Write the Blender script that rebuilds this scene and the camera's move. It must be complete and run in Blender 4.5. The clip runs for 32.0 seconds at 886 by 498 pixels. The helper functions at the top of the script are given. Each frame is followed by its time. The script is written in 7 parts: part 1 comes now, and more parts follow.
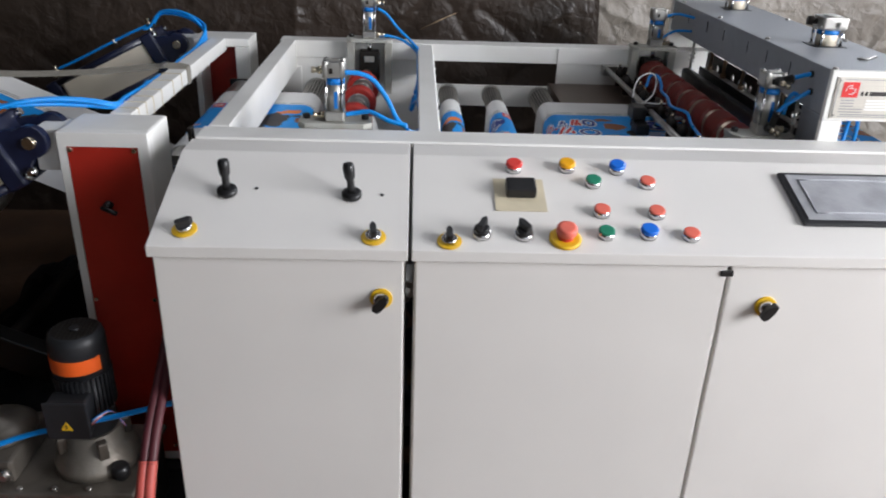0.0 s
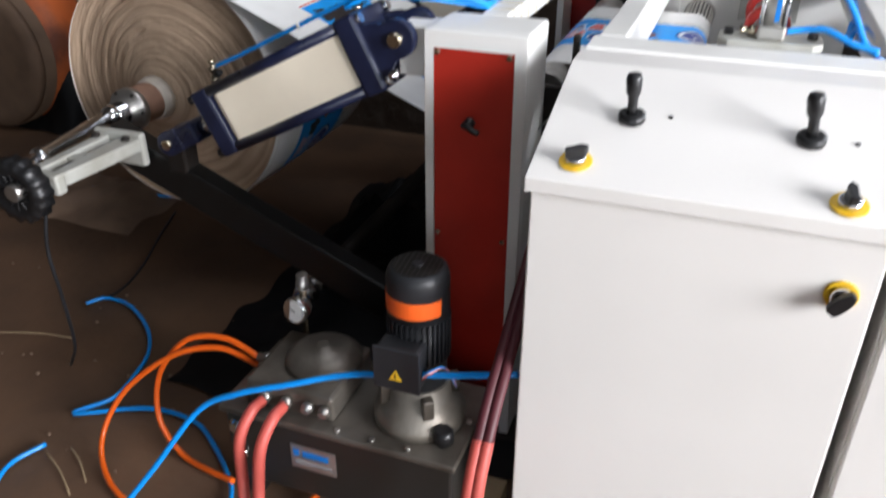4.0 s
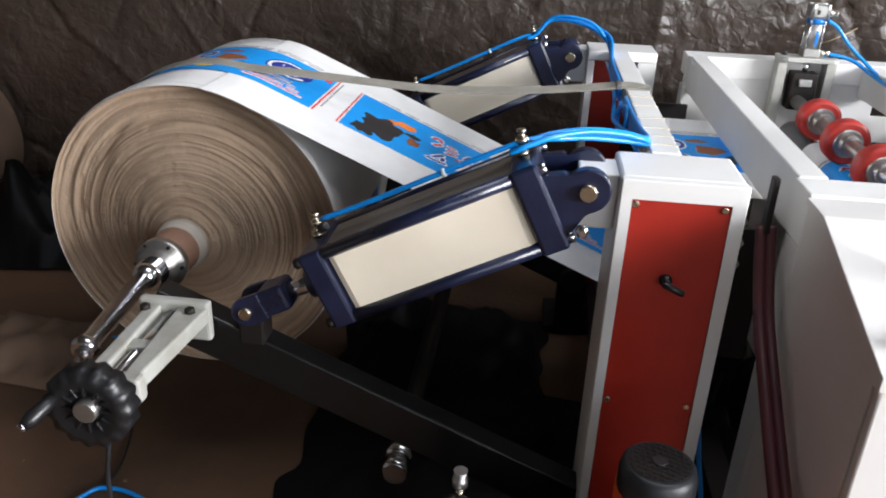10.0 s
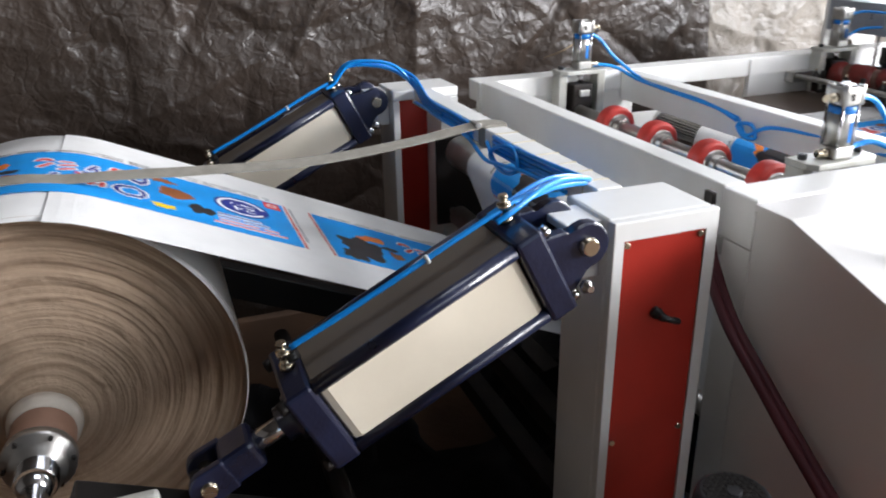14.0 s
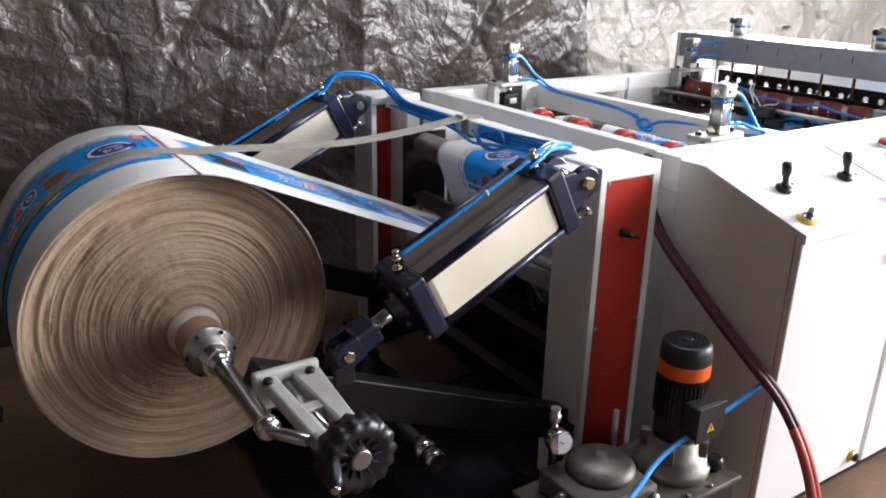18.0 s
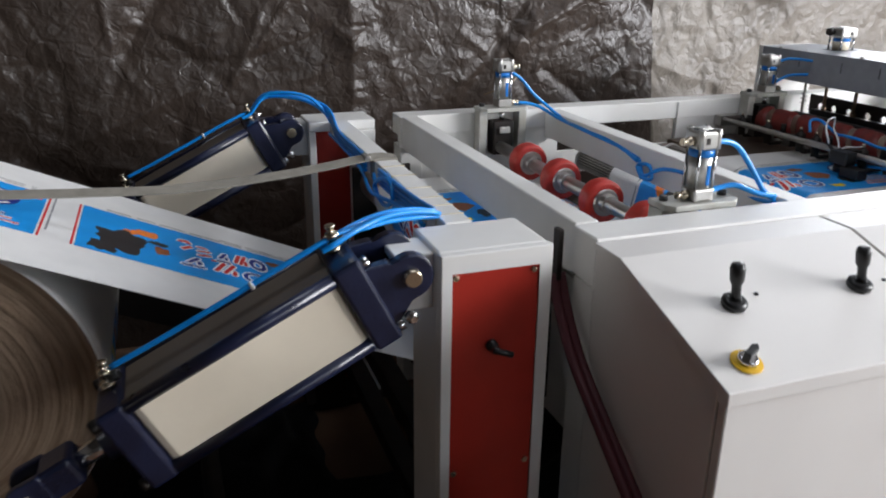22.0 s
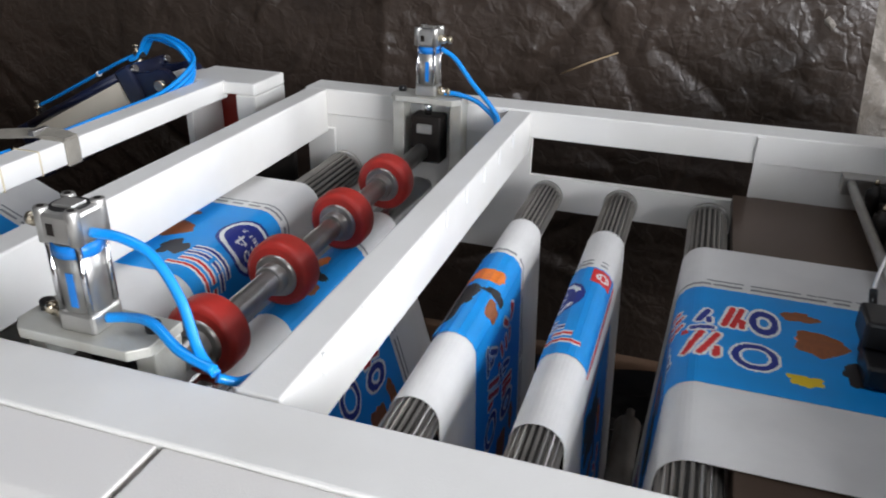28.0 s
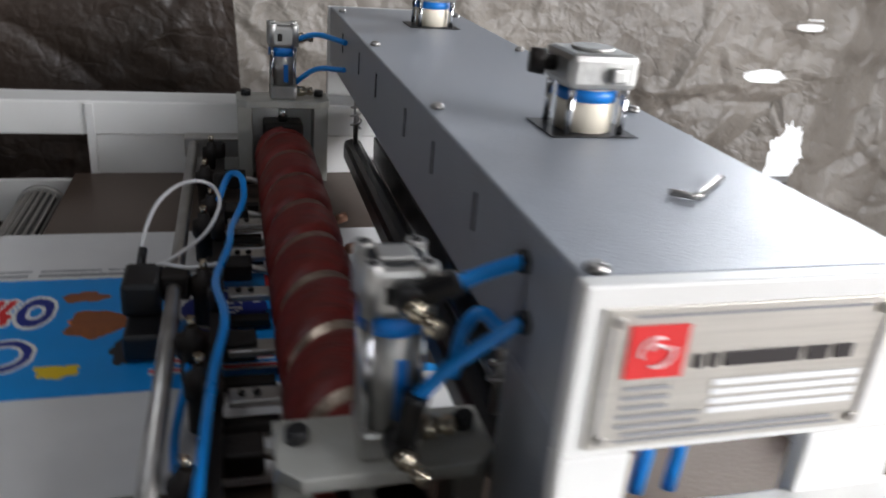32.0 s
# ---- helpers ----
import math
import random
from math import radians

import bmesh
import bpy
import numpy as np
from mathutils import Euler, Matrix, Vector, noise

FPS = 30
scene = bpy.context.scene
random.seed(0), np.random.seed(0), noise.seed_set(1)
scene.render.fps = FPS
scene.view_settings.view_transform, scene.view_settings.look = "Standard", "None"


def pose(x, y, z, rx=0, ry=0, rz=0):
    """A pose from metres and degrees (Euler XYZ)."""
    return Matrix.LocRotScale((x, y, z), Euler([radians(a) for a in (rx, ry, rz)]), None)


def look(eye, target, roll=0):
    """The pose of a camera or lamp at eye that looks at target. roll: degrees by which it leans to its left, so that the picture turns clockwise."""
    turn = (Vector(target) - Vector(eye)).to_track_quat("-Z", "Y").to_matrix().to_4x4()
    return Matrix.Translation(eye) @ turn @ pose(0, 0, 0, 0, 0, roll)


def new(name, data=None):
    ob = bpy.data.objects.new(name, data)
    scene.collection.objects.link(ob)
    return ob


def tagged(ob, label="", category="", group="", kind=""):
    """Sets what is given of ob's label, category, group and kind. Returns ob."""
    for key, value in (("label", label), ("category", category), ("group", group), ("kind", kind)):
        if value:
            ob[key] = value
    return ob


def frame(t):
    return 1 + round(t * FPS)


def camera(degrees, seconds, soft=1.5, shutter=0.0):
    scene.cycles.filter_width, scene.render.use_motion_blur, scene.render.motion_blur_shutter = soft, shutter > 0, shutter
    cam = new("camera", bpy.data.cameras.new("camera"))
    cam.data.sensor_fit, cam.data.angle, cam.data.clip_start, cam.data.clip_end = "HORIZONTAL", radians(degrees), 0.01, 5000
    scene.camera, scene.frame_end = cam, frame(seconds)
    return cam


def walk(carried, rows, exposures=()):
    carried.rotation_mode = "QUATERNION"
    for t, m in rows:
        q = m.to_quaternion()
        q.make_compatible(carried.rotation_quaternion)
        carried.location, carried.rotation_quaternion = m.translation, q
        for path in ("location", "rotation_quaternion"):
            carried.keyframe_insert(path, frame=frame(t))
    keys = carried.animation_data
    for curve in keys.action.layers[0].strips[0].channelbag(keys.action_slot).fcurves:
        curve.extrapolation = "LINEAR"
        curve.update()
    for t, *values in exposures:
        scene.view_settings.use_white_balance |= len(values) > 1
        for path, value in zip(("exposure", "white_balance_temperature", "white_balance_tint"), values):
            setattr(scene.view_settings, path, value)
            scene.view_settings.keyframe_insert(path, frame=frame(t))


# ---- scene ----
cam = camera(59.3, 32.0, soft=1.9, shutter=0.5)
PATH = [
    (0, (0.465, -1.272, 1.391), (0.548, 0.538, 0.544), 2.1),
    (0.5, (0.45, -1.263, 1.397), (0.416, 0.554, 0.562), 0.2),
    (1, (0.416, -1.214, 1.384), (0.169, 0.596, 0.572), -0.8),
    (1.5, (0.382, -1.183, 1.383), (0.061, 0.621, 0.583), -0.8),
    (2, (0.362, -1.165, 1.381), (-0.048, 0.623, 0.584), -0.4),
    (2.5, (0.348, -1.144, 1.376), (-0.064, 0.639, 0.571), -0.7),
    (3, (0.326, -1.084, 1.362), (-0.154, 0.67, 0.529), -0.9),
    (3.5, (0.295, -0.988, 1.309), (-0.348, 0.685, 0.421), -1.7),
    (4, (0.225, -0.958, 1.223), (-0.376, 0.683, 0.251), 0.1),
    (4.5, (0.202, -0.941, 1.205), (-0.391, 0.591, 0.066), -1.5),
    (6.5, (-0.106, -0.809, 1.192), (-0.21, 0.856, 0.088), 2.0),
    (7, (-0.188, -0.729, 1.248), (-0.277, 0.97, 0.197), 1.9),
    (7.5, (-0.195, -0.712, 1.232), (-0.501, 1.063, 0.362), 1.8),
    (8, (-0.302, -0.76, 1.274), (-0.541, 1.013, 0.378), -0.5),
    (8.5, (-0.367, -0.795, 1.276), (-0.562, 0.985, 0.385), -0.0),
    (9, (-0.408, -0.8, 1.287), (-0.581, 1.002, 0.436), 1.0),
    (9.5, (-0.415, -0.8, 1.291), (-0.594, 1.011, 0.461), 1.2),
    (10, (-0.429, -0.813, 1.28), (-0.622, 0.995, 0.449), 2.3),
    (10.5, (-0.448, -0.825, 1.277), (-0.652, 0.986, 0.454), 2.0),
    (11, (-0.468, -0.791, 1.273), (-0.624, 1.026, 0.452), 2.2),
    (11.5, (-0.51, -0.7, 1.277), (-0.628, 1.125, 0.468), 1.0),
    (12, (-0.562, -0.636, 1.296), (-0.514, 1.2, 0.503), -0.1),
    (12.5, (-0.658, -0.601, 1.312), (-0.353, 1.214, 0.528), -0.7),
    (13, (-0.725, -0.569, 1.307), (-0.247, 1.201, 0.508), 0.3),
    (13.5, (-0.78, -0.551, 1.32), (-0.258, 1.198, 0.503), 0.7),
    (14, (-0.894, -0.591, 1.31), (-0.251, 1.14, 0.542), -1.1),
    (14.5, (-1.067, -0.676, 1.316), (-0.238, 0.97, 0.54), -0.9),
    (16.5, (-1.471, -0.887, 1.338), (-0.391, 0.661, 0.678), 0.3),
    (17, (-1.474, -0.873, 1.318), (-0.421, 0.696, 0.663), 0.9),
    (17.5, (-1.497, -0.889, 1.335), (-0.467, 0.681, 0.647), 0.9),
    (18, (-1.488, -0.896, 1.319), (-0.468, 0.68, 0.631), 1.1),
    (18.5, (-1.49, -0.902, 1.317), (-0.495, 0.689, 0.626), 0.8),
    (19, (-1.488, -0.903, 1.321), (-0.493, 0.691, 0.637), 0.4),
    (19.5, (-1.45, -0.898, 1.327), (-0.477, 0.716, 0.657), -0.3),
    (20, (-1.351, -0.848, 1.328), (-0.329, 0.736, 0.66), 0.2),
    (20.5, (-1.156, -0.758, 1.302), (-0.136, 0.837, 0.659), -0.3),
    (21, (-0.982, -0.753, 1.294), (-0.07, 0.897, 0.628), -1.2),
    (21.5, (-0.806, -0.79, 1.325), (-0.083, 0.946, 0.643), 0.1),
    (22, (-0.653, -0.711, 1.317), (-0.017, 1.054, 0.626), 0.5),
    (22.5, (-0.503, -0.592, 1.321), (0.038, 1.205, 0.63), 1.9),
    (23, (-0.314, -0.544, 1.312), (0.03, 1.308, 0.641), 3.5),
    (23.5, (-0.18, -0.481, 1.308), (0.023, 1.378, 0.598), 2.6),
    (24, (-0.093, -0.359, 1.307), (0.063, 1.493, 0.567), 2.1),
    (24.5, (-0.021, -0.279, 1.299), (0.071, 1.573, 0.548), 1.9),
    (26.5, (0.444, -0.174, 1.314), (0.208, 1.613, 0.447), 3.1),
    (27, (0.533, -0.126, 1.323), (0.216, 1.651, 0.461), 2.2),
    (27.5, (0.679, -0.104, 1.323), (0.233, 1.651, 0.473), 2.3),
    (28, (0.849, -0.075, 1.323), (0.289, 1.64, 0.461), 1.2),
    (28.5, (0.866, -0.1, 1.316), (0.636, 1.691, 0.458), 2.7),
    (29, (1.065, 0.011, 1.285), (1.065, 1.822, 0.435), 1.4),
    (29.5, (1.045, 0.133, 1.268), (1.547, 1.866, 0.406), 2.9),
    (30, (1.052, 0.202, 1.246), (1.808, 1.821, 0.348), 3.4),
    (30.5, (1.054, 0.235, 1.24), (1.88, 1.81, 0.326), 2.9),
    (31, (1.035, 0.231, 1.251), (1.915, 1.793, 0.364), 2.8),
    (31.5, (1.048, 0.193, 1.253), (1.822, 1.823, 0.392), 2.0),
    (32, (1.213, 0.088, 1.224), (1.724, 1.852, 0.432), 4.8),
]
EXPOSURES = [(0, -0.65), (1, -0.15), (2, 0.2), (4, 0.2), (7, 0.3), (9, 0.42), (11, 0.55), (12, 0.38), (13, 0.42), (14, 0.44), (17, -0.05), (18, 0.65), (19, 0.8), (20, 0.2), (21, -0.25), (22, -0.3), (24, -0.1), (27, -0.4), (28.3, -0.3), (29, 0.2), (30, -0.1), (31, -0.6), (32, -0.75)]
walk(cam, [(t, look(eye, target, roll)) for t, eye, target, roll in PATH], EXPOSURES)

# ---- world and light ----
world = bpy.data.worlds.new("sky")
scene.world = world
world.use_nodes = True
wn = world.node_tree
sky = wn.nodes.new("ShaderNodeTexSky")
sky.sky_type = "NISHITA"
sky.sun_disc = False
sky.sun_elevation = radians(38)
sky.sun_rotation = radians(100)
wn.links.new(sky.outputs[0], wn.nodes["Background"].inputs[0])
wn.nodes["Background"].inputs[1].default_value = 0.12


def opening_light(name, eye, target, w, h, power, color):
    lamp = bpy.data.lights.new(name, "AREA")
    lamp.shape, lamp.size, lamp.size_y, lamp.energy, lamp.color = "RECTANGLE", w, h, power, color
    ob = new(name, lamp)
    ob.matrix_world = look(eye, target)
    return ob


# daylight through the doorway at the delivery end, the shutter and the gap over the light sheet
opening_light("doorway_daylight", (4.3, -1.6, 1.95), (0.2, 0.3, 0.8), 2.6, 2.0, 420, (0.96, 0.97, 1.02))
opening_light("shutter_daylight", (1.9, -4.6, 1.9), (0.3, 0.5, 0.9), 3.0, 1.8, 30, (0.98, 0.98, 1.0))
opening_light("gap_daylight", (3.93, 2.88, 2.15), (1.6, 0.7, 0.9), 0.86, 1.1, 100, (0.92, 0.97, 1.05))
# fill lamp added overhead to brighten upward faces; no roof panel is known
opening_light("overhead_fill", (0.3, 0.6, 3.42), (0.3, 0.6001, 0.0), 1.6, 1.2, 20, (0.94, 0.97, 1.03))


# ---- materials ----
def mat(name, color, rough=0.5, metal=0.0, vary=0.12, scale=14.0, bump=0.04, bscale=180.0, dirt=None, dirt_amount=0.35,
        coat=0.0, stretch=None, aniso=0.0, spec=0.5):
    m = bpy.data.materials.new(name)
    m.use_nodes = True
    nt = m.node_tree
    n, l = nt.nodes, nt.links
    b = n["Principled BSDF"]
    tc = n.new("ShaderNodeTexCoord")
    mp = n.new("ShaderNodeMapping")
    l.new(tc.outputs["Object"], mp.inputs[0])
    if stretch:
        mp.inputs["Scale"].default_value = stretch
    big = n.new("ShaderNodeTexNoise")
    big.inputs["Scale"].default_value = scale
    big.inputs["Detail"].default_value = 6
    l.new(mp.outputs[0], big.inputs[0])
    fine = n.new("ShaderNodeTexNoise")
    fine.inputs["Scale"].default_value = bscale
    fine.inputs["Detail"].default_value = 3
    l.new(mp.outputs[0], fine.inputs[0])
    ramp = n.new("ShaderNodeValToRGB")
    c = Vector(color)
    low = c * (1 - vary)
    if dirt:
        low = c.lerp(Vector(dirt), dirt_amount)
    ramp.color_ramp.elements[0].color = (*low, 1)
    ramp.color_ramp.elements[0].position = 0.34
    ramp.color_ramp.elements[1].color = (*[min(v * (1 + vary * 0.4), 1) for v in c], 1)
    ramp.color_ramp.elements[1].position = 0.62
    l.new(big.outputs[0], ramp.inputs[0])
    l.new(ramp.outputs[0], b.inputs["Base Color"])
    rr = n.new("ShaderNodeMapRange")
    rr.inputs["To Min"].default_value = max(rough - 0.1, 0.03)
    rr.inputs["To Max"].default_value = min(rough + 0.12, 1)
    l.new(big.outputs[0], rr.inputs[0])
    l.new(rr.outputs[0], b.inputs["Roughness"])
    b.inputs["Metallic"].default_value = metal
    b.inputs["Coat Weight"].default_value = coat
    b.inputs["Specular IOR Level"].default_value = spec
    if bump:
        bp = n.new("ShaderNodeBump")
        bp.inputs["Strength"].default_value = min(bump * 4, 1)
        bp.inputs["Distance"].default_value = 0.002
        l.new(fine.outputs[0], bp.inputs["Height"])
        l.new(bp.outputs[0], b.inputs["Normal"])
    return m


M = {}
M["white"] = mat("white_machine_paint", (0.83, 0.82, 0.79), 0.42, vary=0.05, scale=5, bump=0.03, bscale=420, dirt=(0.5, 0.47, 0.4), dirt_amount=0.18)
M["cabinet"] = mat("powder_coat_cabinet", (0.80, 0.775, 0.74), 0.5, vary=0.03, scale=3, bump=0.06, bscale=600)
M["grey_box"] = mat("grey_hammer_paint", (0.32, 0.34, 0.37), 0.34, vary=0.08, scale=30, bump=0.09, bscale=380)
M["red_panel"] = mat("red_painted_panel", (0.46, 0.028, 0.016), 0.34, vary=0.15, scale=9, bump=0.03, bscale=300)
M["navy"] = mat("navy_blue_paint", (0.010, 0.014, 0.04), 0.3, vary=0.3, scale=22, bump=0.06, coat=0.3)
M["cream"] = mat("anodised_cream_barrel", (0.92, 0.83, 0.67), 0.5, metal=0.05, vary=0.06, scale=6, bump=0.02, dirt=(0.66, 0.58, 0.45), dirt_amount=0.25)
M["chrome"] = mat("chrome_steel", (0.72, 0.72, 0.73), 0.16, metal=1.0, vary=0.15, scale=30, bump=0.01)
M["steel"] = mat("machined_steel", (0.48, 0.47, 0.45), 0.32, metal=0.9, vary=0.25, scale=20, bump=0.05, dirt=(0.2, 0.15, 0.1), dirt_amount=0.3)
M["alu"] = mat("cast_aluminium", (0.55, 0.54, 0.51), 0.4, metal=0.85, vary=0.2, scale=16, bump=0.05)
M["dark_steel"] = mat("dark_mill_steel", (0.014, 0.012, 0.011), 0.55, metal=0.4, vary=0.4, scale=12, bump=0.12, dirt=(0.035, 0.024, 0.018), dirt_amount=0.5)
M["black"] = mat("black_plastic", (0.012, 0.012, 0.013), 0.36, vary=0.2, scale=25, bump=0.03)
M["black_rubber"] = mat("black_rubber", (0.02, 0.02, 0.02), 0.65, vary=0.25, scale=25, bump=0.05)
M["blue_hose"] = mat("blue_polyurethane_hose", (0.003, 0.28, 0.80), 0.3, vary=0.12, scale=9, bump=0.0, coat=0.3)
M["blue_band"] = mat("blue_label_band", (0.006, 0.19, 0.62), 0.35, vary=0.1, scale=30, bump=0.0)
M["orange_hose"] = mat("orange_polyurethane_hose", (0.85, 0.13, 0.01), 0.35, vary=0.12, scale=9, bump=0.0, coat=0.2)
M["red_hose"] = mat("faded_red_pvc_hose", (0.52, 0.09, 0.07), 0.45, vary=0.2, scale=9, bump=0.05)
M["maroon_hose"] = mat("maroon_shaded_cable", (0.085, 0.016, 0.022), 0.5, vary=0.2, scale=12, bump=0.06)
M["orange_band"] = mat("orange_fluorescent_tape", (0.95, 0.14, 0.02), 0.4, vary=0.08, scale=20, bump=0.02)
M["red_rubber"] = mat("red_polyurethane_tyre", (0.48, 0.03, 0.022), 0.45, vary=0.25, scale=26, bump=0.08, dirt=(0.2, 0.03, 0.02), dirt_amount=0.4)
M["red_roll"] = mat("dark_red_rubber_roll", (0.17, 0.016, 0.011), 0.5, vary=0.3, scale=26, bump=0.16, bscale=90, dirt=(0.085, 0.011, 0.008), dirt_amount=0.6, stretch=(1, 3, 1))
M["kraft_core"] = mat("brown_paper_core", (0.34, 0.19, 0.13), 0.6, vary=0.2, scale=10, bump=0.06)
M["white_rag"] = mat("white_paper_edge", (0.60, 0.54, 0.46), 0.8, vary=0.12, scale=30, bump=0.1)
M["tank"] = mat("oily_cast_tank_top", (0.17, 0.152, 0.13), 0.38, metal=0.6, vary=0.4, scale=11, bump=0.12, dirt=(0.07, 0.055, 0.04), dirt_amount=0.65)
# oily tank sides, coloured much darker than the lid to hold their shade
M["tank_side"] = mat("oily_shaded_tank_side", (0.028, 0.026, 0.024), 0.35, metal=0.2, vary=0.4, scale=9, bump=0.06, dirt=(0.03, 0.025, 0.02), dirt_amount=0.6)
M["motor"] = mat("charcoal_motor_paint", (0.019, 0.020, 0.023), 0.42, vary=0.3, scale=14, bump=0.05)
M["yellow"] = mat("yellow_plastic", (0.82, 0.5, 0.02), 0.4, vary=0.1, scale=25, bump=0.0)
M["btn_red"] = mat("red_button_plastic", (0.75, 0.06, 0.05), 0.3, vary=0.08, scale=40, bump=0.0)
M["btn_red_flush"] = mat("coral_button_plastic", (0.82, 0.17, 0.12), 0.35, vary=0.08, scale=40, bump=0.0)
M["btn_green"] = mat("green_button_plastic", (0.02, 0.24, 0.14), 0.35, vary=0.08, scale=40, bump=0.0)
M["btn_blue"] = mat("blue_button_plastic", (0.01, 0.16, 0.72), 0.3, vary=0.08, scale=40, bump=0.0)
M["btn_yellow"] = mat("amber_button_plastic", (0.9, 0.42, 0.01), 0.3, vary=0.08, scale=40, bump=0.0)
M["beige"] = mat("beige_label_card", (0.68, 0.60, 0.43), 0.55, vary=0.08, scale=20, bump=0.02)
M["silver_film"] = mat("crinkled_clear_film", (0.50, 0.51, 0.54), 0.2, metal=0.25, vary=0.2, scale=14, bump=0.25, bscale=60)
M["plate"] = mat("brushed_nameplate", (0.62, 0.59, 0.53), 0.36, metal=0.6, vary=0.08, scale=8, bump=0.05, stretch=(1, 1, 40))
M["ink_red"] = mat("red_print_ink", (0.72, 0.03, 0.03), 0.5, vary=0.06, bump=0.0)
M["ink_blue"] = mat("sky_blue_print_ink", (0.005, 0.31, 0.80), 0.5, vary=0.06, scale=20, bump=0.03, bscale=900)
M["ink_navy"] = mat("navy_print_ink", (0.015, 0.03, 0.26), 0.5, vary=0.06, bump=0.0)
M["ink_black"] = mat("black_print_ink", (0.03, 0.025, 0.025), 0.5, vary=0.1, bump=0.0)
M["ink_brown"] = mat("brown_print_ink", (0.32, 0.10, 0.03), 0.5, vary=0.2, scale=60, bump=0.0)
M["ink_orange"] = mat("orange_print_ink", (0.85, 0.22, 0.03), 0.5, vary=0.15, scale=60, bump=0.0)
M["ink_yellow"] = mat("yellow_print_ink", (0.9, 0.62, 0.02), 0.5, vary=0.06, bump=0.0)
M["ink_white"] = mat("white_print_ink", (0.85, 0.85, 0.84), 0.5, vary=0.04, bump=0.0)
M["ink_grey"] = mat("grey_print_ink", (0.30, 0.30, 0.31), 0.5, vary=0.06, bump=0.0)
M["web"] = mat("white_woven_sack_fabric", (0.82, 0.81, 0.79), 0.5, vary=0.05, scale=14, bump=0.1, bscale=700)
M["band"] = mat("worn_bright_band", (0.46, 0.37, 0.29), 0.34, metal=0.85, vary=0.3, scale=60, bump=0.1, dirt=(0.17, 0.11, 0.075), dirt_amount=0.5)
M["casting"] = mat("grey_green_cast_bracket", (0.50, 0.50, 0.46), 0.45, metal=0.2, vary=0.12, scale=18, bump=0.06, dirt=(0.3, 0.27, 0.2), dirt_amount=0.4)
M["strap"] = mat("grey_webbing_strap", (0.28, 0.26, 0.22), 0.7, vary=0.15, scale=40, bump=0.15, bscale=500)
M["table"] = mat("worn_steel_table", (0.13, 0.096, 0.073), 0.38, metal=0.6, vary=0.3, scale=7, bump=0.05, dirt=(0.12, 0.072, 0.05), dirt_amount=0.5)
M["green_litter"] = mat("green_plastic_scrap", (0.22, 0.42, 0.03), 0.45, vary=0.15, scale=40, bump=0.03)
M["card"] = mat("brown_cardboard", (0.21, 0.135, 0.09), 0.75, vary=0.2, scale=8, bump=0.08)
M["straw"] = mat("dry_straw", (0.42, 0.31, 0.18), 0.7, vary=0.1, bump=0.0)
M["arm"] = mat("black_enamel_arm", (0.006, 0.006, 0.006), 0.35, vary=0.3, scale=14, bump=0.06)
M["shed"] = mat("shed_sheet_wall", (0.075, 0.066, 0.058), 0.6, vary=0.2, scale=2, bump=0.05)
M["groove"] = mat("shaded_groove_bottom", (0.05, 0.045, 0.04), 0.6, metal=0.3, vary=0.3, scale=14, bump=0.08)
M["fluted"] = mat("grooved_dull_aluminium", (0.40, 0.38, 0.35), 0.38, metal=0.8, vary=0.2, scale=16, bump=0.05)
M["spare_wrap"] = mat("faded_orange_wrapping", (0.62, 0.14, 0.035), 0.5, vary=0.5, scale=5, bump=0.05, dirt=(0.12, 0.045, 0.03), dirt_amount=0.8)
M["bolt_bronze"] = mat("dull_bronze_bolt", (0.30, 0.20, 0.13), 0.4, metal=0.8, vary=0.25, bump=0.04)
M["bell"] = mat("oily_aluminium_casting", (0.27, 0.245, 0.21), 0.42, metal=0.55, vary=0.3, scale=14, bump=0.1, dirt=(0.12, 0.095, 0.07), dirt_amount=0.6)
M["copper"] = mat("dull_copper_pin", (0.55, 0.30, 0.20), 0.32, metal=0.9, vary=0.15, bump=0.0)
M["bronze"] = mat("bronze_brown_anodising", (0.20, 0.165, 0.13), 0.5, metal=0.3, vary=0.12, scale=8, bump=0.02)
M["brass"] = mat("brass_fitting", (0.64, 0.56, 0.43), 0.25, metal=1.0, vary=0.1, bump=0.0)


# ---- mesh helpers ----
def box(bm, x0, x1, y0, y1, z0, z1, bev=0.0):
    r = bmesh.ops.create_cube(bm, size=1.0, matrix=Matrix.Translation(((x0 + x1) / 2, (y0 + y1) / 2, (z0 + z1) / 2))
                              @ Matrix.Diagonal((x1 - x0, y1 - y0, z1 - z0, 1)))
    if bev:
        edges = list({e for v in r["verts"] for e in v.link_edges})
        bmesh.ops.bevel(bm, geom=edges, offset=bev, segments=2, profile=0.5, affect="EDGES")
    return bm


def tbox(bm, m, sx, sy, sz, bev=0.0):
    r = bmesh.ops.create_cube(bm, size=1.0, matrix=m @ Matrix.Diagonal((sx, sy, sz, 1)))
    if bev:
        edges = list({e for v in r["verts"] for e in v.link_edges})
        bmesh.ops.bevel(bm, geom=edges, offset=bev, segments=2, profile=0.5, affect="EDGES")
    return bm


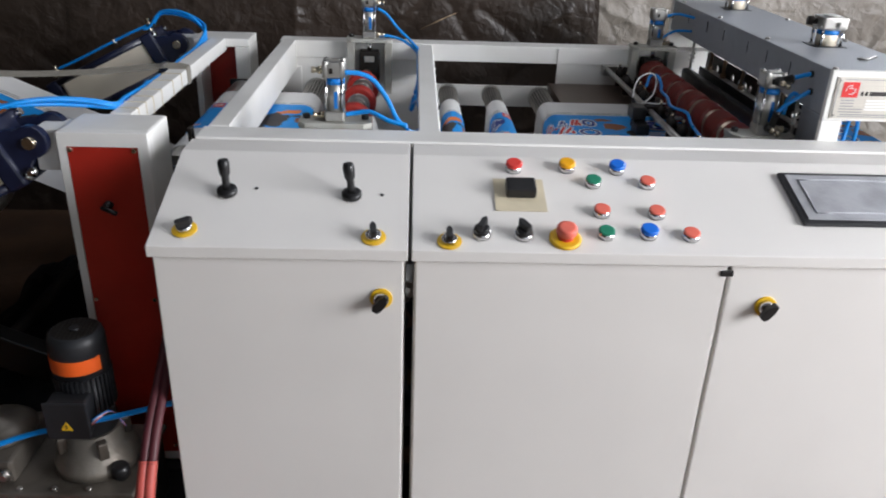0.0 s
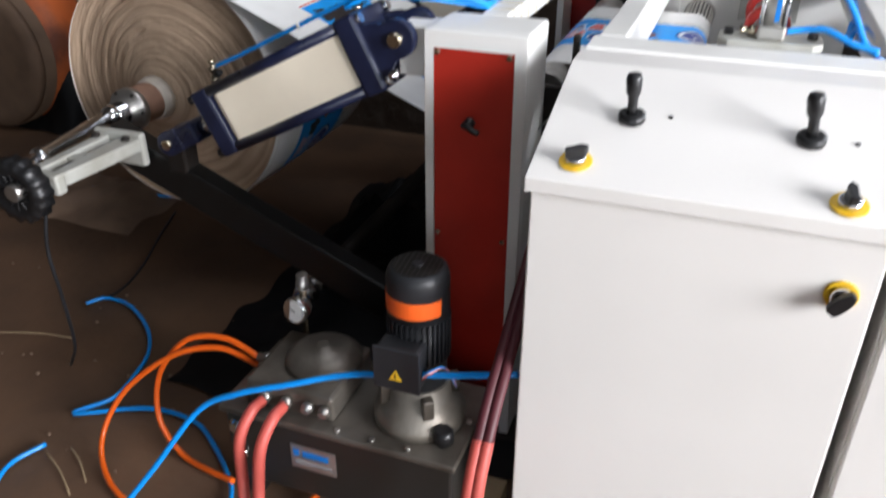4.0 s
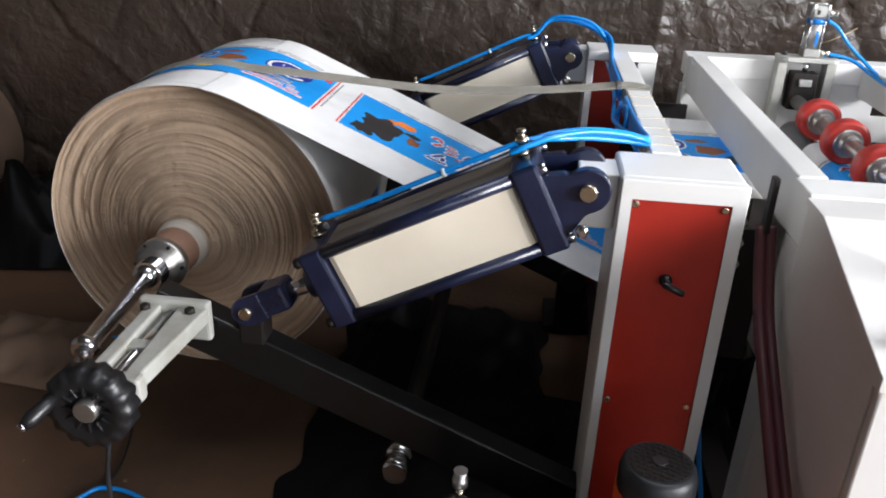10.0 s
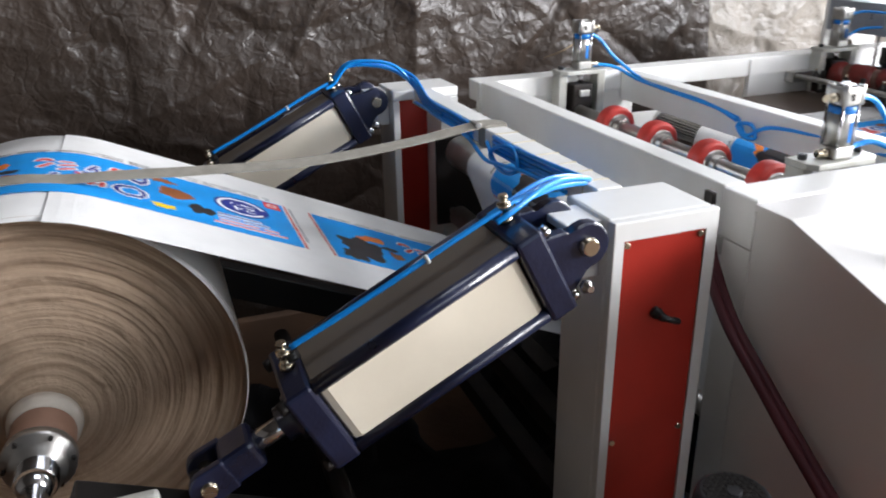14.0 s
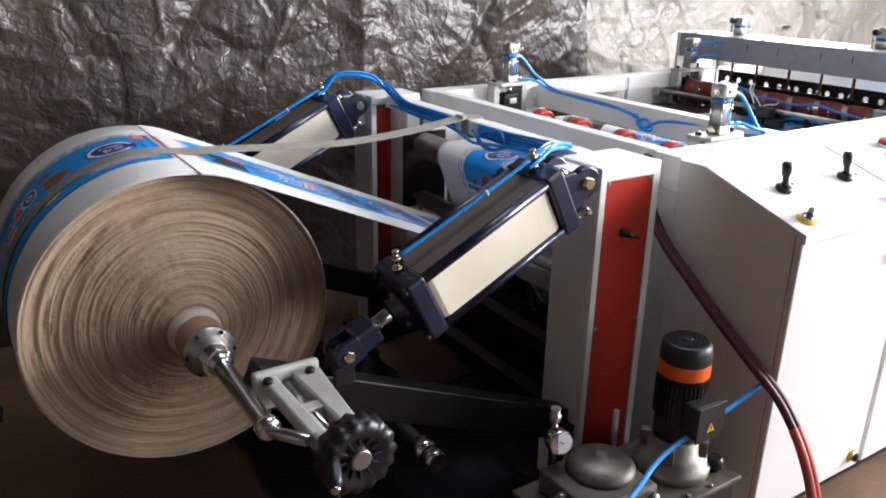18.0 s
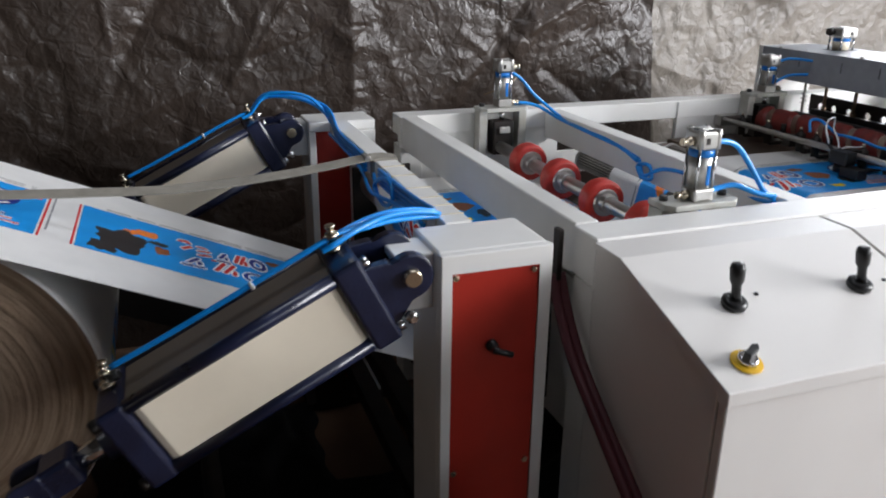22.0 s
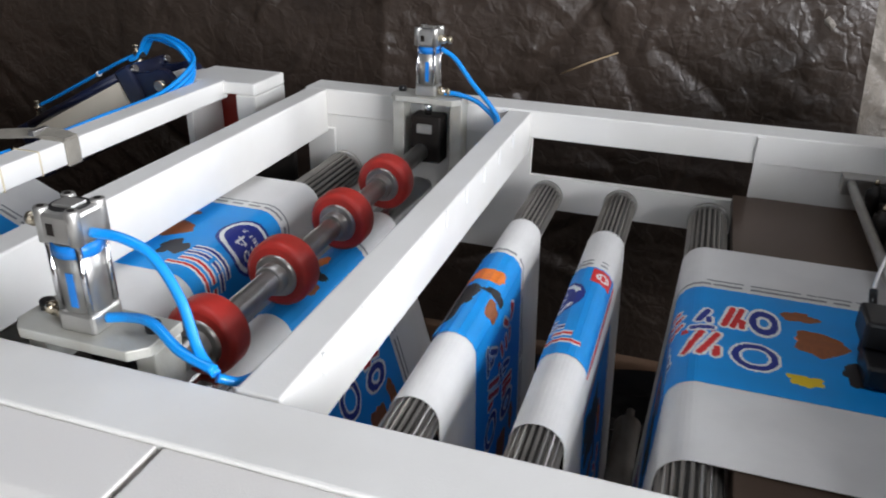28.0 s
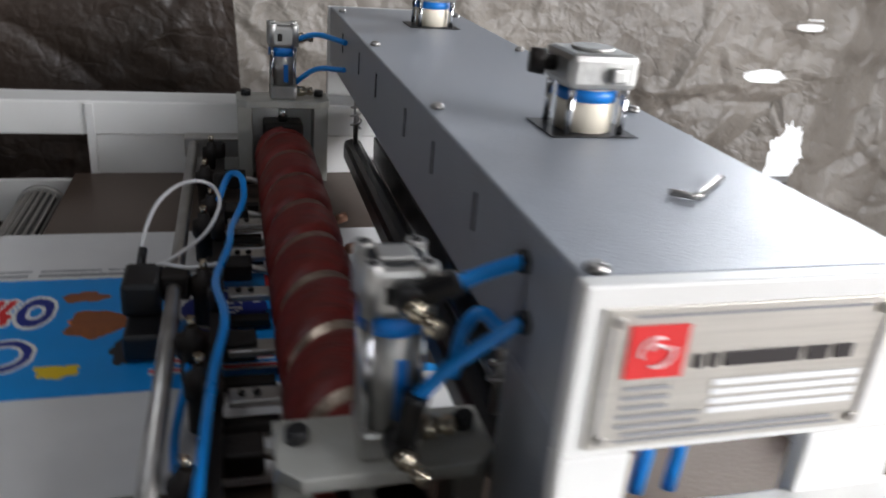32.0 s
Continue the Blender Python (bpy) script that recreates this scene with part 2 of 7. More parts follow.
def lathe(bm, p0, p1, profile, seg=24):
    """A turned form round the axis p0 to p1; profile: (share along the axis, radius), closed by caps."""
    p0, p1 = Vector(p0), Vector(p1)
    q = (p1 - p0).to_track_quat("Z", "Y").to_matrix()
    rings = []
    for s, r in profile:
        c = p0.lerp(p1, s)
        rings.append([bm.verts.new(c + q @ Vector((r * math.cos(2 * math.pi * k / seg), r * math.sin(2 * math.pi * k / seg), 0))) for k in range(seg)])
    for a, b in zip(rings, rings[1:]):
        for k in range(seg):
            f = bm.faces.new((a[k], a[(k + 1) % seg], b[(k + 1) % seg], b[k]))
            f.smooth = True
    bm.faces.new(rings[0][::-1])
    bm.faces.new(rings[-1])
    return bm


def rod(bm, p0, p1, r, seg=20, bev=0.0):
    length = (Vector(p1) - Vector(p0)).length
    e = min(bev / length, 0.4) if length else 0
    prof = [(0, r), (1, r)] if not bev else [(0, r - bev), (e, r), (1 - e, r), (1, r - bev)]
    return lathe(bm, p0, p1, prof, seg)


def spline(points, steps=8):
    p = [Vector(v) for v in points]
    p = [p[0] * 2 - p[1]] + p + [p[-1] * 2 - p[-2]]
    out = []
    for i in range(1, len(p) - 2):
        for s in range(steps):
            t = s / steps
            a, b, c, d = p[i - 1:i + 3]
            out.append(0.5 * (2 * b + (c - a) * t + (2 * a - 5 * b + 4 * c - d) * t * t + (3 * b - a - 3 * c + d) * t ** 3))
    out.append(p[-2])
    return out


def hose(bm, points, r, seg=8, steps=8):
    path = spline(points, steps)
    rings, up = [], Vector((0.13, 0.21, 0.97))
    for i, c in enumerate(path):
        d = (path[min(i + 1, len(path) - 1)] - path[max(i - 1, 0)]).normalized()
        side = d.cross(up).normalized()
        up = side.cross(d).normalized()
        rings.append([bm.verts.new(c + r * (side * math.cos(2 * math.pi * k / seg) + up * math.sin(2 * math.pi * k / seg))) for k in range(seg)])
    for a, b in zip(rings, rings[1:]):
        for k in range(seg):
            bm.faces.new((a[k], a[(k + 1) % seg], b[(k + 1) % seg], b[k])).smooth = True
    bm.faces.new(rings[0][::-1])
    bm.faces.new(rings[-1])
    return bm


def prism(bm, outline, m, depth, bev=0.0):
    """An outline in the xy plane of m, drawn out along its z by depth."""
    a = [bm.verts.new(m @ Vector((x, y, 0))) for x, y in outline]
    b = [bm.verts.new(m @ Vector((x, y, depth))) for x, y in outline]
    n = len(a)
    fs = [bm.faces.new(a[::-1]), bm.faces.new(b)]
    fs += [bm.faces.new((a[k], a[(k + 1) % n], b[(k + 1) % n], b[k])) for k in range(n)]
    if bev:
        edges = list({e for f in fs for e in f.edges})
        bmesh.ops.bevel(bm, geom=edges, offset=bev, segments=2, profile=0.5, affect="EDGES")
    return bm


def BM():
    return bmesh.new()


def mesh_of(name, bm):
    me = bpy.data.meshes.new(name)
    bmesh.ops.recalc_face_normals(bm, faces=bm.faces[:])
    bm.to_mesh(me)
    bm.free()
    return me


def part(name, bm, material, parent=None, label=""):
    me = mesh_of(name, bm)
    me.materials.append(material)
    ob = new(name, me)
    if parent:
        ob.parent = parent
        ob.matrix_parent_inverse = Matrix.Identity(4)
    if label:
        ob["label"] = label
    return ob


def thing(name, label, category, group="", kind="", at=(0, 0, 0)):
    ob = new(name)
    ob.empty_display_size = 0.05
    ob.location = at
    return tagged(ob, label, category, group, kind)


def solid(name, bm, material, label, category="", group="", kind=""):
    return tagged(part(name, bm, material), label, category, group, kind)


# ---- the shed: ground, sheets, walls ----
def ground_material():
    m = mat("packed_brown_earth", (0.125, 0.067, 0.036), 0.85, vary=0.3, scale=3.0, bump=0.25, bscale=38, dirt=(0.066, 0.037, 0.022), dirt_amount=0.7)
    return m


def tarp_material(name, color, low, rough, deep=1.0):
    """Polythene: sharp facets between creases at two sizes, dusty patches."""
    m = mat(name, color, rough, vary=0.2, scale=2.4, bump=0.0, dirt=low, dirt_amount=0.75)
    nt = m.node_tree
    n, l = nt.nodes, nt.links
    b = n["Principled BSDF"]
    tc = n.new("ShaderNodeTexCoord")
    last = None
    # thin creases between facets, then soft dents
    for feature, size, depth, strength in (("DISTANCE_TO_EDGE", 4.5, 0.005, 0.25), ("DISTANCE_TO_EDGE", 10.0, 0.003, 0.3), ("F1", 8.0, 0.016, 0.4), ("F1", 24.0, 0.006, 0.4), ("F1", 60.0, 0.002, 0.35)):
        warp = n.new("ShaderNodeTexNoise")
        warp.inputs["Scale"].default_value = size * 0.7
        warp.inputs["Detail"].default_value = 3
        l.new(tc.outputs["Object"], warp.inputs[0])
        mix = n.new("ShaderNodeVectorMath")
        mix.operation = "MULTIPLY_ADD"
        mix.inputs[1].default_value = (2.6 / size,) * 3
        l.new(warp.outputs["Color"], mix.inputs[0])
        l.new(tc.outputs["Object"], mix.inputs[2])
        vo = n.new("ShaderNodeTexVoronoi")
        vo.feature = feature
        vo.inputs["Scale"].default_value = size
        l.new(mix.outputs["Vector"], vo.inputs["Vector"])
        height = vo.outputs["Distance"]
        if feature != "F1":
            cut = n.new("ShaderNodeMapRange")
            cut.interpolation_type = "SMOOTHSTEP"
            cut.inputs["From Max"].default_value = 0.10
            l.new(height, cut.inputs[0])
            height = cut.outputs[0]
        bp = n.new("ShaderNodeBump")
        bp.inputs["Strength"].default_value = strength
        bp.inputs["Distance"].default_value = depth * deep
        l.new(height, bp.inputs["Height"])
        if last:
            l.new(last.outputs[0], bp.inputs["Normal"])
        last = bp
    l.new(last.outputs[0], b.inputs["Normal"])
    return m


def build_ground():
    bm = BM()
    n = 150
    size = 9.0
    grid = []
    for j in range(n + 1):
        row = []
        for i in range(n + 1):
            x, y = -4.5 + size * i / n, -4.9 + size * j / n
            d = noise.noise(Vector((x * 2.1, y * 2.1, 0))) * 0.009 + noise.noise(Vector((x * 8, y * 8, 3))) * 0.006
            row.append(bm.verts.new((x, y, d - 0.006)))
        grid.append(row)
    for j in range(n):
        for i in range(n):
            bm.faces.new((grid[j][i], grid[j][i + 1], grid[j + 1][i + 1], grid[j + 1][i])).smooth = True
    # the yard beyond the doorways runs on to the horizon
    edge = [(-4.5, -4.9), (4.5, -4.9), (4.5, 4.1), (-4.5, 4.1)]
    far = [(-400, -400), (400, -400), (400, 400), (-400, 400)]
    vi = [bm.verts.new((*p, -0.02)) for p in edge]
    vo = [bm.verts.new((*p, -0.02)) for p in far]
    for k in range(4):
        bm.faces.new((vi[k], vo[k], vo[(k + 1) % 4], vi[(k + 1) % 4]))
    return solid("ground", bm, ground_material(), "packed brown earth floor strewn with scraps", "ground", kind="structure")


def crumpled(name, x0, x1, z0, z1, y, material, label, seed, deep=0.03, lean=0.0, skew0=0.0, skew1=0.0, hollow=()):
    """A hanging plastic sheet with sharp random folds."""
    nx, nz = int((x1 - x0) / 0.011), int((z1 - z0) / 0.011)
    xs, zs = np.meshgrid(np.linspace(0, 1, nx + 1), np.linspace(z0, z1, nz + 1))
    xl = x0 + skew0 * (zs - z0)
    xr = x1 + skew1 * (zs - z0)
    xx = xl + (xr - xl) * xs
    yy = np.zeros_like(xx)
    rng = np.random.RandomState(seed)
    area = (x1 - x0) * (z1 - z0)
    # long sagging folds, then many short sharp creases
    for count, long0, long1, wide, high in ((int(3 * area), 0.3, 0.8, 0.05, deep * 0.6), (int(40 * area), 0.08, 0.32, 0.013, deep * 0.26), (int(130 * area), 0.03, 0.13, 0.009, deep * 0.13)):
        for _ in range(count):
            cx, cz, a = rng.uniform(x0, x1), rng.uniform(z0, z1), rng.uniform(0, math.pi)
            ln, wd, hg = rng.uniform(long0, long1), wide * rng.uniform(0.6, 1.6), high * rng.uniform(-1, 1)
            rad = ln + wd * 3
            i0, i1 = np.searchsorted(np.linspace(x0, x1, nx + 1), (cx - rad, cx + rad))
            j0, j1 = np.searchsorted(np.linspace(z0, z1, nz + 1), (cz - rad, cz + rad))
            u = (xx[j0:j1, i0:i1] - cx) * math.cos(a) + (zs[j0:j1, i0:i1] - cz) * math.sin(a)
            v = -(xx[j0:j1, i0:i1] - cx) * math.sin(a) + (zs[j0:j1, i0:i1] - cz) * math.cos(a) + 0.25 * u * u / ln * rng.uniform(-1, 1)
            yy[j0:j1, i0:i1] += hg * np.exp(-np.abs(v) / wd) * np.clip(1 - (u / ln) ** 2, 0, 1)
    yy += y + lean * (zs - z0)
    verts = np.stack([xx, yy, zs], -1).reshape(-1, 3)
    w = nx + 1
    faces = []
    for j in range(nz):
        for i in range(nx):
            cx, cz = xx[j, i], zs[j, i]
            if any(((cx - hx) / rx) ** 2 + ((cz - hz) / rz) ** 2 < 1.35 for hx, hz, rx, rz in hollow):
                continue
            a = j * w + i
            faces.append((a, a + 1, a + w + 1, a + w))
    # ragged lips round the tears
    verts = verts.tolist()
    for hx, hz, rx, rz in hollow:
        n, first = 96, len(verts)
        for k in range(n):
            a = 2 * math.pi * k / n
            c, v = math.cos(a), math.sin(a)
            rag = 0.88 + 0.24 * noise.noise(Vector((c * 7, v * 7, hx))) + (0.20 if k % 3 else -0.10) * abs(noise.noise(Vector((k * 0.9, hz * 5, 1))))
            for f, lift in ((1.75, 0.002), (rag, 0.010)):
                px, pz = hx + rx * c * f, hz + rz * v * f
                i, j = min(max(int((px - x0) / (x1 - x0) * nx), 0), nx), min(max(int((pz - z0) / (z1 - z0) * nz), 0), nz)
                verts.append((px, float(yy[j, i]) - lift, pz))
        for k in range(n):
            b, d = first + 2 * k, first + 2 * ((k + 1) % n)
            faces.append((b, d, d + 1, b + 1))
    me = bpy.data.meshes.new(name)
    me.from_pydata(verts, [], faces)
    me.materials.append(material)
    for p in me.polygons:
        p.use_smooth = True
    return tagged(new(name, me), label, "tarpaulin", kind="structure")


def wall(name, x0, x1, y0, y1, z0, z1, label, holes=(), axis="x"):
    """A wall slab with rectangular openings cut as gaps: each hole is (along0, along1, z0, z1)."""
    bm = BM()
    lo, hi = (x0, x1) if axis == "x" else (y0, y1)
    cuts = sorted({lo, hi, *(h[0] for h in holes), *(h[1] for h in holes)})
    for a, b in zip(cuts, cuts[1:]):
        spans = [(z0, z1)]
        for h in holes:
            if h[0] <= a and h[1] >= b:
                spans = [(z0, h[2]), (h[3], z1)]
        for s, e in spans:
            if e - s > 0.01:
                if axis == "x":
                    box(bm, a, b, y0, y1, s, e)
                else:
                    box(bm, x0, x1, a, b, s, e)
    return solid(name, bm, M["shed"], label, "wall", kind="structure")


def build_shed():
    build_ground()
    dark = tarp_material("dark_brown_plastic_sheet", (0.057, 0.041, 0.032), (0.031, 0.023, 0.018), 0.36)
    light = tarp_material("translucent_silver_plastic_sheet", (0.29, 0.26, 0.225), (0.14, 0.122, 0.103), 0.42, 1.3)
    crumpled("tarpaulin_dark", -3.6, 1.28, 0.01, 2.9, 2.02, dark, "crumpled dark brown plastic sheet hung as a back wall", 4, 0.06, skew1=-0.06)
    crumpled("tarpaulin_light", 1.05, 4.2, 0.01, 1.42, 2.08, light, "crumpled greyish translucent plastic sheet with torn holes", 9, 0.10,
             hollow=((2.85, 0.61, 0.055, 0.115), (2.72, 0.855, 0.075, 0.022), (2.79, 0.70, 0.03, 0.02), (2.83, 1.0, 0.05, 0.012)))
    wall("wall_north", -4.5, 4.5, 3.0, 3.1, 0, 3.4, "grey sheet wall behind the plastic sheets", [(1.9, 4.36, 0.2, 2.9)])
    # emissive board added behind the opening so the tears look bright
    glow = bpy.data.materials.new("glowing_backdrop")
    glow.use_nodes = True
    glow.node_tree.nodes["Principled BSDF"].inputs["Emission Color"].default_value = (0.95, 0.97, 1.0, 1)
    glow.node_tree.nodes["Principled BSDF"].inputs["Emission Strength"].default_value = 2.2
    solid("backdrop", box(BM(), 1.7, 4.38, 3.2, 3.25, 0.0, 1.9), glow, "added glowing board standing in for daylight behind the torn sheet", "backdrop", kind="structure")
    wall("wall_west", -4.5, -4.4, -4.9, 3.0, 0, 3.4, "grey sheet wall at the unwinding end", axis="y")
    wall("wall_east", 4.4, 4.5, -4.9, 3.0, 0, 3.4, "grey sheet wall with a wide open doorway", [(-3.0, -0.2, 0.0, 3.0)], axis="y")
    wall("wall_south", -4.4, 4.4, -4.9, -4.8, 0, 3.4, "grey sheet wall with an open roller shutter", [(-0.4, 3.6, 0.0, 3.2)])
    # roof out of view; its gap is left for the added overhead lamp
    bm = BM()
    for x0, x1, y0, y1 in ((-4.6, -0.6, -5.0, 3.2), (1.2, 4.6, -5.0, 3.2), (-0.6, 1.2, -5.0, -0.1), (-0.6, 1.2, 1.3, 3.2)):
        box(bm, x0, x1, y0, y1, 3.4, 3.5)
    solid("ceiling", bm, M["shed"], "unseen grey sheet roof with a gap for the added overhead lamp", "ceiling", kind="structure")


build_shed()

# ---- machine frame ----
TOP = 0.888


def build_frame():
    f = thing("machine_frame", "off-white welded steel frame of a sack cutting machine", "machine frame")
    w = M["white"]
    part("left_beam", box(BM(), 0.008, 0.055, 0.436, 1.49, 0.79, TOP, 0.003), w, f)
    part("front_beam", box(BM(), 0.0, 1.95, 0.347, 0.43, 0.80, TOP, 0.003), w, f)
    part("cross_beam", box(BM(), 0.478, 0.527, 0.436, 1.488, 0.80, TOP - 0.003, 0.003), w, f)
    part("right_beam", box(BM(), 1.88, 1.95, 0.436, 1.49, 0.80, TOP, 0.003), w, f)
    # far side plate, with a slot in the second bay and a lip on top
    bm = BM()
    box(bm, 0.0, 1.95, 1.49, 1.568, 0.829, TOP, 0.003)
    box(bm, 0.0, 0.53, 1.494, 1.51, 0.56, 0.8285)
    box(bm, 0.53, 0.978, 1.494, 1.51, 0.672, 0.745)
    box(bm, 0.978, 1.95, 1.494, 1.51, 0.56, 0.8285)
    part("far_plate", bm, w, f)
    bm = BM()
    box(bm, 0.53, 1.95, 0.412, 0.428, 0.56, 0.799)
    box(bm, 0.06, 0.487, 0.412, 0.428, 0.56, 0.799)
    part("near_plate", bm, w, f)
    part("seam_strip", box(BM(), 0.972, 0.984, 1.484, 1.4935, 0.745, TOP - 0.004), w, f)
    for x in (0.001, 1.86):
        for y in (0.348, 1.49):
            part("leg", box(BM(), x, x + 0.07, y, y + 0.07, 0.0, 0.7985, 0.003), w, f)
    for y in (0.36, 1.5):
        part("foot_rail", box(BM(), 0.08, 1.86, y, y + 0.05, 0.06, 0.12, 0.003), M["dark_steel"], f)
    part("tie_rail", box(BM(), 0.012, 0.07, 0.425, 1.488, 0.10, 0.16, 0.003), M["dark_steel"], f)
    return f


build_frame()


# ---- unwind stand: two posts with red covers and a cross bar ----
def build_stand():
    s = thing("unwind_stand", "off-white unwind stand with red cover panels beside the machine", "stand")
    for dy in (0.0, 1.1):
        dz = 0.0
        bm = BM()
        box(bm, -0.282, -0.092, 0.342 + dy, 0.475 + dy, 0.02, 0.898 + dz, 0.006)
        if dy:
            bm.free()
            bm = BM()
            box(bm, -0.282, -0.092, 0.325 + dy, 0.46 + dy, 0.870, 0.898, 0.004)
        post = part("post" if not dy else "post_cap", bm, M["white"], s)
        for x0, x1 in ((-0.282, -0.262), (-0.142, -0.092)) if dy else ():
            part("post_side", box(BM(), x0, x1, 0.325 + dy, 0.46 + dy, 0.02, 0.8695, 0.003), M["white"], post)
        if dy:
            part("cover_panel", box(BM(), -0.2615, -0.1425, 0.445 + dy, 0.455 + dy, 0.02, 0.8695), M["red_panel"], s, "red painted sheet cover")
            part("pivot_block", box(BM(), -0.345, -0.2825, 0.36 + dy, 0.44 + dy, 0.80, 0.893, 0.003), M["white"], s)
            part("foot_plate", box(BM(), -0.33, -0.05, 0.31 + dy, 0.50 + dy, 0.0, 0.02, 0.002), M["dark_steel"], s)
            continue
        bm = BM()
        prism(bm, [(-0.282, 0.02), (-0.282, 0.898), (-0.092, 0.898), (-0.092, 0.02), (-0.1125, 0.02), (-0.1125, 0.869), (-0.2655, 0.869), (-0.2655, 0.02)],
              Matrix(((1, 0, 0, 0), (0, 0, 1, 0.325), (0, 1, 0, 0), (0, 0, 0, 1))), 0.0168, 0.002)
        part("rim", bm, M["white"], post)
        panel = part("cover_panel", box(BM(), -0.2645, -0.1135, 0.328 + dy, 0.338 + dy, 0.06, 0.868, 0.0015), M["red_panel"], s, "red painted sheet cover")
        for sx in (-0.257, -0.124):
            for sz in (0.859, 0.50, 0.08):
                part("screw", rod(BM(), (sx, 0.329 + dy, sz), (sx, 0.324 + dy, sz), 0.0055, 10, 0.001), M["brass"], panel)
        if dy == 0:
            bm = BM()
            lathe(bm, (-0.194, 0.329, 0.735), (-0.194, 0.305, 0.735), [(0, 0.010), (0.35, 0.010), (0.4, 0.007), (1, 0.007)], 16)
            rod(bm, (-0.202, 0.303, 0.739), (-0.168, 0.298, 0.726), 0.0055, 12, 0.002)
            part("knob", bm, M["black"], panel, "black plastic lever knob")
        bm = BM()
        box(bm, -0.345, -0.2825, 0.36 + dy, 0.44 + dy, 0.80, 0.893, 0.003)
        part("pivot_block", bm, M["white"], s)
        part("foot_plate", box(BM(), -0.33, -0.05, 0.31 + dy, 0.50 + dy, 0.0, 0.02, 0.002), M["dark_steel"], s)
    bar = part("cross_bar", box(BM(), -0.222, -0.172, 0.476, 1.441, 0.858, 0.899, 0.003), M["white"], s)
    for y in (0.52, 0.575, 0.63, 0.70, 0.80, 0.88):
        part("cable_tie", box(BM(), -0.2232, -0.1708, y, y + 0.0026, 0.8568, 0.9002), M["beige"], bar)
    part("strap_clamp", box(BM(), -0.2255, -0.1685, 0.938, 0.972, 0.8545, 0.9025, 0.003), M["strap"], bar, "grey webbing loop round the bar")
    for z in (0.12, 0.30):
        part("tie_bar", box(BM(), -0.21, -0.16, 0.476, 1.441, z, z + 0.05, 0.002), M["dark_steel"], s)
    return s


build_stand()

# ---- control cabinets ----
SLOPE = math.atan(0.3187)


def on_slope(x, y, lift=0.0):
    """A pose on the sloping desk: x along it, z out of it."""
    return Matrix.Translation((x, y, 0.7983 + y * 0.3187)) @ Matrix.Rotation(SLOPE, 4, "X") @ Matrix.Translation((0, 0, lift))


def cabinet_shell(x0, x1, parent):
    bm = BM()
    prism(bm, [(0.018, 0.05), (0.346, 0.05), (0.346, 0.8715), (0.270, 0.8715), (0.018, 0.789)], Matrix(((0, 0, 1, x0), (1, 0, 0, 0), (0, 1, 0, 0), (0, 0, 0, 1))), x1 - x0, 0.002)
    part("body", bm, M["cabinet"], parent)
    # desk plate: its front lip hangs over the doors
    bm = BM()
    prism(bm, [(-0.009, 0.774), (-0.009, 0.7955), (0.269, 0.884), (0.346, 0.884), (0.346, 0.8725), (0.271, 0.8725), (0.012, 0.790), (0.012, 0.774)],
          Matrix(((0, 0, 1, x0 - 0.005), (1, 0, 0, 0), (0, 1, 0, 0), (0, 0, 0, 1))), x1 - x0 + 0.010, 0.0015)
    return part("desk_plate", bm, M["cabinet"], parent)


def cam_lock(m, parent):
    """A quarter-turn lock with a yellow ring and a black-chrome grip."""
    k = part("lock_ring", rod(BM(), m @ Vector((0, 0, 0)), m @ Vector((0, 0, 0.004)), 0.021, 24, 0.001), M["yellow"], parent, "yellow ring of a cabinet lock")
    part("lock_collar", lathe(BM(), m @ Vector((0, 0, 0.004)), m @ Vector((0, 0, 0.016)), [(0, 0.015), (0.6, 0.014), (1, 0.011)], 20), M["chrome"], k)
    bm = BM()
    prism(bm, [(-0.020, -0.006), (-0.012, -0.009), (0.006, -0.009), (0.019, -0.004), (0.019, 0.004), (0.006, 0.009), (-0.012, 0.009), (-0.020, 0.006)], m @ Matrix.Translation((0, 0, 0.016)) @ Matrix.Rotation(0.9, 4, "Z"), 0.013, 0.002)
    part("lock_grip", bm, M["black"], k)
    return k


def selector(m, parent, turn, ring=True):
    if ring:
        k = part("selector_ring", rod(BM(), m @ Vector((0, 0, 0)), m @ Vector((0, 0, 0.003)), 0.023, 28, 0.001), M["yellow"], parent, "yellow legend ring of a selector switch")
        part("selector_line", lathe(BM(), m @ Vector((0, 0, 0.003)), m @ Vector((0, 0, 0.0036)), [(0, 0.019), (1, 0.019)], 28), M["yellow"], k)
    else:
        k = part("selector_bezel", lathe(BM(), m @ Vector((0, 0, 0)), m @ Vector((0, 0, 0.012)), [(0, 0.018), (0.7, 0.018), (1, 0.015)], 24), M["chrome"], parent, "chrome bezel of a selector switch")
    z = 0.0036 if ring else 0.012
    part("selector_collar", lathe(BM(), m @ Vector((0, 0, z)), m @ Vector((0, 0, z + 0.010)), [(0, 0.0145), (0.7, 0.0145), (1, 0.012)], 20), M["chrome" if ring else "black"], k)
    bm = BM()
    prism(bm, [(-0.016, -0.006), (0.012, -0.007), (0.021, 0.0), (0.012, 0.007), (-0.016, 0.006)], m @ Matrix.Translation((0, 0, z + 0.008)) @ Matrix.Rotation(turn, 4, "Z"), 0.017, 0.002)
    part("selector_grip", bm, M["black"], k)
    return k


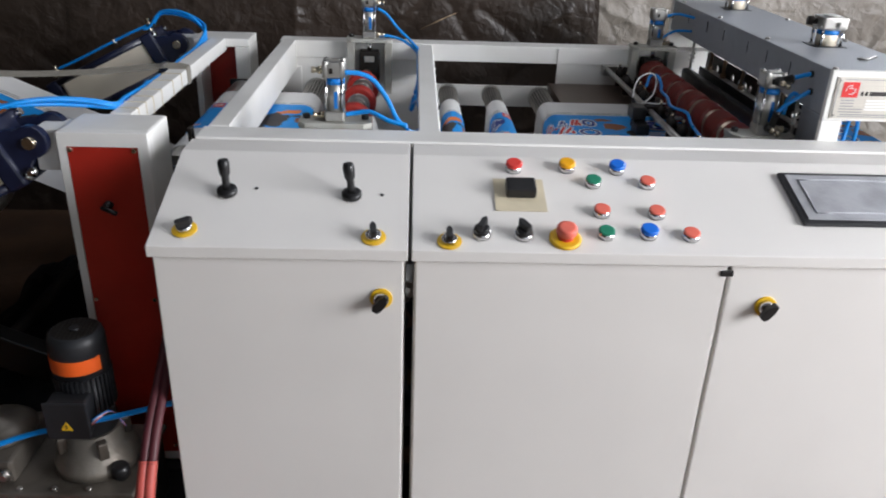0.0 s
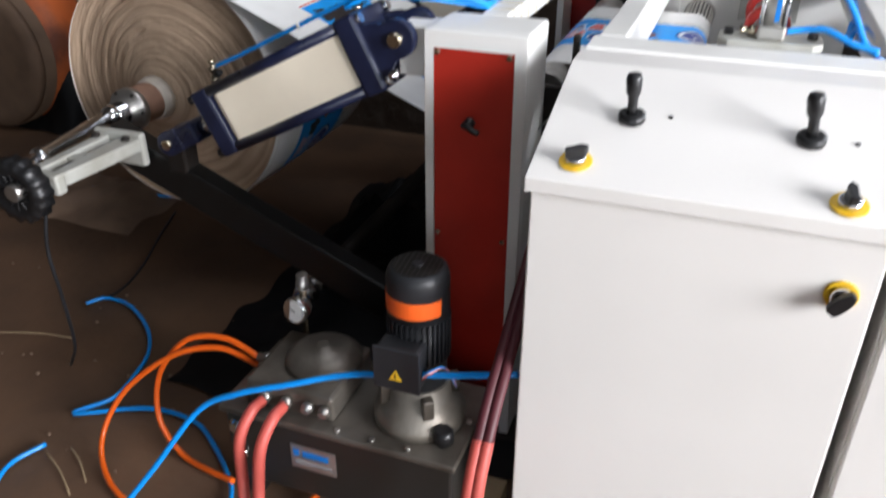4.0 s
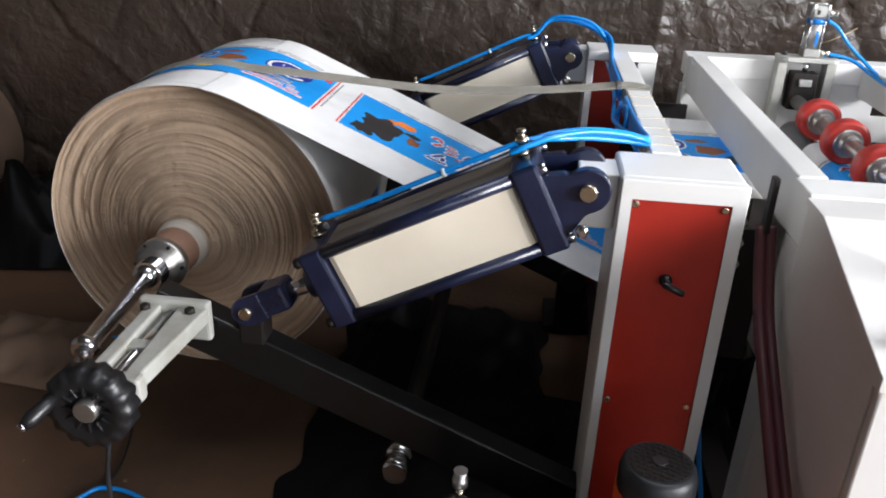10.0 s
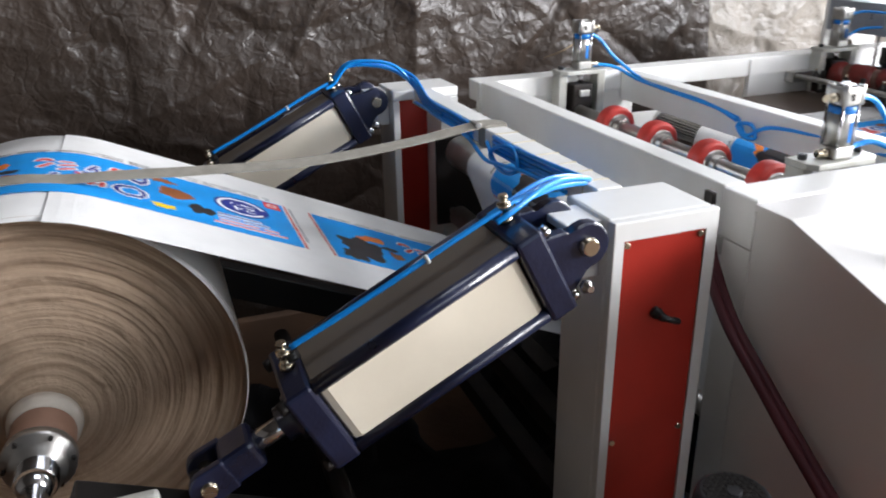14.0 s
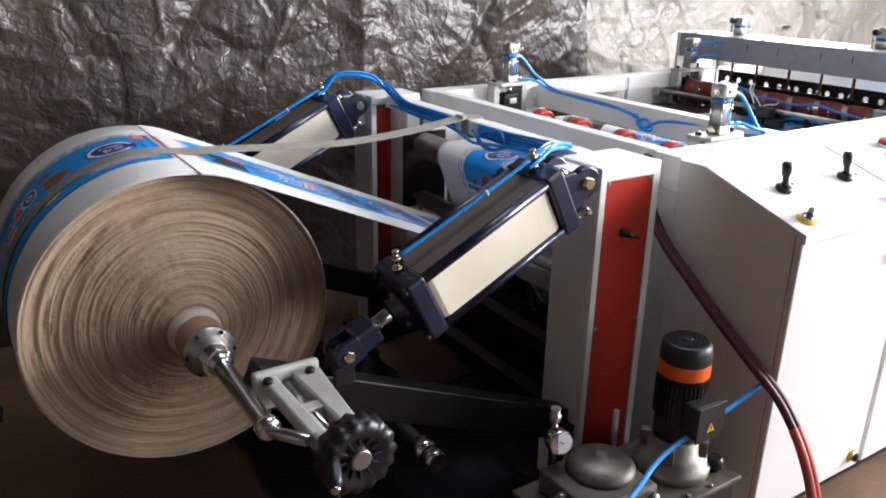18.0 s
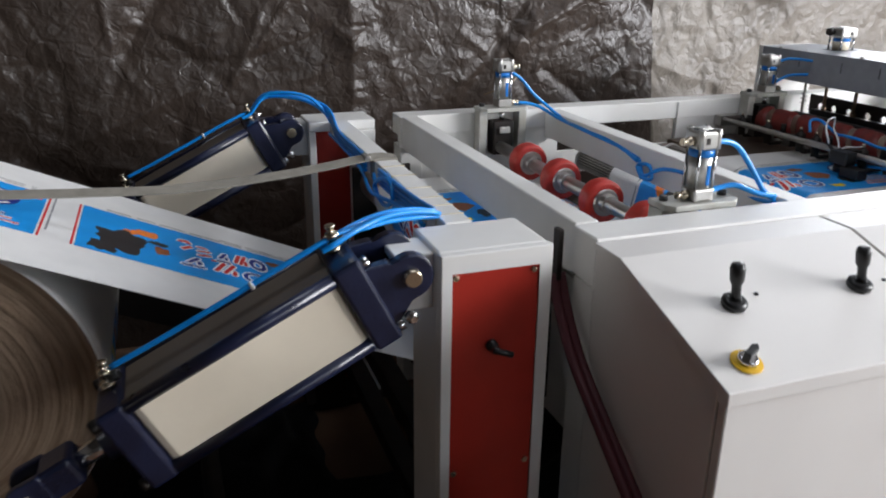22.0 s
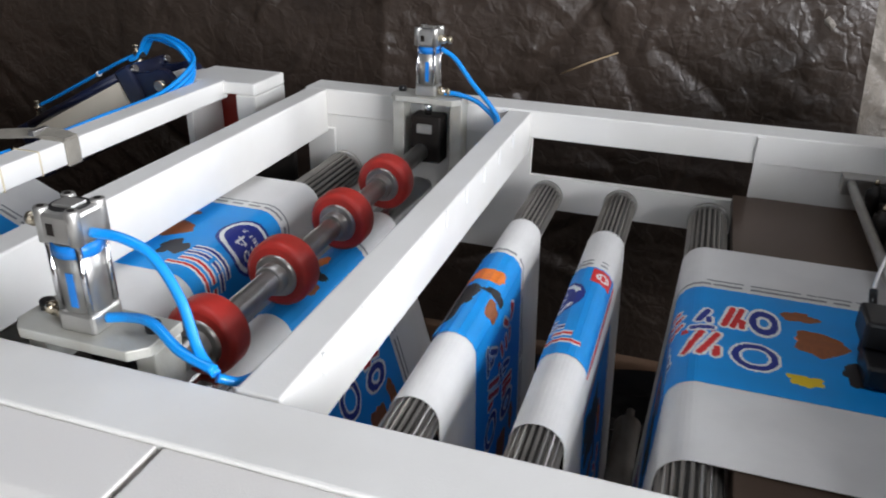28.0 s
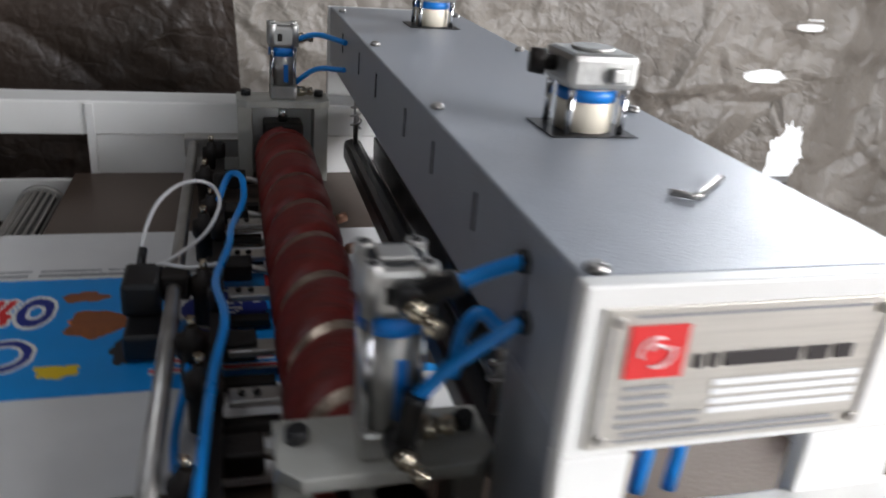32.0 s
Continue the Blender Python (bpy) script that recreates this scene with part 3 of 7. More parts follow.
def push_button(m, parent, key, raised=True):
    k = part("button_bezel", lathe(BM(), m @ Vector((0, 0, 0)), m @ Vector((0, 0, 0.012)), [(0, 0.0165), (0.75, 0.0165), (0.95, 0.0145), (1, 0.0135)], 24), M["chrome"], parent, "chrome bezel of a push button")
    z = 0.012
    h = 0.008 if raised else 0.003
    r = 0.0165 if raised else 0.0155
    part("button_cap", lathe(BM(), m @ Vector((0, 0, z - 0.001)), m @ Vector((0, 0, z + h)), [(0, r - 0.001), (0.2, r), (0.75, r), (1, r - 0.003)], 24), M[key], k, key.split("_")[1] + " plastic button cap")
    return k


def joystick(m, parent, tilt):
    k = part("joystick_nut", lathe(BM(), m @ Vector((0, 0, 0)), m @ Vector((0, 0, 0.014)), [(0, 0.019), (0.3, 0.0195), (0.7, 0.0195), (1, 0.014)], 16), M["black"], parent, "black joystick base nut")
    d = Vector(tilt)
    part("joystick_grip", lathe(BM(), m @ Vector((0, 0, 0.012)), m @ (Vector((0, 0, 0.012)) + d), [(0, 0.0085), (0.2, 0.007), (0.4, 0.0072), (0.52, 0.0105), (0.85, 0.0115), (0.97, 0.009), (1, 0.004)], 18), M["black"], k, "black plastic joystick grip")
    return k


def build_cabinets():
    c = thing("control_cabinet", "off-white control cabinet with two joysticks on its sloping desk", "cabinet", "control cabinets")
    desk = cabinet_shell(0.0, 0.455, c)
    door = part("door", box(BM(), 0.002, 0.453, 0.0, 0.0165, 0.055, 0.7725, 0.003), M["cabinet"], c)
    cam_lock(Matrix.Translation((0.412, 0.0, 0.693)) @ Matrix.Rotation(math.pi / 2, 4, "X"), door)
    cam_lock(Matrix.Translation((0.415, 0.0, 0.095)) @ Matrix.Rotation(math.pi / 2, 4, "X") @ Matrix.Diagonal((0.6, 0.6, 0.6, 1)), door)
    joystick(on_slope(0.112, 0.138, 0.001) @ Matrix.Diagonal((0.82, 0.82, 0.86, 1)), desk, (-0.004, 0.024, 0.064))
    joystick(on_slope(0.350, 0.135, 0.001) @ Matrix.Diagonal((0.82, 0.82, 0.86, 1)), desk, (-0.008, 0.024, 0.064))
    selector(on_slope(0.055, 0.034, 0.001) @ Matrix.Diagonal((0.88, 0.88, 0.88, 1)), desk, 0.5)
    selector(on_slope(0.397, 0.022, 0.001) @ Matrix.Diagonal((0.88, 0.88, 0.88, 1)), desk, 1.7)
    for x, y in ((0.165, 0.152), (0.408, 0.140)):
        part("plug", rod(BM(), on_slope(x, y, 0.0) @ Vector((0, 0, 0)), on_slope(x, y, 0.0) @ Vector((0, 0, 0.002)), 0.0035, 8), M["black"], desk)

    c = thing("control_cabinet", "wide off-white control cabinet with push buttons and a touch screen", "cabinet", "control cabinets")
    desk = cabinet_shell(0.472, 1.62, c)
    for x0, x1, lx in ((0.474, 1.052, None), (1.059, 1.618, 1.138)):
        door = part("door", box(BM(), x0, x1, 0.0, 0.0165, 0.055, 0.7725, 0.003), M["cabinet"], c)
        if lx:
            cam_lock(Matrix.Translation((lx, 0.0, 0.688)) @ Matrix.Rotation(math.pi / 2, 4, "X"), door)
            part("latch_tab", box(BM(), 1.040, 1.064, -0.004, 0.004, 0.750, 0.762, 0.002), M["black"], door)
    for x, y, key in ((0.671, 0.226, "btn_red"), (0.780, 0.231, "btn_yellow"), (0.883, 0.229, "btn_blue")):
        push_button(on_slope(x, y, 0.001), desk, key, True)
    for x, y, key in ((0.827, 0.185, "btn_green"), (0.936, 0.185, "btn_red_flush"), (0.829, 0.098, "btn_red_flush"), (0.935, 0.097, "btn_red_flush"), (0.827, 0.038, "btn_green"), (0.986, 0.037, "btn_red_flush")):
        push_button(on_slope(x, y, 0.001), desk, key, False)
    push_button(on_slope(0.907, 0.040, 0.001), desk, "btn_blue", True)
    selector(on_slope(0.535, 0.015, 0.001) @ Matrix.Diagonal((0.88, 0.88, 0.88, 1)), desk, 1.6)
    selector(on_slope(0.595, 0.035, 0.001) @ Matrix.Diagonal((0.88, 0.88, 0.88, 1)), desk, 1.1, False)
    selector(on_slope(0.673, 0.034, 0.001) @ Matrix.Diagonal((0.88, 0.88, 0.88, 1)), desk, 2.2, False)
    m = on_slope(0.749, 0.026, 0.001)
    e = part("stop_ring", lathe(BM(), m @ Vector((0, 0, 0)), m @ Vector((0, 0, 0.006)), [(0, 0.030), (0.6, 0.030), (1, 0.026)], 32), M["yellow"], desk, "yellow legend ring of the emergency stop")
    part("stop_collar", rod(BM(), m @ Vector((0, 0, 0.006)), m @ Vector((0, 0, 0.016)), 0.015, 24), M["btn_red"], e)
    part("stop_head", lathe(BM(), m @ Vector((0, 0, 0.015)), m @ Vector((0, 0, 0.032)), [(0, 0.017), (0.15, 0.0195), (0.7, 0.0195), (0.92, 0.0175), (1, 0.012)], 28), M["btn_red_flush"], e, "red mushroom emergency stop head")
    m = on_slope(0.676, 0.147, 0.001)
    card = part("legend_card", tbox(BM(), m @ Matrix.Translation((0, 0, 0.001)), 0.099, 0.098, 0.002), M["beige"], desk, "beige legend card under the speed dial")
    part("dial_block", tbox(BM(), m @ Matrix.Translation((0.002, 0.008, 0.013)), 0.058, 0.042, 0.022, 0.004), M["black"], card, "black square rotary dial")
    m = on_slope(1.348, 0.149, 0.001)
    hmi = part("screen_frame", tbox(BM(), m @ Matrix.Translation((0, 0, 0.004)), 0.264, 0.160, 0.009, 0.002), M["motor"], desk, "grey touch screen under protective film")
    bm = BM()
    tbox(bm, m @ Matrix.Translation((0, 0, 0.0095)), 0.244, 0.140, 0.002, 0.0008)
    part("protective_film", bm, M["silver_film"], hmi, "crinkled silvery protective film")
    bm = BM()
    for k in range(4):
        a = m @ Matrix.Translation((0, 0, 0.011))
        w, h = 0.100, 0.052
        c4 = [(-w, -h), (w, -h), (w, h), (-w, h)]
        p, q = c4[k], c4[(k + 1) % 4]
        hose(bm, [a @ Vector((p[0], p[1], 0)), a @ Vector(((p[0] + q[0]) / 2, (p[1] + q[1]) / 2 + 0.003, 0.0006)), a @ Vector((q[0], q[1], 0))], 0.0022, 6, 4)
    part("film_fold", bm, M["silver_film"], hmi)


build_cabinets()

# ---- cutting head across the delivery side ----
BX0, BX1, BY0, BY1, BZ = 1.393, 1.636, 0.433, 1.606, 1.047


def build_head():
    h = thing("cutting_head", "grey hammer-painted bridge of the cutting head on white end plates", "cutting head")
    part("cover", box(BM(), BX0 + 0.002, BX1, BY0 + 0.006, BY1 - 0.002, 0.944, BZ, 0.002), M["grey_box"], h, "grey hammer-painted sheet cover")
    # near end plate: an arch with a window
    bm = BM()
    box(bm, BX0 - 0.002, BX1 + 0.002, BY0 - 0.01, BY0 + 0.004, 0.936, BZ + 0.002, 0.002)
    box(bm, BX0 - 0.002, BX0 + 0.046, BY0 - 0.01, BY0 + 0.004, TOP - 0.05, 0.9355, 0.002)
    box(bm, BX1 - 0.071, BX1 + 0.002, BY0 - 0.01, BY0 + 0.004, TOP - 0.05, 0.9355, 0.002)
    part("end_plate", bm, M["white"], h)
    bm = BM()
    box(bm, BX0 - 0.002, BX1, BY1 - 0.002, BY1 + 0.012, TOP - 0.3, BZ, 0.002)
    part("end_plate", bm, M["white"], h)
    part("side_foot", box(BM(), BX0 + 0.0015, BX0 + 0.012, BY0 + 0.0045, BY0 + 0.10, TOP - 0.12, 0.9435, 0.001), M["grey_box"], h)
    return h


head = build_head()


# ---- the woven fabric: rollers and the line of travel ----
ROLLERS = [  # x, z, radius, +1: over, -1: under
    (-1.128, 0.593, 0.326, 1), (-0.118, 0.54, 0.030, -1), (-0.112, 0.730, 0.045, 1), (0.132, 0.735, 0.040, 1), (0.205, 0.262, 0.025, -1),
    (0.302, 0.7012, 0.036, 1), (0.455, 0.41, 0.028, -1), (0.585, 0.735, 0.032, 1), (0.662, 0.20, 0.028, -1), (0.735, 0.735, 0.032, 1),
    (0.815, 0.25, 0.028, -1), (0.905, 0.727, 0.037, 1), (1.297, 0.722, 0.042, 1), (1.800, 0.722, 0.042, 1), (1.822, 0.10, 0.020, 1),
]
WY0, WY1 = 0.635, 1.20


def belt_path(rollers, step=0.012):
    """Points (x, z) and headings along the fabric, as it runs round the rollers."""
    lines = []
    for (x0, z0, r0, s0), (x1, z1, r1, s1) in zip(rollers, rollers[1:]):
        d = Vector((x1 - x0, z1 - z0))
        dist, base = d.length, math.atan2(d.y, d.x)
        # the fabric lies s * r to the left of the line of travel at each roller
        a = base + math.asin((s1 * r1 - s0 * r0) / dist)
        n = Vector((-math.sin(a), math.cos(a)))
        lines.append((Vector((x0, z0)) + n * r0 * s0, Vector((x1, z1)) + n * r1 * s1, a))
    pts = []
    x0, z0, r0, s0 = rollers[0]
    a_end = lines[0][2]
    n = int(math.pi * 1.9 * r0 / 0.02)
    for k in range(n):
        a = a_end + math.pi * 1.9 * (1 - k / n)
        pts.append((x0 - math.sin(a) * r0, z0 + math.cos(a) * r0, a))
    for i, (p, q, a) in enumerate(lines):
        m = max(int((q - p).length / step), 1)
        for k in range(m):
            c = p.lerp(q, k / m)
            pts.append((c.x, c.y, a))
        if i + 1 < len(lines):
            x, z, r, s = rollers[i + 1]
            b = lines[i + 1][2]
            m = max(int(abs(b - a) * r / 0.006), 1)
            for k in range(m):
                t = a + (b - a) * k / m
                pts.append((x - math.sin(t) * r * s, z + math.cos(t) * r * s, t))
    pts.append((lines[-1][1].x, lines[-1][1].y, lines[-1][2]))
    return pts, n


BELT, BELT_LEAVE = belt_path(ROLLERS)
LEN = [0.0]
for p, q in zip(BELT, BELT[1:]):
    LEN.append(LEN[-1] + math.hypot(q[0] - p[0], q[1] - p[1]))
LEAVE = LEN[BELT_LEAVE]  # where the fabric leaves the roll


def build_web():
    w = thing("fabric_web", "white woven sack fabric with a printed blue stripe", "fabric")
    bm = BM()
    first = BELT_LEAVE - 4
    rows = []
    for x, z, a in BELT[first:]:
        nx, nz = -math.sin(a), math.cos(a)
        rows.append([bm.verts.new((x + nx * h, y, z + nz * h)) for y, h in ((WY0, 0.0), (WY1, 0.0), (WY1, 0.0007), (WY0, 0.0007))])
    for a, b in zip(rows, rows[1:]):
        for k in range(4):
            bm.faces.new((a[k], a[(k + 1) % 4], b[(k + 1) % 4], b[k])).smooth = False
    part("fabric", bm, M["web"], w)
    for y in (WY0, WY1):
        hem = BM()
        rows = []
        for x, z, a in BELT[first:]:
            nx, nz = -math.sin(a), math.cos(a)
            rows.append([hem.verts.new((x + nx * h, y + o, z + nz * h)) for o, h in ((-0.0016, -0.0002), (0.0016, -0.0002), (0.0016, 0.0010), (-0.0016, 0.0010))])
        for a, b in zip(rows, rows[1:]):
            for k in range(4):
                hem.faces.new((a[k], a[(k + 1) % 4], b[(k + 1) % 4], b[k]))
        part("selvedge", hem, M["web"], w)
    return w


web = build_web()


# ---- the roll ----
def roll_end_material():
    m = mat("brown_fabric_roll_edge", (0.46, 0.335, 0.235), 0.88, vary=0.2, scale=5, bump=0.22, bscale=130, dirt=(0.33, 0.24, 0.165), dirt_amount=0.6)
    nt = m.node_tree
    n, l = nt.nodes, nt.links
    tc = n.new("ShaderNodeTexCoord")
    # layers: noise along the radius, a little out of round
    warp = n.new("ShaderNodeTexNoise")
    warp.inputs["Scale"].default_value = 5
    warp.inputs["Detail"].default_value = 3
    l.new(tc.outputs["Object"], warp.inputs[0])
    flat = n.new("ShaderNodeVectorMath")
    flat.operation = "MULTIPLY"
    flat.inputs[1].default_value = (1, 0, 1)
    l.new(tc.outputs["Object"], flat.inputs[0])
    dist = n.new("ShaderNodeVectorMath")
    dist.operation = "LENGTH"
    l.new(flat.outputs["Vector"], dist.inputs[0])
    bend = n.new("ShaderNodeMath")
    bend.operation = "MULTIPLY_ADD"
    bend.inputs[1].default_value = 0.032
    l.new(warp.outputs[0], bend.inputs[0])
    l.new(dist.outputs["Value"], bend.inputs[2])
    wave = n.new("ShaderNodeTexNoise")
    wave.noise_dimensions = "1D"
    wave.inputs["Scale"].default_value = 55
    wave.inputs["Detail"].default_value = 5
    wave.inputs["Roughness"].default_value = 0.62
    l.new(bend.outputs[0], wave.inputs["W"])
    rings = n.new("ShaderNodeValToRGB")
    rings.color_ramp.elements[0].position, rings.color_ramp.elements[0].color = 0.36, (0.42, 0.36, 0.32, 1)
    rings.color_ramp.elements[1].position, rings.color_ramp.elements[1].color = 0.56, (1, 1, 1, 1)
    l.new(wave.outputs[0], rings.inputs[0])
    bp = n.new("ShaderNodeBump")
    bp.inputs["Strength"].default_value = 0.5
    bp.inputs["Distance"].default_value = 0.006
    l.new(wave.outputs[0], bp.inputs["Height"])
    b = n["Principled BSDF"]
    old = [k for k in nt.links if k.to_socket == b.inputs["Normal"]][0].from_node
    l.new(bp.outputs[0], old.inputs["Normal"])
    mix = n.new("ShaderNodeMix")
    mix.data_type, mix.blend_type = "RGBA", "MULTIPLY"
    mix.inputs["Factor"].default_value = 0.4
    src = [k for k in nt.links if k.to_socket == b.inputs["Base Color"]][0].from_socket
    l.new(src, mix.inputs["A"])
    l.new(rings.outputs[0], mix.inputs["B"])
    l.new(mix.outputs["Result"], b.inputs["Base Color"])
    return m


RX, RZ, RR = -1.128, 0.593, 0.326


def build_roll():
    r = thing("fabric_roll", "large roll of white sack fabric with brown frayed end", "fabric roll", at=(RX, 0, RZ))
    end = roll_end_material()
    bm = BM()
    rng = random.Random(3)
    seg = 192
    rings = []
    n = 120
    for k in range(n + 1):
        rad = RR - 0.001 - (RR - 0.0478) * k / n
        u = 1 - rad / RR
        # the end bulges towards the core; layers stand out and sink in by turns, some only part of the way round
        bulge = 0.0 if u < 0.42 else 0.066 * ((u - 0.42) / 0.43) ** 1.5
        y = 0.665 - bulge + 0.022 * math.sin(u * 7.5) * (1 - u) + rng.uniform(-0.0022, 0.0022)
        coarse = rng.uniform(0, 9)
        ring = []
        for q in range(seg):
            a = 2 * math.pi * q / seg
            c, v = math.cos(a), math.sin(a)
            j = noise.noise(Vector((c * 2.2, v * 2.2, rad * 55))) * 0.007 + noise.noise(Vector((c * 1.3, v * 1.3, coarse))) * 0.003
            j += noise.noise(Vector((c * rad * 90, v * rad * 90, 5))) * 0.0022
            if k > 3:
                j += max(0, noise.noise(Vector((c * 3, v * 3, rad * 75 + 20))) - 0.25) * 0.013
            ring.append(bm.verts.new((rad * c, y + j * min(1, k / 6) * (1.1 - u), rad * v)))
        rings.append(ring)
    for a, b in zip(rings, rings[1:]):
        for k in range(seg):
            bm.faces.new((a[k], a[(k + 1) % seg], b[(k + 1) % seg], b[k])).smooth = True
    part("end_face", bm, end, r, "brown frayed layered edge of the roll")
    bm = BM()
    seg = 128
    ys = [0.655, 0.665, 0.9, 1.1, 1.20, 1.21]
    rs = [RR - 0.006, RR - 0.0012, RR - 0.001, RR - 0.001, RR - 0.0012, RR - 0.02]
    rings = [[bm.verts.new((rad * math.cos(2 * math.pi * k / seg), y, rad * math.sin(2 * math.pi * k / seg))) for k in range(seg)] for y, rad in zip(ys, rs)]
    for a, b in zip(rings, rings[1:]):
        for k in range(seg):
            bm.faces.new((a[k], a[(k + 1) % seg], b[(k + 1) % seg], b[k])).smooth = True
    bm.faces.new(rings[-1])
    part("wound_fabric", bm, M["web"], r)
    bm = BM()
    lathe(bm, (0, 0.665, 0), (0, 0.515, 0), [(0, 0.048), (0.97, 0.048), (1, 0.046)], 32)
    part("core", bm, M["kraft_core"], r, "brown paper core tube")
    bm = BM()
    lathe(bm, (0, 0.604, 0), (0, 0.572, 0), [(0, 0.056), (0.5, 0.054), (0.8, 0.0515), (1, 0.0485)], 32)
    part("torn_edge", bm, M["white_rag"], r, "torn white paper round the core")
    part("core", lathe(BM(), (0, 1.22, 0), (0, 1.36, 0), [(0, 0.048), (1, 0.048)], 32), M["kraft_core"], r)
    return r


roll = build_roll()


# ---- unwinding side ----
def build_unwind():
    # the roll hangs between two swing arms
    for dy, near in ((0.0, True), (1.03, False)):
        a = thing("swing_arm", "dark steel swing arm carrying the fabric roll", "swing arm", "swing arms")
        d = Vector((0.905, 0, -0.393)).normalized()
        mid = Vector((-0.668, 0.392 + dy, 0.385))
        m = Matrix.Translation(mid) @ d.to_track_quat("X", "Z").to_matrix().to_4x4()
        part("beam", tbox(BM(), m, 0.92, 0.05, 0.085, 0.004), M["arm"], a)
        part("pivot", rod(BM(), (-0.255, 0.34 + dy, 0.205), (-0.255, 0.455 + dy, 0.205), 0.038, 24, 0.003), M["dark_steel"], a)
        part("pivot_stand", box(BM(), -0.30, -0.21, 0.372 + dy, 0.412 + dy, 0.0, 0.19, 0.003), M["dark_steel"], a)
        part("rod_lug", box(BM(), -0.925, -0.875, 0.365 + dy, 0.415 + dy, 0.51, 0.59, 0.006), M["dark_steel"], a)
        if near:
            part("cross_shaft", rod(BM(), (-0.641, 0.46, 0.205), (-0.641, 1.47, 0.205), 0.022, 24, 0.002), M["dark_steel"], a)
            part("shaft_nut", lathe(BM(), (-0.641, 0.415, 0.205), (-0.641, 0.50, 0.205), [(0, 0.024), (0.1, 0.028), (0.45, 0.028), (0.47, 0.025), (0.53, 0.025), (0.55, 0.029), (1, 0.029)], 28), M["chrome"], a, "chromed end nut")
            br = part("chuck_bracket", box(BM(), -1.095, -0.965, 0.338, 0.358, 0.528, 0.606, 0.006), M["casting"], a, "pale grey cast bracket")
            for x0, x1, xe in ((-1.078, -1.052, -1.060), (-1.022, -0.968, -1.0)):
                bm = BM()
                prism(bm, [(x0, 0.34), (x1, 0.34), (xe + 0.013, 0.115), (xe - 0.013, 0.115)], Matrix.Translation((0, 0, 0.565)), 0.030, 0.004)
                part("bracket_arm", bm, M["casting"], br)
            part("bracket_tie", box(BM(), -1.062, -0.985, 0.205, 0.232, 0.569, 0.591, 0.003), M["casting"], br)
            part("bracket_head", box(BM(), -1.075, -0.975, 0.098, 0.125, 0.558, 0.602, 0.006), M["casting"], br)
            for bx, bz in ((-0.999, 0.567), (-1.066, 0.582)):
                part("bracket_bolt", lathe(BM(), (bx, 0.339, bz), (bx, 0.326, bz), [(0, 0.013), (0.3, 0.013), (0.31, 0.009), (1, 0.009)], 6), M["dark_steel"], br)
            for bx in (-1.074, -0.992):
                part("bracket_bolt", lathe(BM(), (bx, 0.322, 0.594), (bx, 0.322, 0.604), [(0, 0.010), (0.7, 0.010), (1, 0.007)], 6), M["dark_steel"], br)
            part("guide_rod", rod(BM(), (-1.035, 0.125, 0.578), (-1.035, 0.338, 0.578), 0.009, 14), M["chrome"], br)
            wheel = part("hand_wheel", BM_wheel(Vector((-1.028, 0.06, 0.583))), M["black"], a, "black lobed plastic hand wheel")
            part("wheel_boss", rod(BM(), (-1.028, 0.036, 0.583), (-1.028, 0.10, 0.583), 0.018, 20, 0.002), M["steel"], wheel)
            for k in range(12):
                a = 2 * math.pi * k / 12
                part("wheel_rib", tbox(BM(), Matrix.Translation((-1.028 + 0.033 * math.cos(a), 0.047, 0.583 + 0.033 * math.sin(a))) @ Matrix.Rotation(-a, 4, "Y"), 0.020, 0.010, 0.0045, 0.0012), M["black"], wheel)
            part("wheel_handle", lathe(BM(), (-1.074, 0.045, 0.600), (-1.093, -0.005, 0.583), [(0, 0.008), (0.3, 0.011), (0.8, 0.012), (1, 0.008)], 14), M["black"], wheel)
            part("handle_tip", rod(BM(), (-1.093, -0.0045, 0.583), (-1.0955, -0.011, 0.581), 0.008, 12, 0.002), M["chrome"], wheel)
    # shaft through the core, with the chuck flange
    s = thing("unwind_shaft", "chromed unwind shaft with a chuck flange at its end", "shaft")
    part("shaft", rod(BM(), (RX, 0.44, RZ), (RX, 1.44, RZ), 0.030, 24, 0.002), M["chrome"], s)
    fl = part("chuck_flange", lathe(BM(), (RX, 0.512, RZ), (RX, 0.448, RZ), [(0, 0.052), (0.3, 0.052), (0.31, 0.040), (0.6, 0.040), (0.62, 0.030), (1, 0.028)], 32), M["steel"], s, "aluminium chuck flange")
    for k in range(6):
        q = k * math.pi / 3
        part("flange_screw", rod(BM(), (RX + 0.048 * math.cos(q) * 0.98, 0.4995, RZ + 0.047 * math.sin(q)), (RX + 0.048 * math.cos(q) * 0.98, 0.487, RZ + 0.047 * math.sin(q)), 0.0035, 8), M["dark_steel"], fl)
    bm = BM()
    bmesh.ops.create_uvsphere(bm, u_segments=20, v_segments=12, radius=0.026, matrix=Matrix.Translation((RX, 0.436, RZ + 0.004)))
    for f in bm.faces:
        f.smooth = True
    part("ball_joint", bm, M["chrome"], s)
    part("locking_rod", lathe(BM(), (RX, 0.43, RZ + 0.004), (RX + 0.008, 0.19, RZ - 0.012), [(0, 0.018), (0.9, 0.018), (0.91, 0.022), (0.97, 0.022), (1, 0.017)], 22), M["chrome"], s)
    part("rod_end", rod(BM(), (RX + 0.008, 0.19, RZ - 0.012), (RX + 0.05, 0.128, RZ - 0.008), 0.011, 14, 0.002), M["chrome"], s)


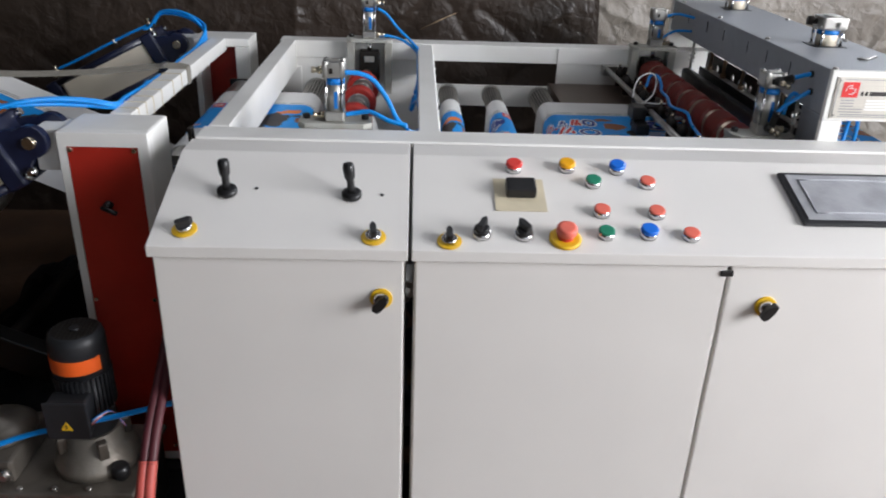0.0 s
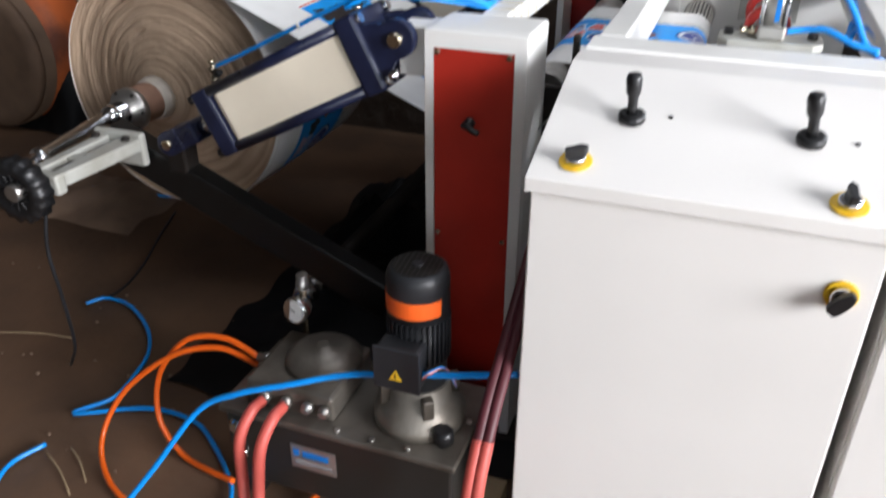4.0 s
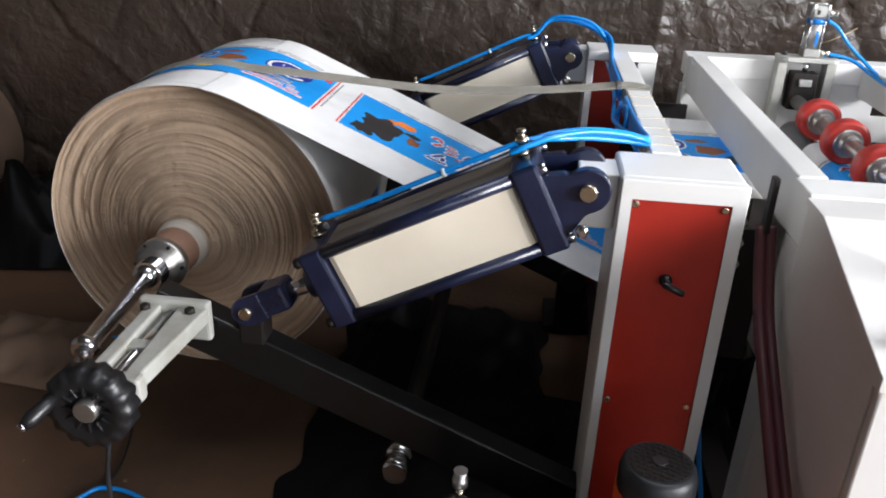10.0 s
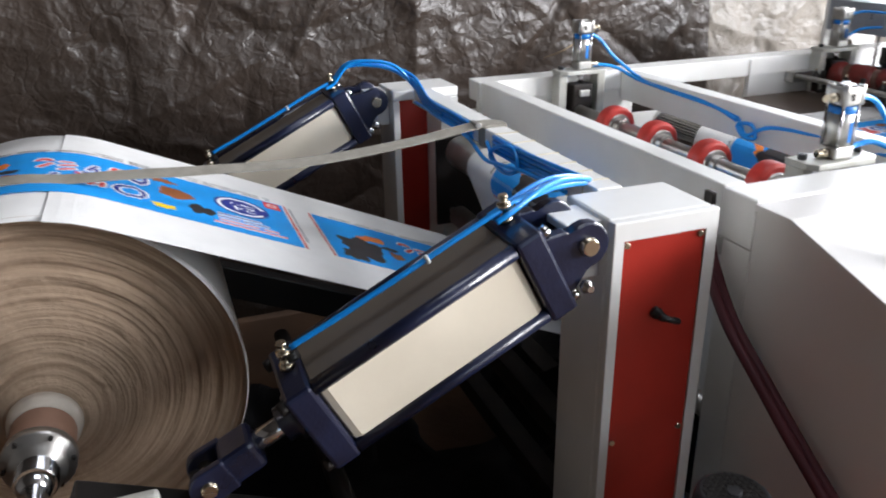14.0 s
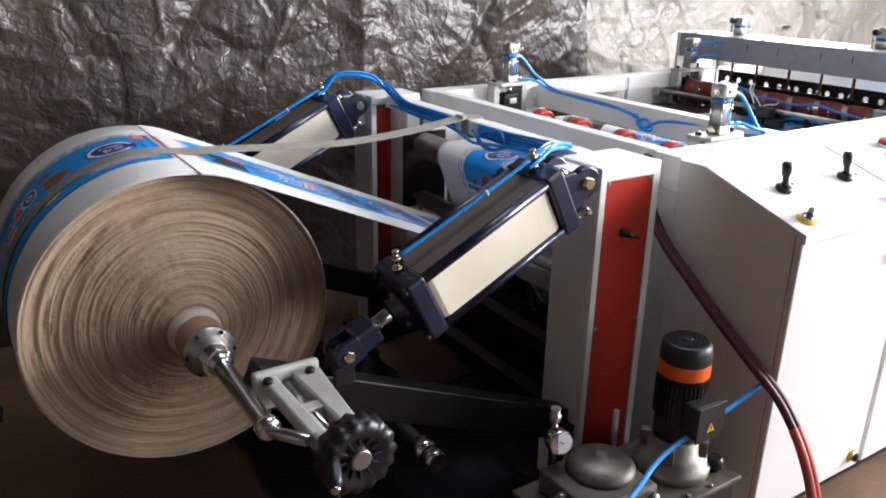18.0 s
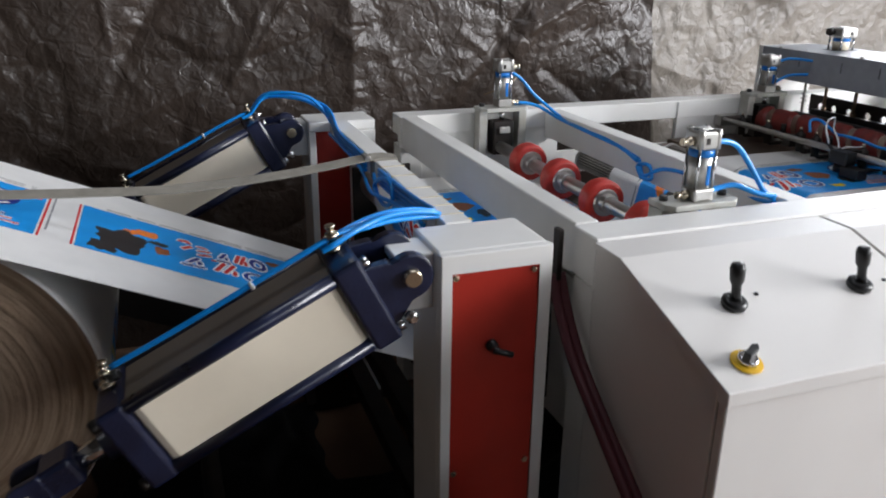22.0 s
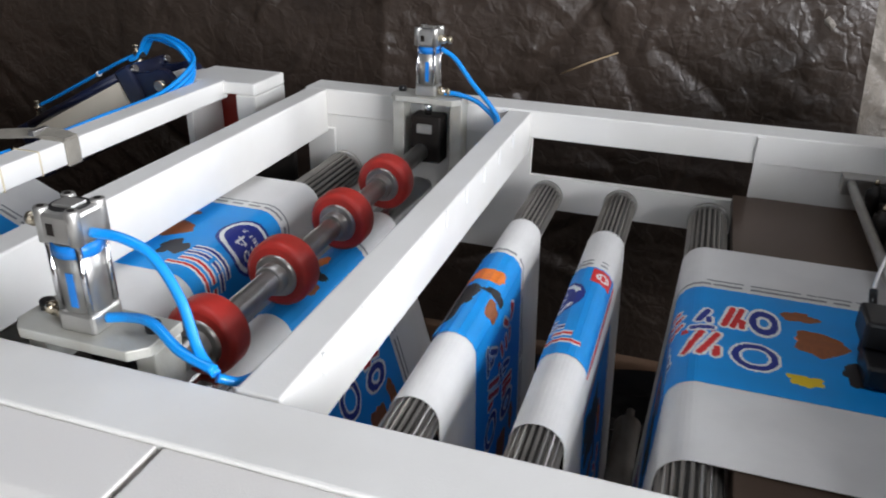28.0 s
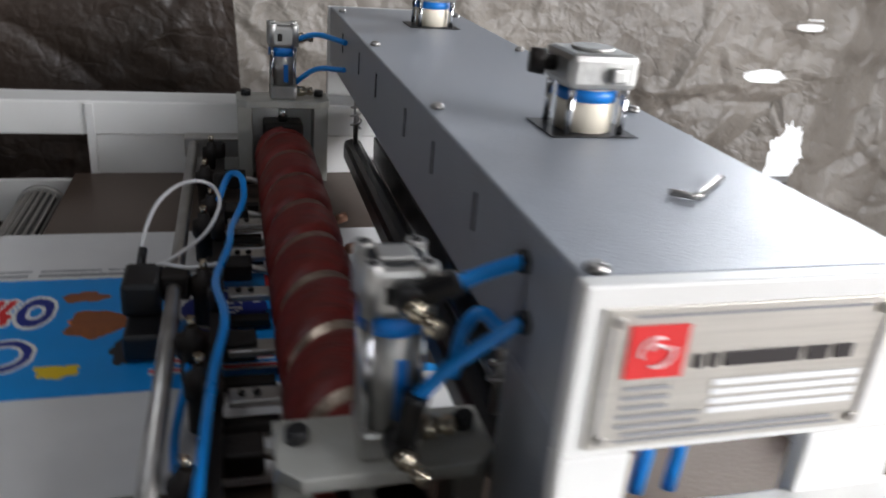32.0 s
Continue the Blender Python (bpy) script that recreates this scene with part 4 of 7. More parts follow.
def BM_wheel(c):
    bm = BM()
    n = 60
    out, inn, o2, i2 = [], [], [], []
    for k in range(n):
        a = 2 * math.pi * k / n
        r = 0.064 + 0.0034 * math.cos(a * 15)
        for lst, rad, y in ((out, r, -0.016), (o2, r, 0.018), (inn, 0.046, -0.022), (i2, 0.044, 0.02)):
            lst.append(bm.verts.new(c + Vector((rad * math.cos(a), y, rad * math.sin(a)))))
    hub = [bm.verts.new(c + Vector((0.022 * math.cos(2 * math.pi * k / n), -0.006, 0.022 * math.sin(2 * math.pi * k / n)))) for k in range(n)]
    for k in range(n):
        j = (k + 1) % n
        for p, q in ((out, inn), (out, o2), (o2, i2)):
            bm.faces.new((p[k], p[j], q[j], q[k])).smooth = True
        bm.faces.new((inn[k], inn[j], hub[j], hub[k])).smooth = True
    bm.faces.new(hub)
    bm.faces.new(i2)
    return bm


build_unwind()


def build_big_cylinder(dy):
    """A tie-rod air cylinder from the post down to the swing arm."""
    c = thing("air_cylinder", "navy and cream pneumatic cylinder between post and swing arm", "air cylinder", "unwind cylinders")
    x = Vector((-0.893, 0, -0.450))
    z = Vector((-0.450, 0, 0.893))
    y = z.cross(x)
    m = Matrix(((x.x, y.x, z.x, -0.332), (x.y, y.y, z.y, 0.378 + dy), (x.z, y.z, z.z, 0.876), (0, 0, 0, 1)))
    P = lambda a, b, d: m @ Vector((a, b, d))
    cap = lambda a0, a1, h: tbox(BM(), m @ Matrix.Translation(((a0 + a1) / 2, 0, 0)), a1 - a0, h, h, 0.006)
    top = part("end_cap", cap(0.055, 0.100, 0.148), M["navy"], c, "navy painted end cap")
    low = part("end_cap", cap(0.435, 0.478, 0.144), M["navy"], c, "navy painted end cap")
    part("barrel", tbox(BM(), m @ Matrix.Translation((0.2675, 0, 0)), 0.334, 0.128, 0.128, 0.014), M["cream"], c, "cream anodised flat-sided barrel")
    part("top_plate", tbox(BM(), m @ Matrix.Translation((0.2675, 0, 0.0655)), 0.333, 0.098, 0.003, 0.001), M["bronze"], c, "bronze-brown anodised face on the barrel")
    for sy in (-1, 1):
        for sz in (-1, 1):
            t = part("tie_rod", rod(BM(), P(0.1005, sy * 0.061, sz * 0.061), P(0.4345, sy * 0.061, sz * 0.061), 0.0115, 14), M["navy"], c)
            part("tie_nut", lathe(BM(), P(0.0555, sy * 0.060, sz * 0.060), P(0.044, sy * 0.060, sz * 0.060), [(0, 0.010), (1, 0.010)], 6), M["chrome"], top)
            part("tie_nut", lathe(BM(), P(0.4775, sy * 0.060, sz * 0.060), P(0.489, sy * 0.060, sz * 0.060), [(0, 0.010), (1, 0.010)], 6), M["dark_steel"], low)
    # pivot ears and pin
    for sy in (-0.052, 0.052):
        bm = BM()
        out = [(0.058, -0.062), (0.058, 0.052), (0.02, 0.040)]
        out += [(0.036 * math.cos(a), 0.036 * math.sin(a)) for a in [math.radians(60 + 24 * k) for k in range(11)]]
        prism(bm, out, m @ Matrix(((1, 0, 0, 0), (0, 0, 1, sy - 0.011), (0, 1, 0, 0), (0, 0, 0, 1))), 0.022, 0.003)
        part("pivot_ear", bm, M["navy"], c)
    pin = part("pivot_pin", rod(BM(), P(0, 0.074, 0), P(0, -0.074, 0), 0.014, 20, 0.002), M["brass"], c, "brass-coloured pivot pin")
    part("ear_bolt", lathe(BM(), P(0.03, 0.064, -0.054), P(0.03, 0.082, -0.054), [(0, 0.011), (0.5, 0.011), (0.52, 0.006), (1, 0.006)], 6), M["chrome"], c)
    part("piston_rod", rod(BM(), P(0.4785, 0, 0), P(0.575, 0, 0), 0.016, 20), M["chrome"], c)
    part("rod_boss", lathe(BM(), P(0.4785, 0, 0), P(0.510, 0, 0), [(0, 0.036), (0.4, 0.036), (0.5, 0.028), (1, 0.028)], 24), M["navy"], c)
    bm = BM()
    tbox(bm, m @ Matrix.Translation((0.580, 0, 0)), 0.055, 0.062, 0.05, 0.008)
    part("rod_fork", bm, M["navy"], c)
    for sy in (-0.026, 0.026):
        bm = BM()
        out = [(0.60, -0.026), (0.60, 0.026)] + [(0.636 + 0.028 * math.cos(a), 0.028 * math.sin(a)) for a in [math.radians(80 - 20 * k) for k in range(9)]]
        prism(bm, out, m @ Matrix(((1, 0, 0, 0), (0, 0, 1, sy - 0.007), (0, 1, 0, 0), (0, 0, 0, 1))), 0.014, 0.003)
        part("fork_ear", bm, M["navy"], c)
    part("fork_pin", rod(BM(), P(0.636, 0.040, 0), P(0.636, -0.040, 0), 0.012, 18, 0.002), M["brass"], c)
    for a, owner in ((0.078, top), (0.455, low)):
        fit = part("fitting", lathe(BM(), P(a, 0, 0.0735), P(a - 0.014, 0, 0.115), [(0, 0.011), (0.22, 0.011), (0.23, 0.008), (0.5, 0.008), (0.51, 0.0105), (0.7, 0.0105), (0.72, 0.005), (0.88, 0.005), (0.9, 0.008), (1, 0.007)], 16), M["brass"], owner, "nickel-plated push-in fitting")
        part("elbow", rod(BM(), P(a - 0.006, 0, 0.084), P(a - 0.024, 0.004, 0.086), 0.0075, 12), M["black"], fit)
    return c


for dy in (0.0, 1.1):
    build_big_cylinder(dy)


def hoses(name, runs, material, label, category="hose", group="", r=0.004):
    """Each run is one hose, a part of its own when there are several."""
    if len(runs) == 1:
        return solid(name, hose(BM(), runs[0], r), material, label, category, group)
    t = thing(name, label, category, group)
    for pts in runs:
        part("hose", hose(BM(), pts, r), material, t)
    return t


def build_unwind_hoses():
    b = M["blue_hose"]
    for dy in (0.0, 1.1):
        y = 0.378 + dy
        runs = []
        for k, o in enumerate((0.0, 0.009, 0.019, -0.010)):
            up = [(-0.765, y - 0.002 + o, 0.770), (-0.70, y - 0.002 + o, 0.800), (-0.60, y - 0.003 + o, 0.850), (-0.50, y - 0.002 + o, 0.900), (-0.43, y + o, 0.932)] if k == 0 else [(-0.455, y + o, 0.912), (-0.43, y + o, 0.925)]
            if dy == 0:
                tail = [(-0.385, y + 0.02 + o, 0.934), (-0.33, y + 0.06 + o, 0.930), (-0.27, y + 0.10 + o, 0.918), (-0.225, y + 0.13 + o, 0.905), (-0.228, y + 0.22, 0.885 + o), (-0.229, y + 0.36, 0.878 + o), (-0.229, y + 0.50, 0.876 + o)]
            else:
                tail = [(-0.39, y - 0.01 + o, 0.968), (-0.33, y - 0.03 + o, 0.972), (-0.27, y - 0.05 + o, 0.955), (-0.228, y - 0.08, 0.915 + o), (-0.229, y - 0.20, 0.880 + o), (-0.229, y - 0.38, 0.877 + o), (-0.229, y - 0.48, 0.875 + o)]
            tail = [(x, yy, zz + (k - 1) * 0.0055 * max(0, 1 - abs(i - 1.5) / 2.5)) for i, (x, yy, zz) in enumerate(tail)]
            runs.append(up + tail)
        h = hoses("air_hose", runs, b, "pair of blue air hoses tied along the cylinder", group="blue air hoses", r=0.0045)
        part("cable_tie", lathe(BM(), (-0.562, y - 0.003, 0.868), (-0.557, y - 0.003, 0.8705), [(0, 0.0072), (1, 0.0072)], 12), M["ink_white"], h, "white cable tie")
    # slack coil tied under the bar
    runs = [[(-0.235, 0.90, 0.880), (-0.245, 0.84, 0.855), (-0.245, 0.78, 0.845), (-0.24, 0.74, 0.865), (-0.235, 0.77, 0.895), (-0.24, 0.83, 0.888), (-0.245, 0.86, 0.862), (-0.24, 0.80, 0.84), (-0.232, 0.70, 0.872), (-0.23, 0.58, 0.878)],
            [(-0.233, 1.38, 0.874), (-0.233, 1.20, 0.872), (-0.24, 1.0, 0.868), (-0.25, 0.88, 0.85), (-0.25, 0.80, 0.858), (-0.238, 0.70, 0.866), (-0.232, 0.56, 0.870)]]
    hoses("air_hose", runs, b, "blue air hoses coiled and tied along the cross bar", group="blue air hoses", r=0.0045)


build_unwind_hoses()


def build_strap():
    pts = [(-0.17, 0.955, 0.9032), (-0.225, 0.955, 0.9045), (-0.40, 0.925, 0.890), (-0.62, 0.89, 0.884), (-0.82, 0.868, 0.897), (-0.96, 0.855, 0.909)]
    a0 = math.radians(77)
    for k in range(9):
        a = a0 + math.radians(12) * k
        pts.append((RX + (RR + 0.004) * math.cos(a), 0.85, RZ + (RR + 0.004) * math.sin(a)))
    path = spline(pts, 5)
    bm = BM()
    rows = []
    for i, p in enumerate(path):
        d = (path[min(i + 1, len(path) - 1)] - path[max(i - 1, 0)]).normalized()
        n = Vector((0, 1, 0)).cross(d).normalized()
        n = n if n.z > 0 or i > len(path) * 0.8 else -n
        tw = 0.004 * min(1, i / 6) * min(1, (len(path) - i) / 45)
        rows.append([bm.verts.new(p + Vector((0, s * 0.0155, tw * s)) + n * h) for s, h in ((-1, 0), (1, 0), (1, 0.0022), (-1, 0.0022))])
    for p, q in zip(rows, rows[1:]):
        for k in range(4):
            bm.faces.new((p[k], p[(k + 1) % 4], q[(k + 1) % 4], q[k]))
    bm.faces.new(rows[0])
    bm.faces.new(rows[-1])
    s = thing("brake_strap", "grey webbing brake strap laid over the roll", "strap")
    part("webbing", bm, M["strap"], s)
    part("buckle", box(BM(), -0.245, -0.232, 0.936, 0.974, 0.902, 0.912, 0.002), M["steel"], s, "steel strap buckle")


build_strap()
solid("loose_wire", hose(BM(), [(0.49, 2.02, 0.85), (0.53, 1.965, 0.878), (0.575, 1.965, 0.90), (0.635, 2.02, 0.918)], 0.0022, 5, 4), M["straw"], "thin pale twig of wire caught on the plastic sheet", "wire")


# ---- idlers ----
def roller(name, x, z, r, y0, y1, material, label, seg=28, category="roller", group="idle rollers", shaft=True):
    t = thing(name, label, category, group, at=(x, 0, z))
    part("shell", rod(BM(), (0, y0, 0), (0, y1, 0), r, seg, 0.002), material, t)
    if shaft:
        part("journal", rod(BM(), (0, y0 - 0.05, 0), (0, y1 + 0.05, 0), r * 0.35, 14), M["steel"], t)
    return t


def fluted(x, z, r, y0, y1):
    t = thing("fluted_tube", "grooved aluminium tube roller under the fabric", "roller", "fluted tube rollers", at=(x, 0, z))
    n = 88
    bm = BM()
    ends = []
    for y in (y0, y1):
        ends.append([bm.verts.new(((r - (0.006 if k % 4 < 2 else 0)) * math.cos(2 * math.pi * k / n), y, (r - (0.006 if k % 4 < 2 else 0)) * math.sin(2 * math.pi * k / n))) for k in range(n)])
    for k in range(n):
        bm.faces.new((ends[0][k], ends[0][(k + 1) % n], ends[1][(k + 1) % n], ends[1][k]))
    bm.faces.new(ends[0])
    bm.faces.new(ends[1])
    part("shell", bm, M["fluted"], t)
    # dark core puts the shade between the ridges into colour
    part("groove_core", rod(BM(), (0, y0 + 0.001, 0), (0, y1 - 0.001, 0), r - 0.0038, 40), M["groove"], t, "groove bottoms coloured dark for the shade in them")
    for y in (y0 - 0.012, y1):
        part("end_collar", lathe(BM(), (0, y, 0), (0, y + 0.012, 0), [(0, r * 1.08), (1, r * 1.08)], 28), M["alu"], t)
    return t


IDLERS = []
for k in (1, 2, 4, 6, 8, 10):
    x, z, r, s = ROLLERS[k]
    IDLERS.append((roller("idle_roller", x, z, r - 0.0006, 0.56, 1.36, M["steel"], "plain steel idle roller under the fabric"), r, s, k < 6))
for k in (3, 7, 9, 11):
    x, z, r, s = ROLLERS[k]
    IDLERS.append((fluted(x, z, r - 0.0006, 0.56, 1.40), r, s, k == 3))
x, z, r, s = ROLLERS[5]
IDLERS.append((roller("feed_roller", x, z, r - 0.0006, 0.50, 1.42, M["chrome"], "chromed feed roller under red pressure wheels", group="feed rollers"), r, s, True))
x, z, r, s = ROLLERS[12]
IDLERS.append((roller("feed_roller", x, z, r - 0.0006, 0.50, 1.42, M["steel"], "steel feed roller under the red rubber roll", group="feed rollers"), r, s, False))
# side cheeks that carry the infeed idlers
for y in (0.50, 1.41):
    bm = BM()
    box(bm, -0.165, 0.008, y, y + 0.012, 0.50, 0.765, 0.003)
    solid("idler_cheek", bm, M["dark_steel"], "dark steel cheek plate holding the infeed rollers", "bracket", "idler cheeks")


# ---- lifting cylinders ----
def small_cylinder(t, m, h, head=0.048, bore=0.0222, knob=True, face=1):
    """An upright aluminium air cylinder on the pose m, h high."""
    P = lambda a, b, d: m @ Vector((a, b, d))
    bot = part("lower_head", tbox(BM(), m @ Matrix.Translation((0, 0, 0.012)), head * 0.92, head * 0.92, 0.024, 0.004), M["alu"], t)
    top = part("upper_head", tbox(BM(), m @ Matrix.Translation((0, 0, h - 0.017)), head, head, 0.034, 0.005), M["alu"], t)
    part("head_recess", rod(BM(), P(0, 0, h - 0.0005), P(0, 0, h + 0.0006), head * 0.40, 28), M["black"], top, "dark recess in the cylinder head")
    part("head_cap", tbox(BM(), m @ Matrix.Translation((0, 0, h + 0.0015)), head * 0.52, head * 0.44, 0.004, 0.0015), M["alu"], top)
    part("port_recess", tbox(BM(), m @ Matrix.Translation((-head * 0.12, -head / 2 - 0.0002, h - 0.018)), 0.008, 0.0012, 0.012), M["dark_steel"], top)
    part("barrel", rod(BM(), P(0, 0, 0.0245), P(0, 0, h - 0.0345), bore, 32), M["alu"], t)
    part("blue_band", rod(BM(), P(0, 0, h - 0.049), P(0, 0, h - 0.035), bore + 0.0012, 32), M["blue_band"], t, "blue printed band")
    part("label", tbox(BM(), m @ Matrix.Translation((0.004, -bore - 0.0003, 0.024 + (h - 0.08) * 0.5)), 0.008, 0.0012, (h - 0.08) * 0.7), M["blue_band"], t, "blue and white label strip")
    e = head / 2 - 0.006
    for sx in (-e, e):
        for sy in (-e, e):
            part("tie_rod", rod(BM(), P(sx, sy, 0.0245), P(sx, sy, h - 0.0345), 0.0032, 8), M["chrome"], t)
            lug = part("corner_lug", lathe(BM(), P(sx, sy, h - 0.033), P(sx, sy, h + 0.003), [(0, 0.0072), (0.95, 0.0072), (1, 0.0064)], 16), M["alu"], top)
            part("screw_socket", rod(BM(), P(sx, sy, h + 0.0028), P(sx, sy, h + 0.0036), 0.0036, 10), M["dark_steel"], lug)
    for z, owner in ((0.012, bot), (h - 0.020, top)):
        f = part("fitting", lathe(BM(), P(face * head / 2, -0.004, z), P(face * (head / 2 + 0.026), -0.004, z), [(0, 0.009), (0.45, 0.009), (0.5, 0.006), (0.75, 0.006), (0.76, 0.008), (1, 0.007)], 12), M["brass"], owner, "brass flow control fitting")


def lift_unit(name, x, y, h, label, toward, reach=0.078, head=0.048, face=1, drop=0.0):
    """A bridge bracket on the frame with a lifting cylinder and its bearing block."""
    t = thing(name, label, "lifting cylinder", "lifting cylinders")
    z = TOP + 0.010 - drop
    bm = BM()
    prism(bm, [(-reach, -0.018), (-reach, 0.036), (reach, 0.036), (reach, -0.018), (reach - 0.016, -0.034), (-reach + 0.016, -0.034)], Matrix.Translation((x, y, z)), 0.012, 0.0015)
    part("bridge_plate", bm, M["casting"], t)
    for sx in (-reach + 0.001, reach - 0.026):
        part("bridge_leg", box(BM(), x + sx, x + sx + 0.025, y - 0.012, y + 0.033, 0.72, z - 0.0005, 0.002), M["casting"], t)
    for sx in (-reach + 0.016, reach - 0.016):
        part("cap_screw", lathe(BM(), (x + sx, y + 0.010, z + 0.0125), (x + sx, y + 0.010, z + 0.023), [(0, 0.0085), (0.85, 0.0085), (1, 0.007)], 14), M["black"], t)
    small_cylinder(t, Matrix.Translation((x, y, z + 0.012)), h, head, face=face)
    part("piston_rod", rod(BM(), (x, y, z - 0.030), (x, y, z - 0.0005), 0.008, 14), M["chrome"], t)
    part("rod_clip", box(BM(), x - 0.017, x + 0.017, y - 0.03, y - 0.0205, z - 0.066, z - 0.046, 0.003), M["alu"], t)
    part("bearing_block", box(BM(), x - 0.034, x + 0.034, y - 0.02, y + 0.03, 0.765, z - 0.030, 0.005), M["dark_steel"], t)
    return t


lift_unit("lift_unit", 0.288, 0.474, 0.134, "aluminium lifting cylinder on a white bridge bracket", -1, reach=0.083, face=-1, drop=0.014)
lift_unit("lift_unit", 0.312, 1.450, 0.137, "aluminium lifting cylinder on a white bridge bracket", 1)
near_lift = lift_unit("lift_unit", 1.312, 0.540, 0.148, "aluminium lifting cylinder beside the cutting head", -1, head=0.048, drop=0.040)
lift_unit("lift_unit", 1.297, 1.450, 0.122, "aluminium lifting cylinder beside the cutting head", 1)


def build_nip():
    t = thing("pressure_shaft", "steel shaft with four red rubber pressure wheels", "pressure shaft", at=(0.302, 0, 0.7895))
    part("shaft", rod(BM(), (0, 0.47, 0), (0, 1.46, 0), 0.0175, 20, 0.002), M["steel"], t)
    for y in (0.640, 0.835, 1.041, 1.237):
        w = part("wheel", lathe(BM(), (0, y - 0.022, 0), (0, y + 0.022, 0), [(0, 0.044), (0.06, 0.050), (0.2, 0.052), (0.8, 0.052), (0.94, 0.050), (1, 0.044)], 40), M["red_rubber"], t, "red polyurethane pressure wheel")
        part("wheel_hub", lathe(BM(), (0, y - 0.027, 0), (0, y + 0.027, 0), [(0, 0.031), (0.1, 0.034), (0.9, 0.034), (1, 0.031)], 28), M["steel"], w)
        part("wheel_collar", rod(BM(), (0, y - 0.044, 0), (0, y + 0.044, 0), 0.0235, 24, 0.002), M["steel"], w)
    return t


nip = build_nip()


def build_red_roll():
    t = thing("rubber_roll", "dark red rubber draw roll with worn metal bands", "rubber roll", at=(1.297, 0, 0.8145))
    y0, y1, pitch, seg = 0.550, 1.425, 0.113, 40
    # a thick rubber strip wound in a screw line, with bare steel between its turns
    bm = BM()
    prof = [(0.0, 0.0425), (0.006, 0.0475), (0.020, 0.0500), (0.034, 0.0488), (0.048, 0.0505), (0.062, 0.0490), (0.076, 0.0502), (0.088, 0.0478), (0.094, 0.0425)]
    rows = []
    for k in range(int((y1 - y0 + pitch) / pitch * seg)):
        a = 2 * math.pi * k / seg
        yk = y0 - pitch + pitch * k / seg
        wob = 0.003 * noise.noise(Vector((k * 0.11, 2.0, 0)))
        rows.append([bm.verts.new((-r * math.cos(a), min(max(yk + o + wob, y0), y1), r * math.sin(a))) for o, r in prof])
    for p, q in zip(rows, rows[1:]):
        for k in range(len(prof) - 1):
            if max(v.co.y for v in (p[k], p[k + 1], q[k + 1], q[k])) - min(v.co.y for v in (p[k], p[k + 1], q[k + 1], q[k])) > 1e-5:
                bm.faces.new((p[k], p[k + 1], q[k + 1], q[k])).smooth = True
    part("rubber_strip", bm, M["red_roll"], t)
    part("band", rod(BM(), (0, y0 + 0.002, 0), (0, y1 - 0.002, 0), 0.0432, 40), M["band"], t, "worn bright metal core")
    for a in (y0 - 0.002, y1 - 0.006):
        part("end_disc", rod(BM(), (0, a, 0), (0, a + 0.008, 0), 0.047, 36, 0.002), M["red_roll"], t)
    part("shaft", rod(BM(), (0, 0.48, 0), (0, 1.47, 0), 0.016, 18), M["steel"], t)
    return t


red_roll = build_red_roll()


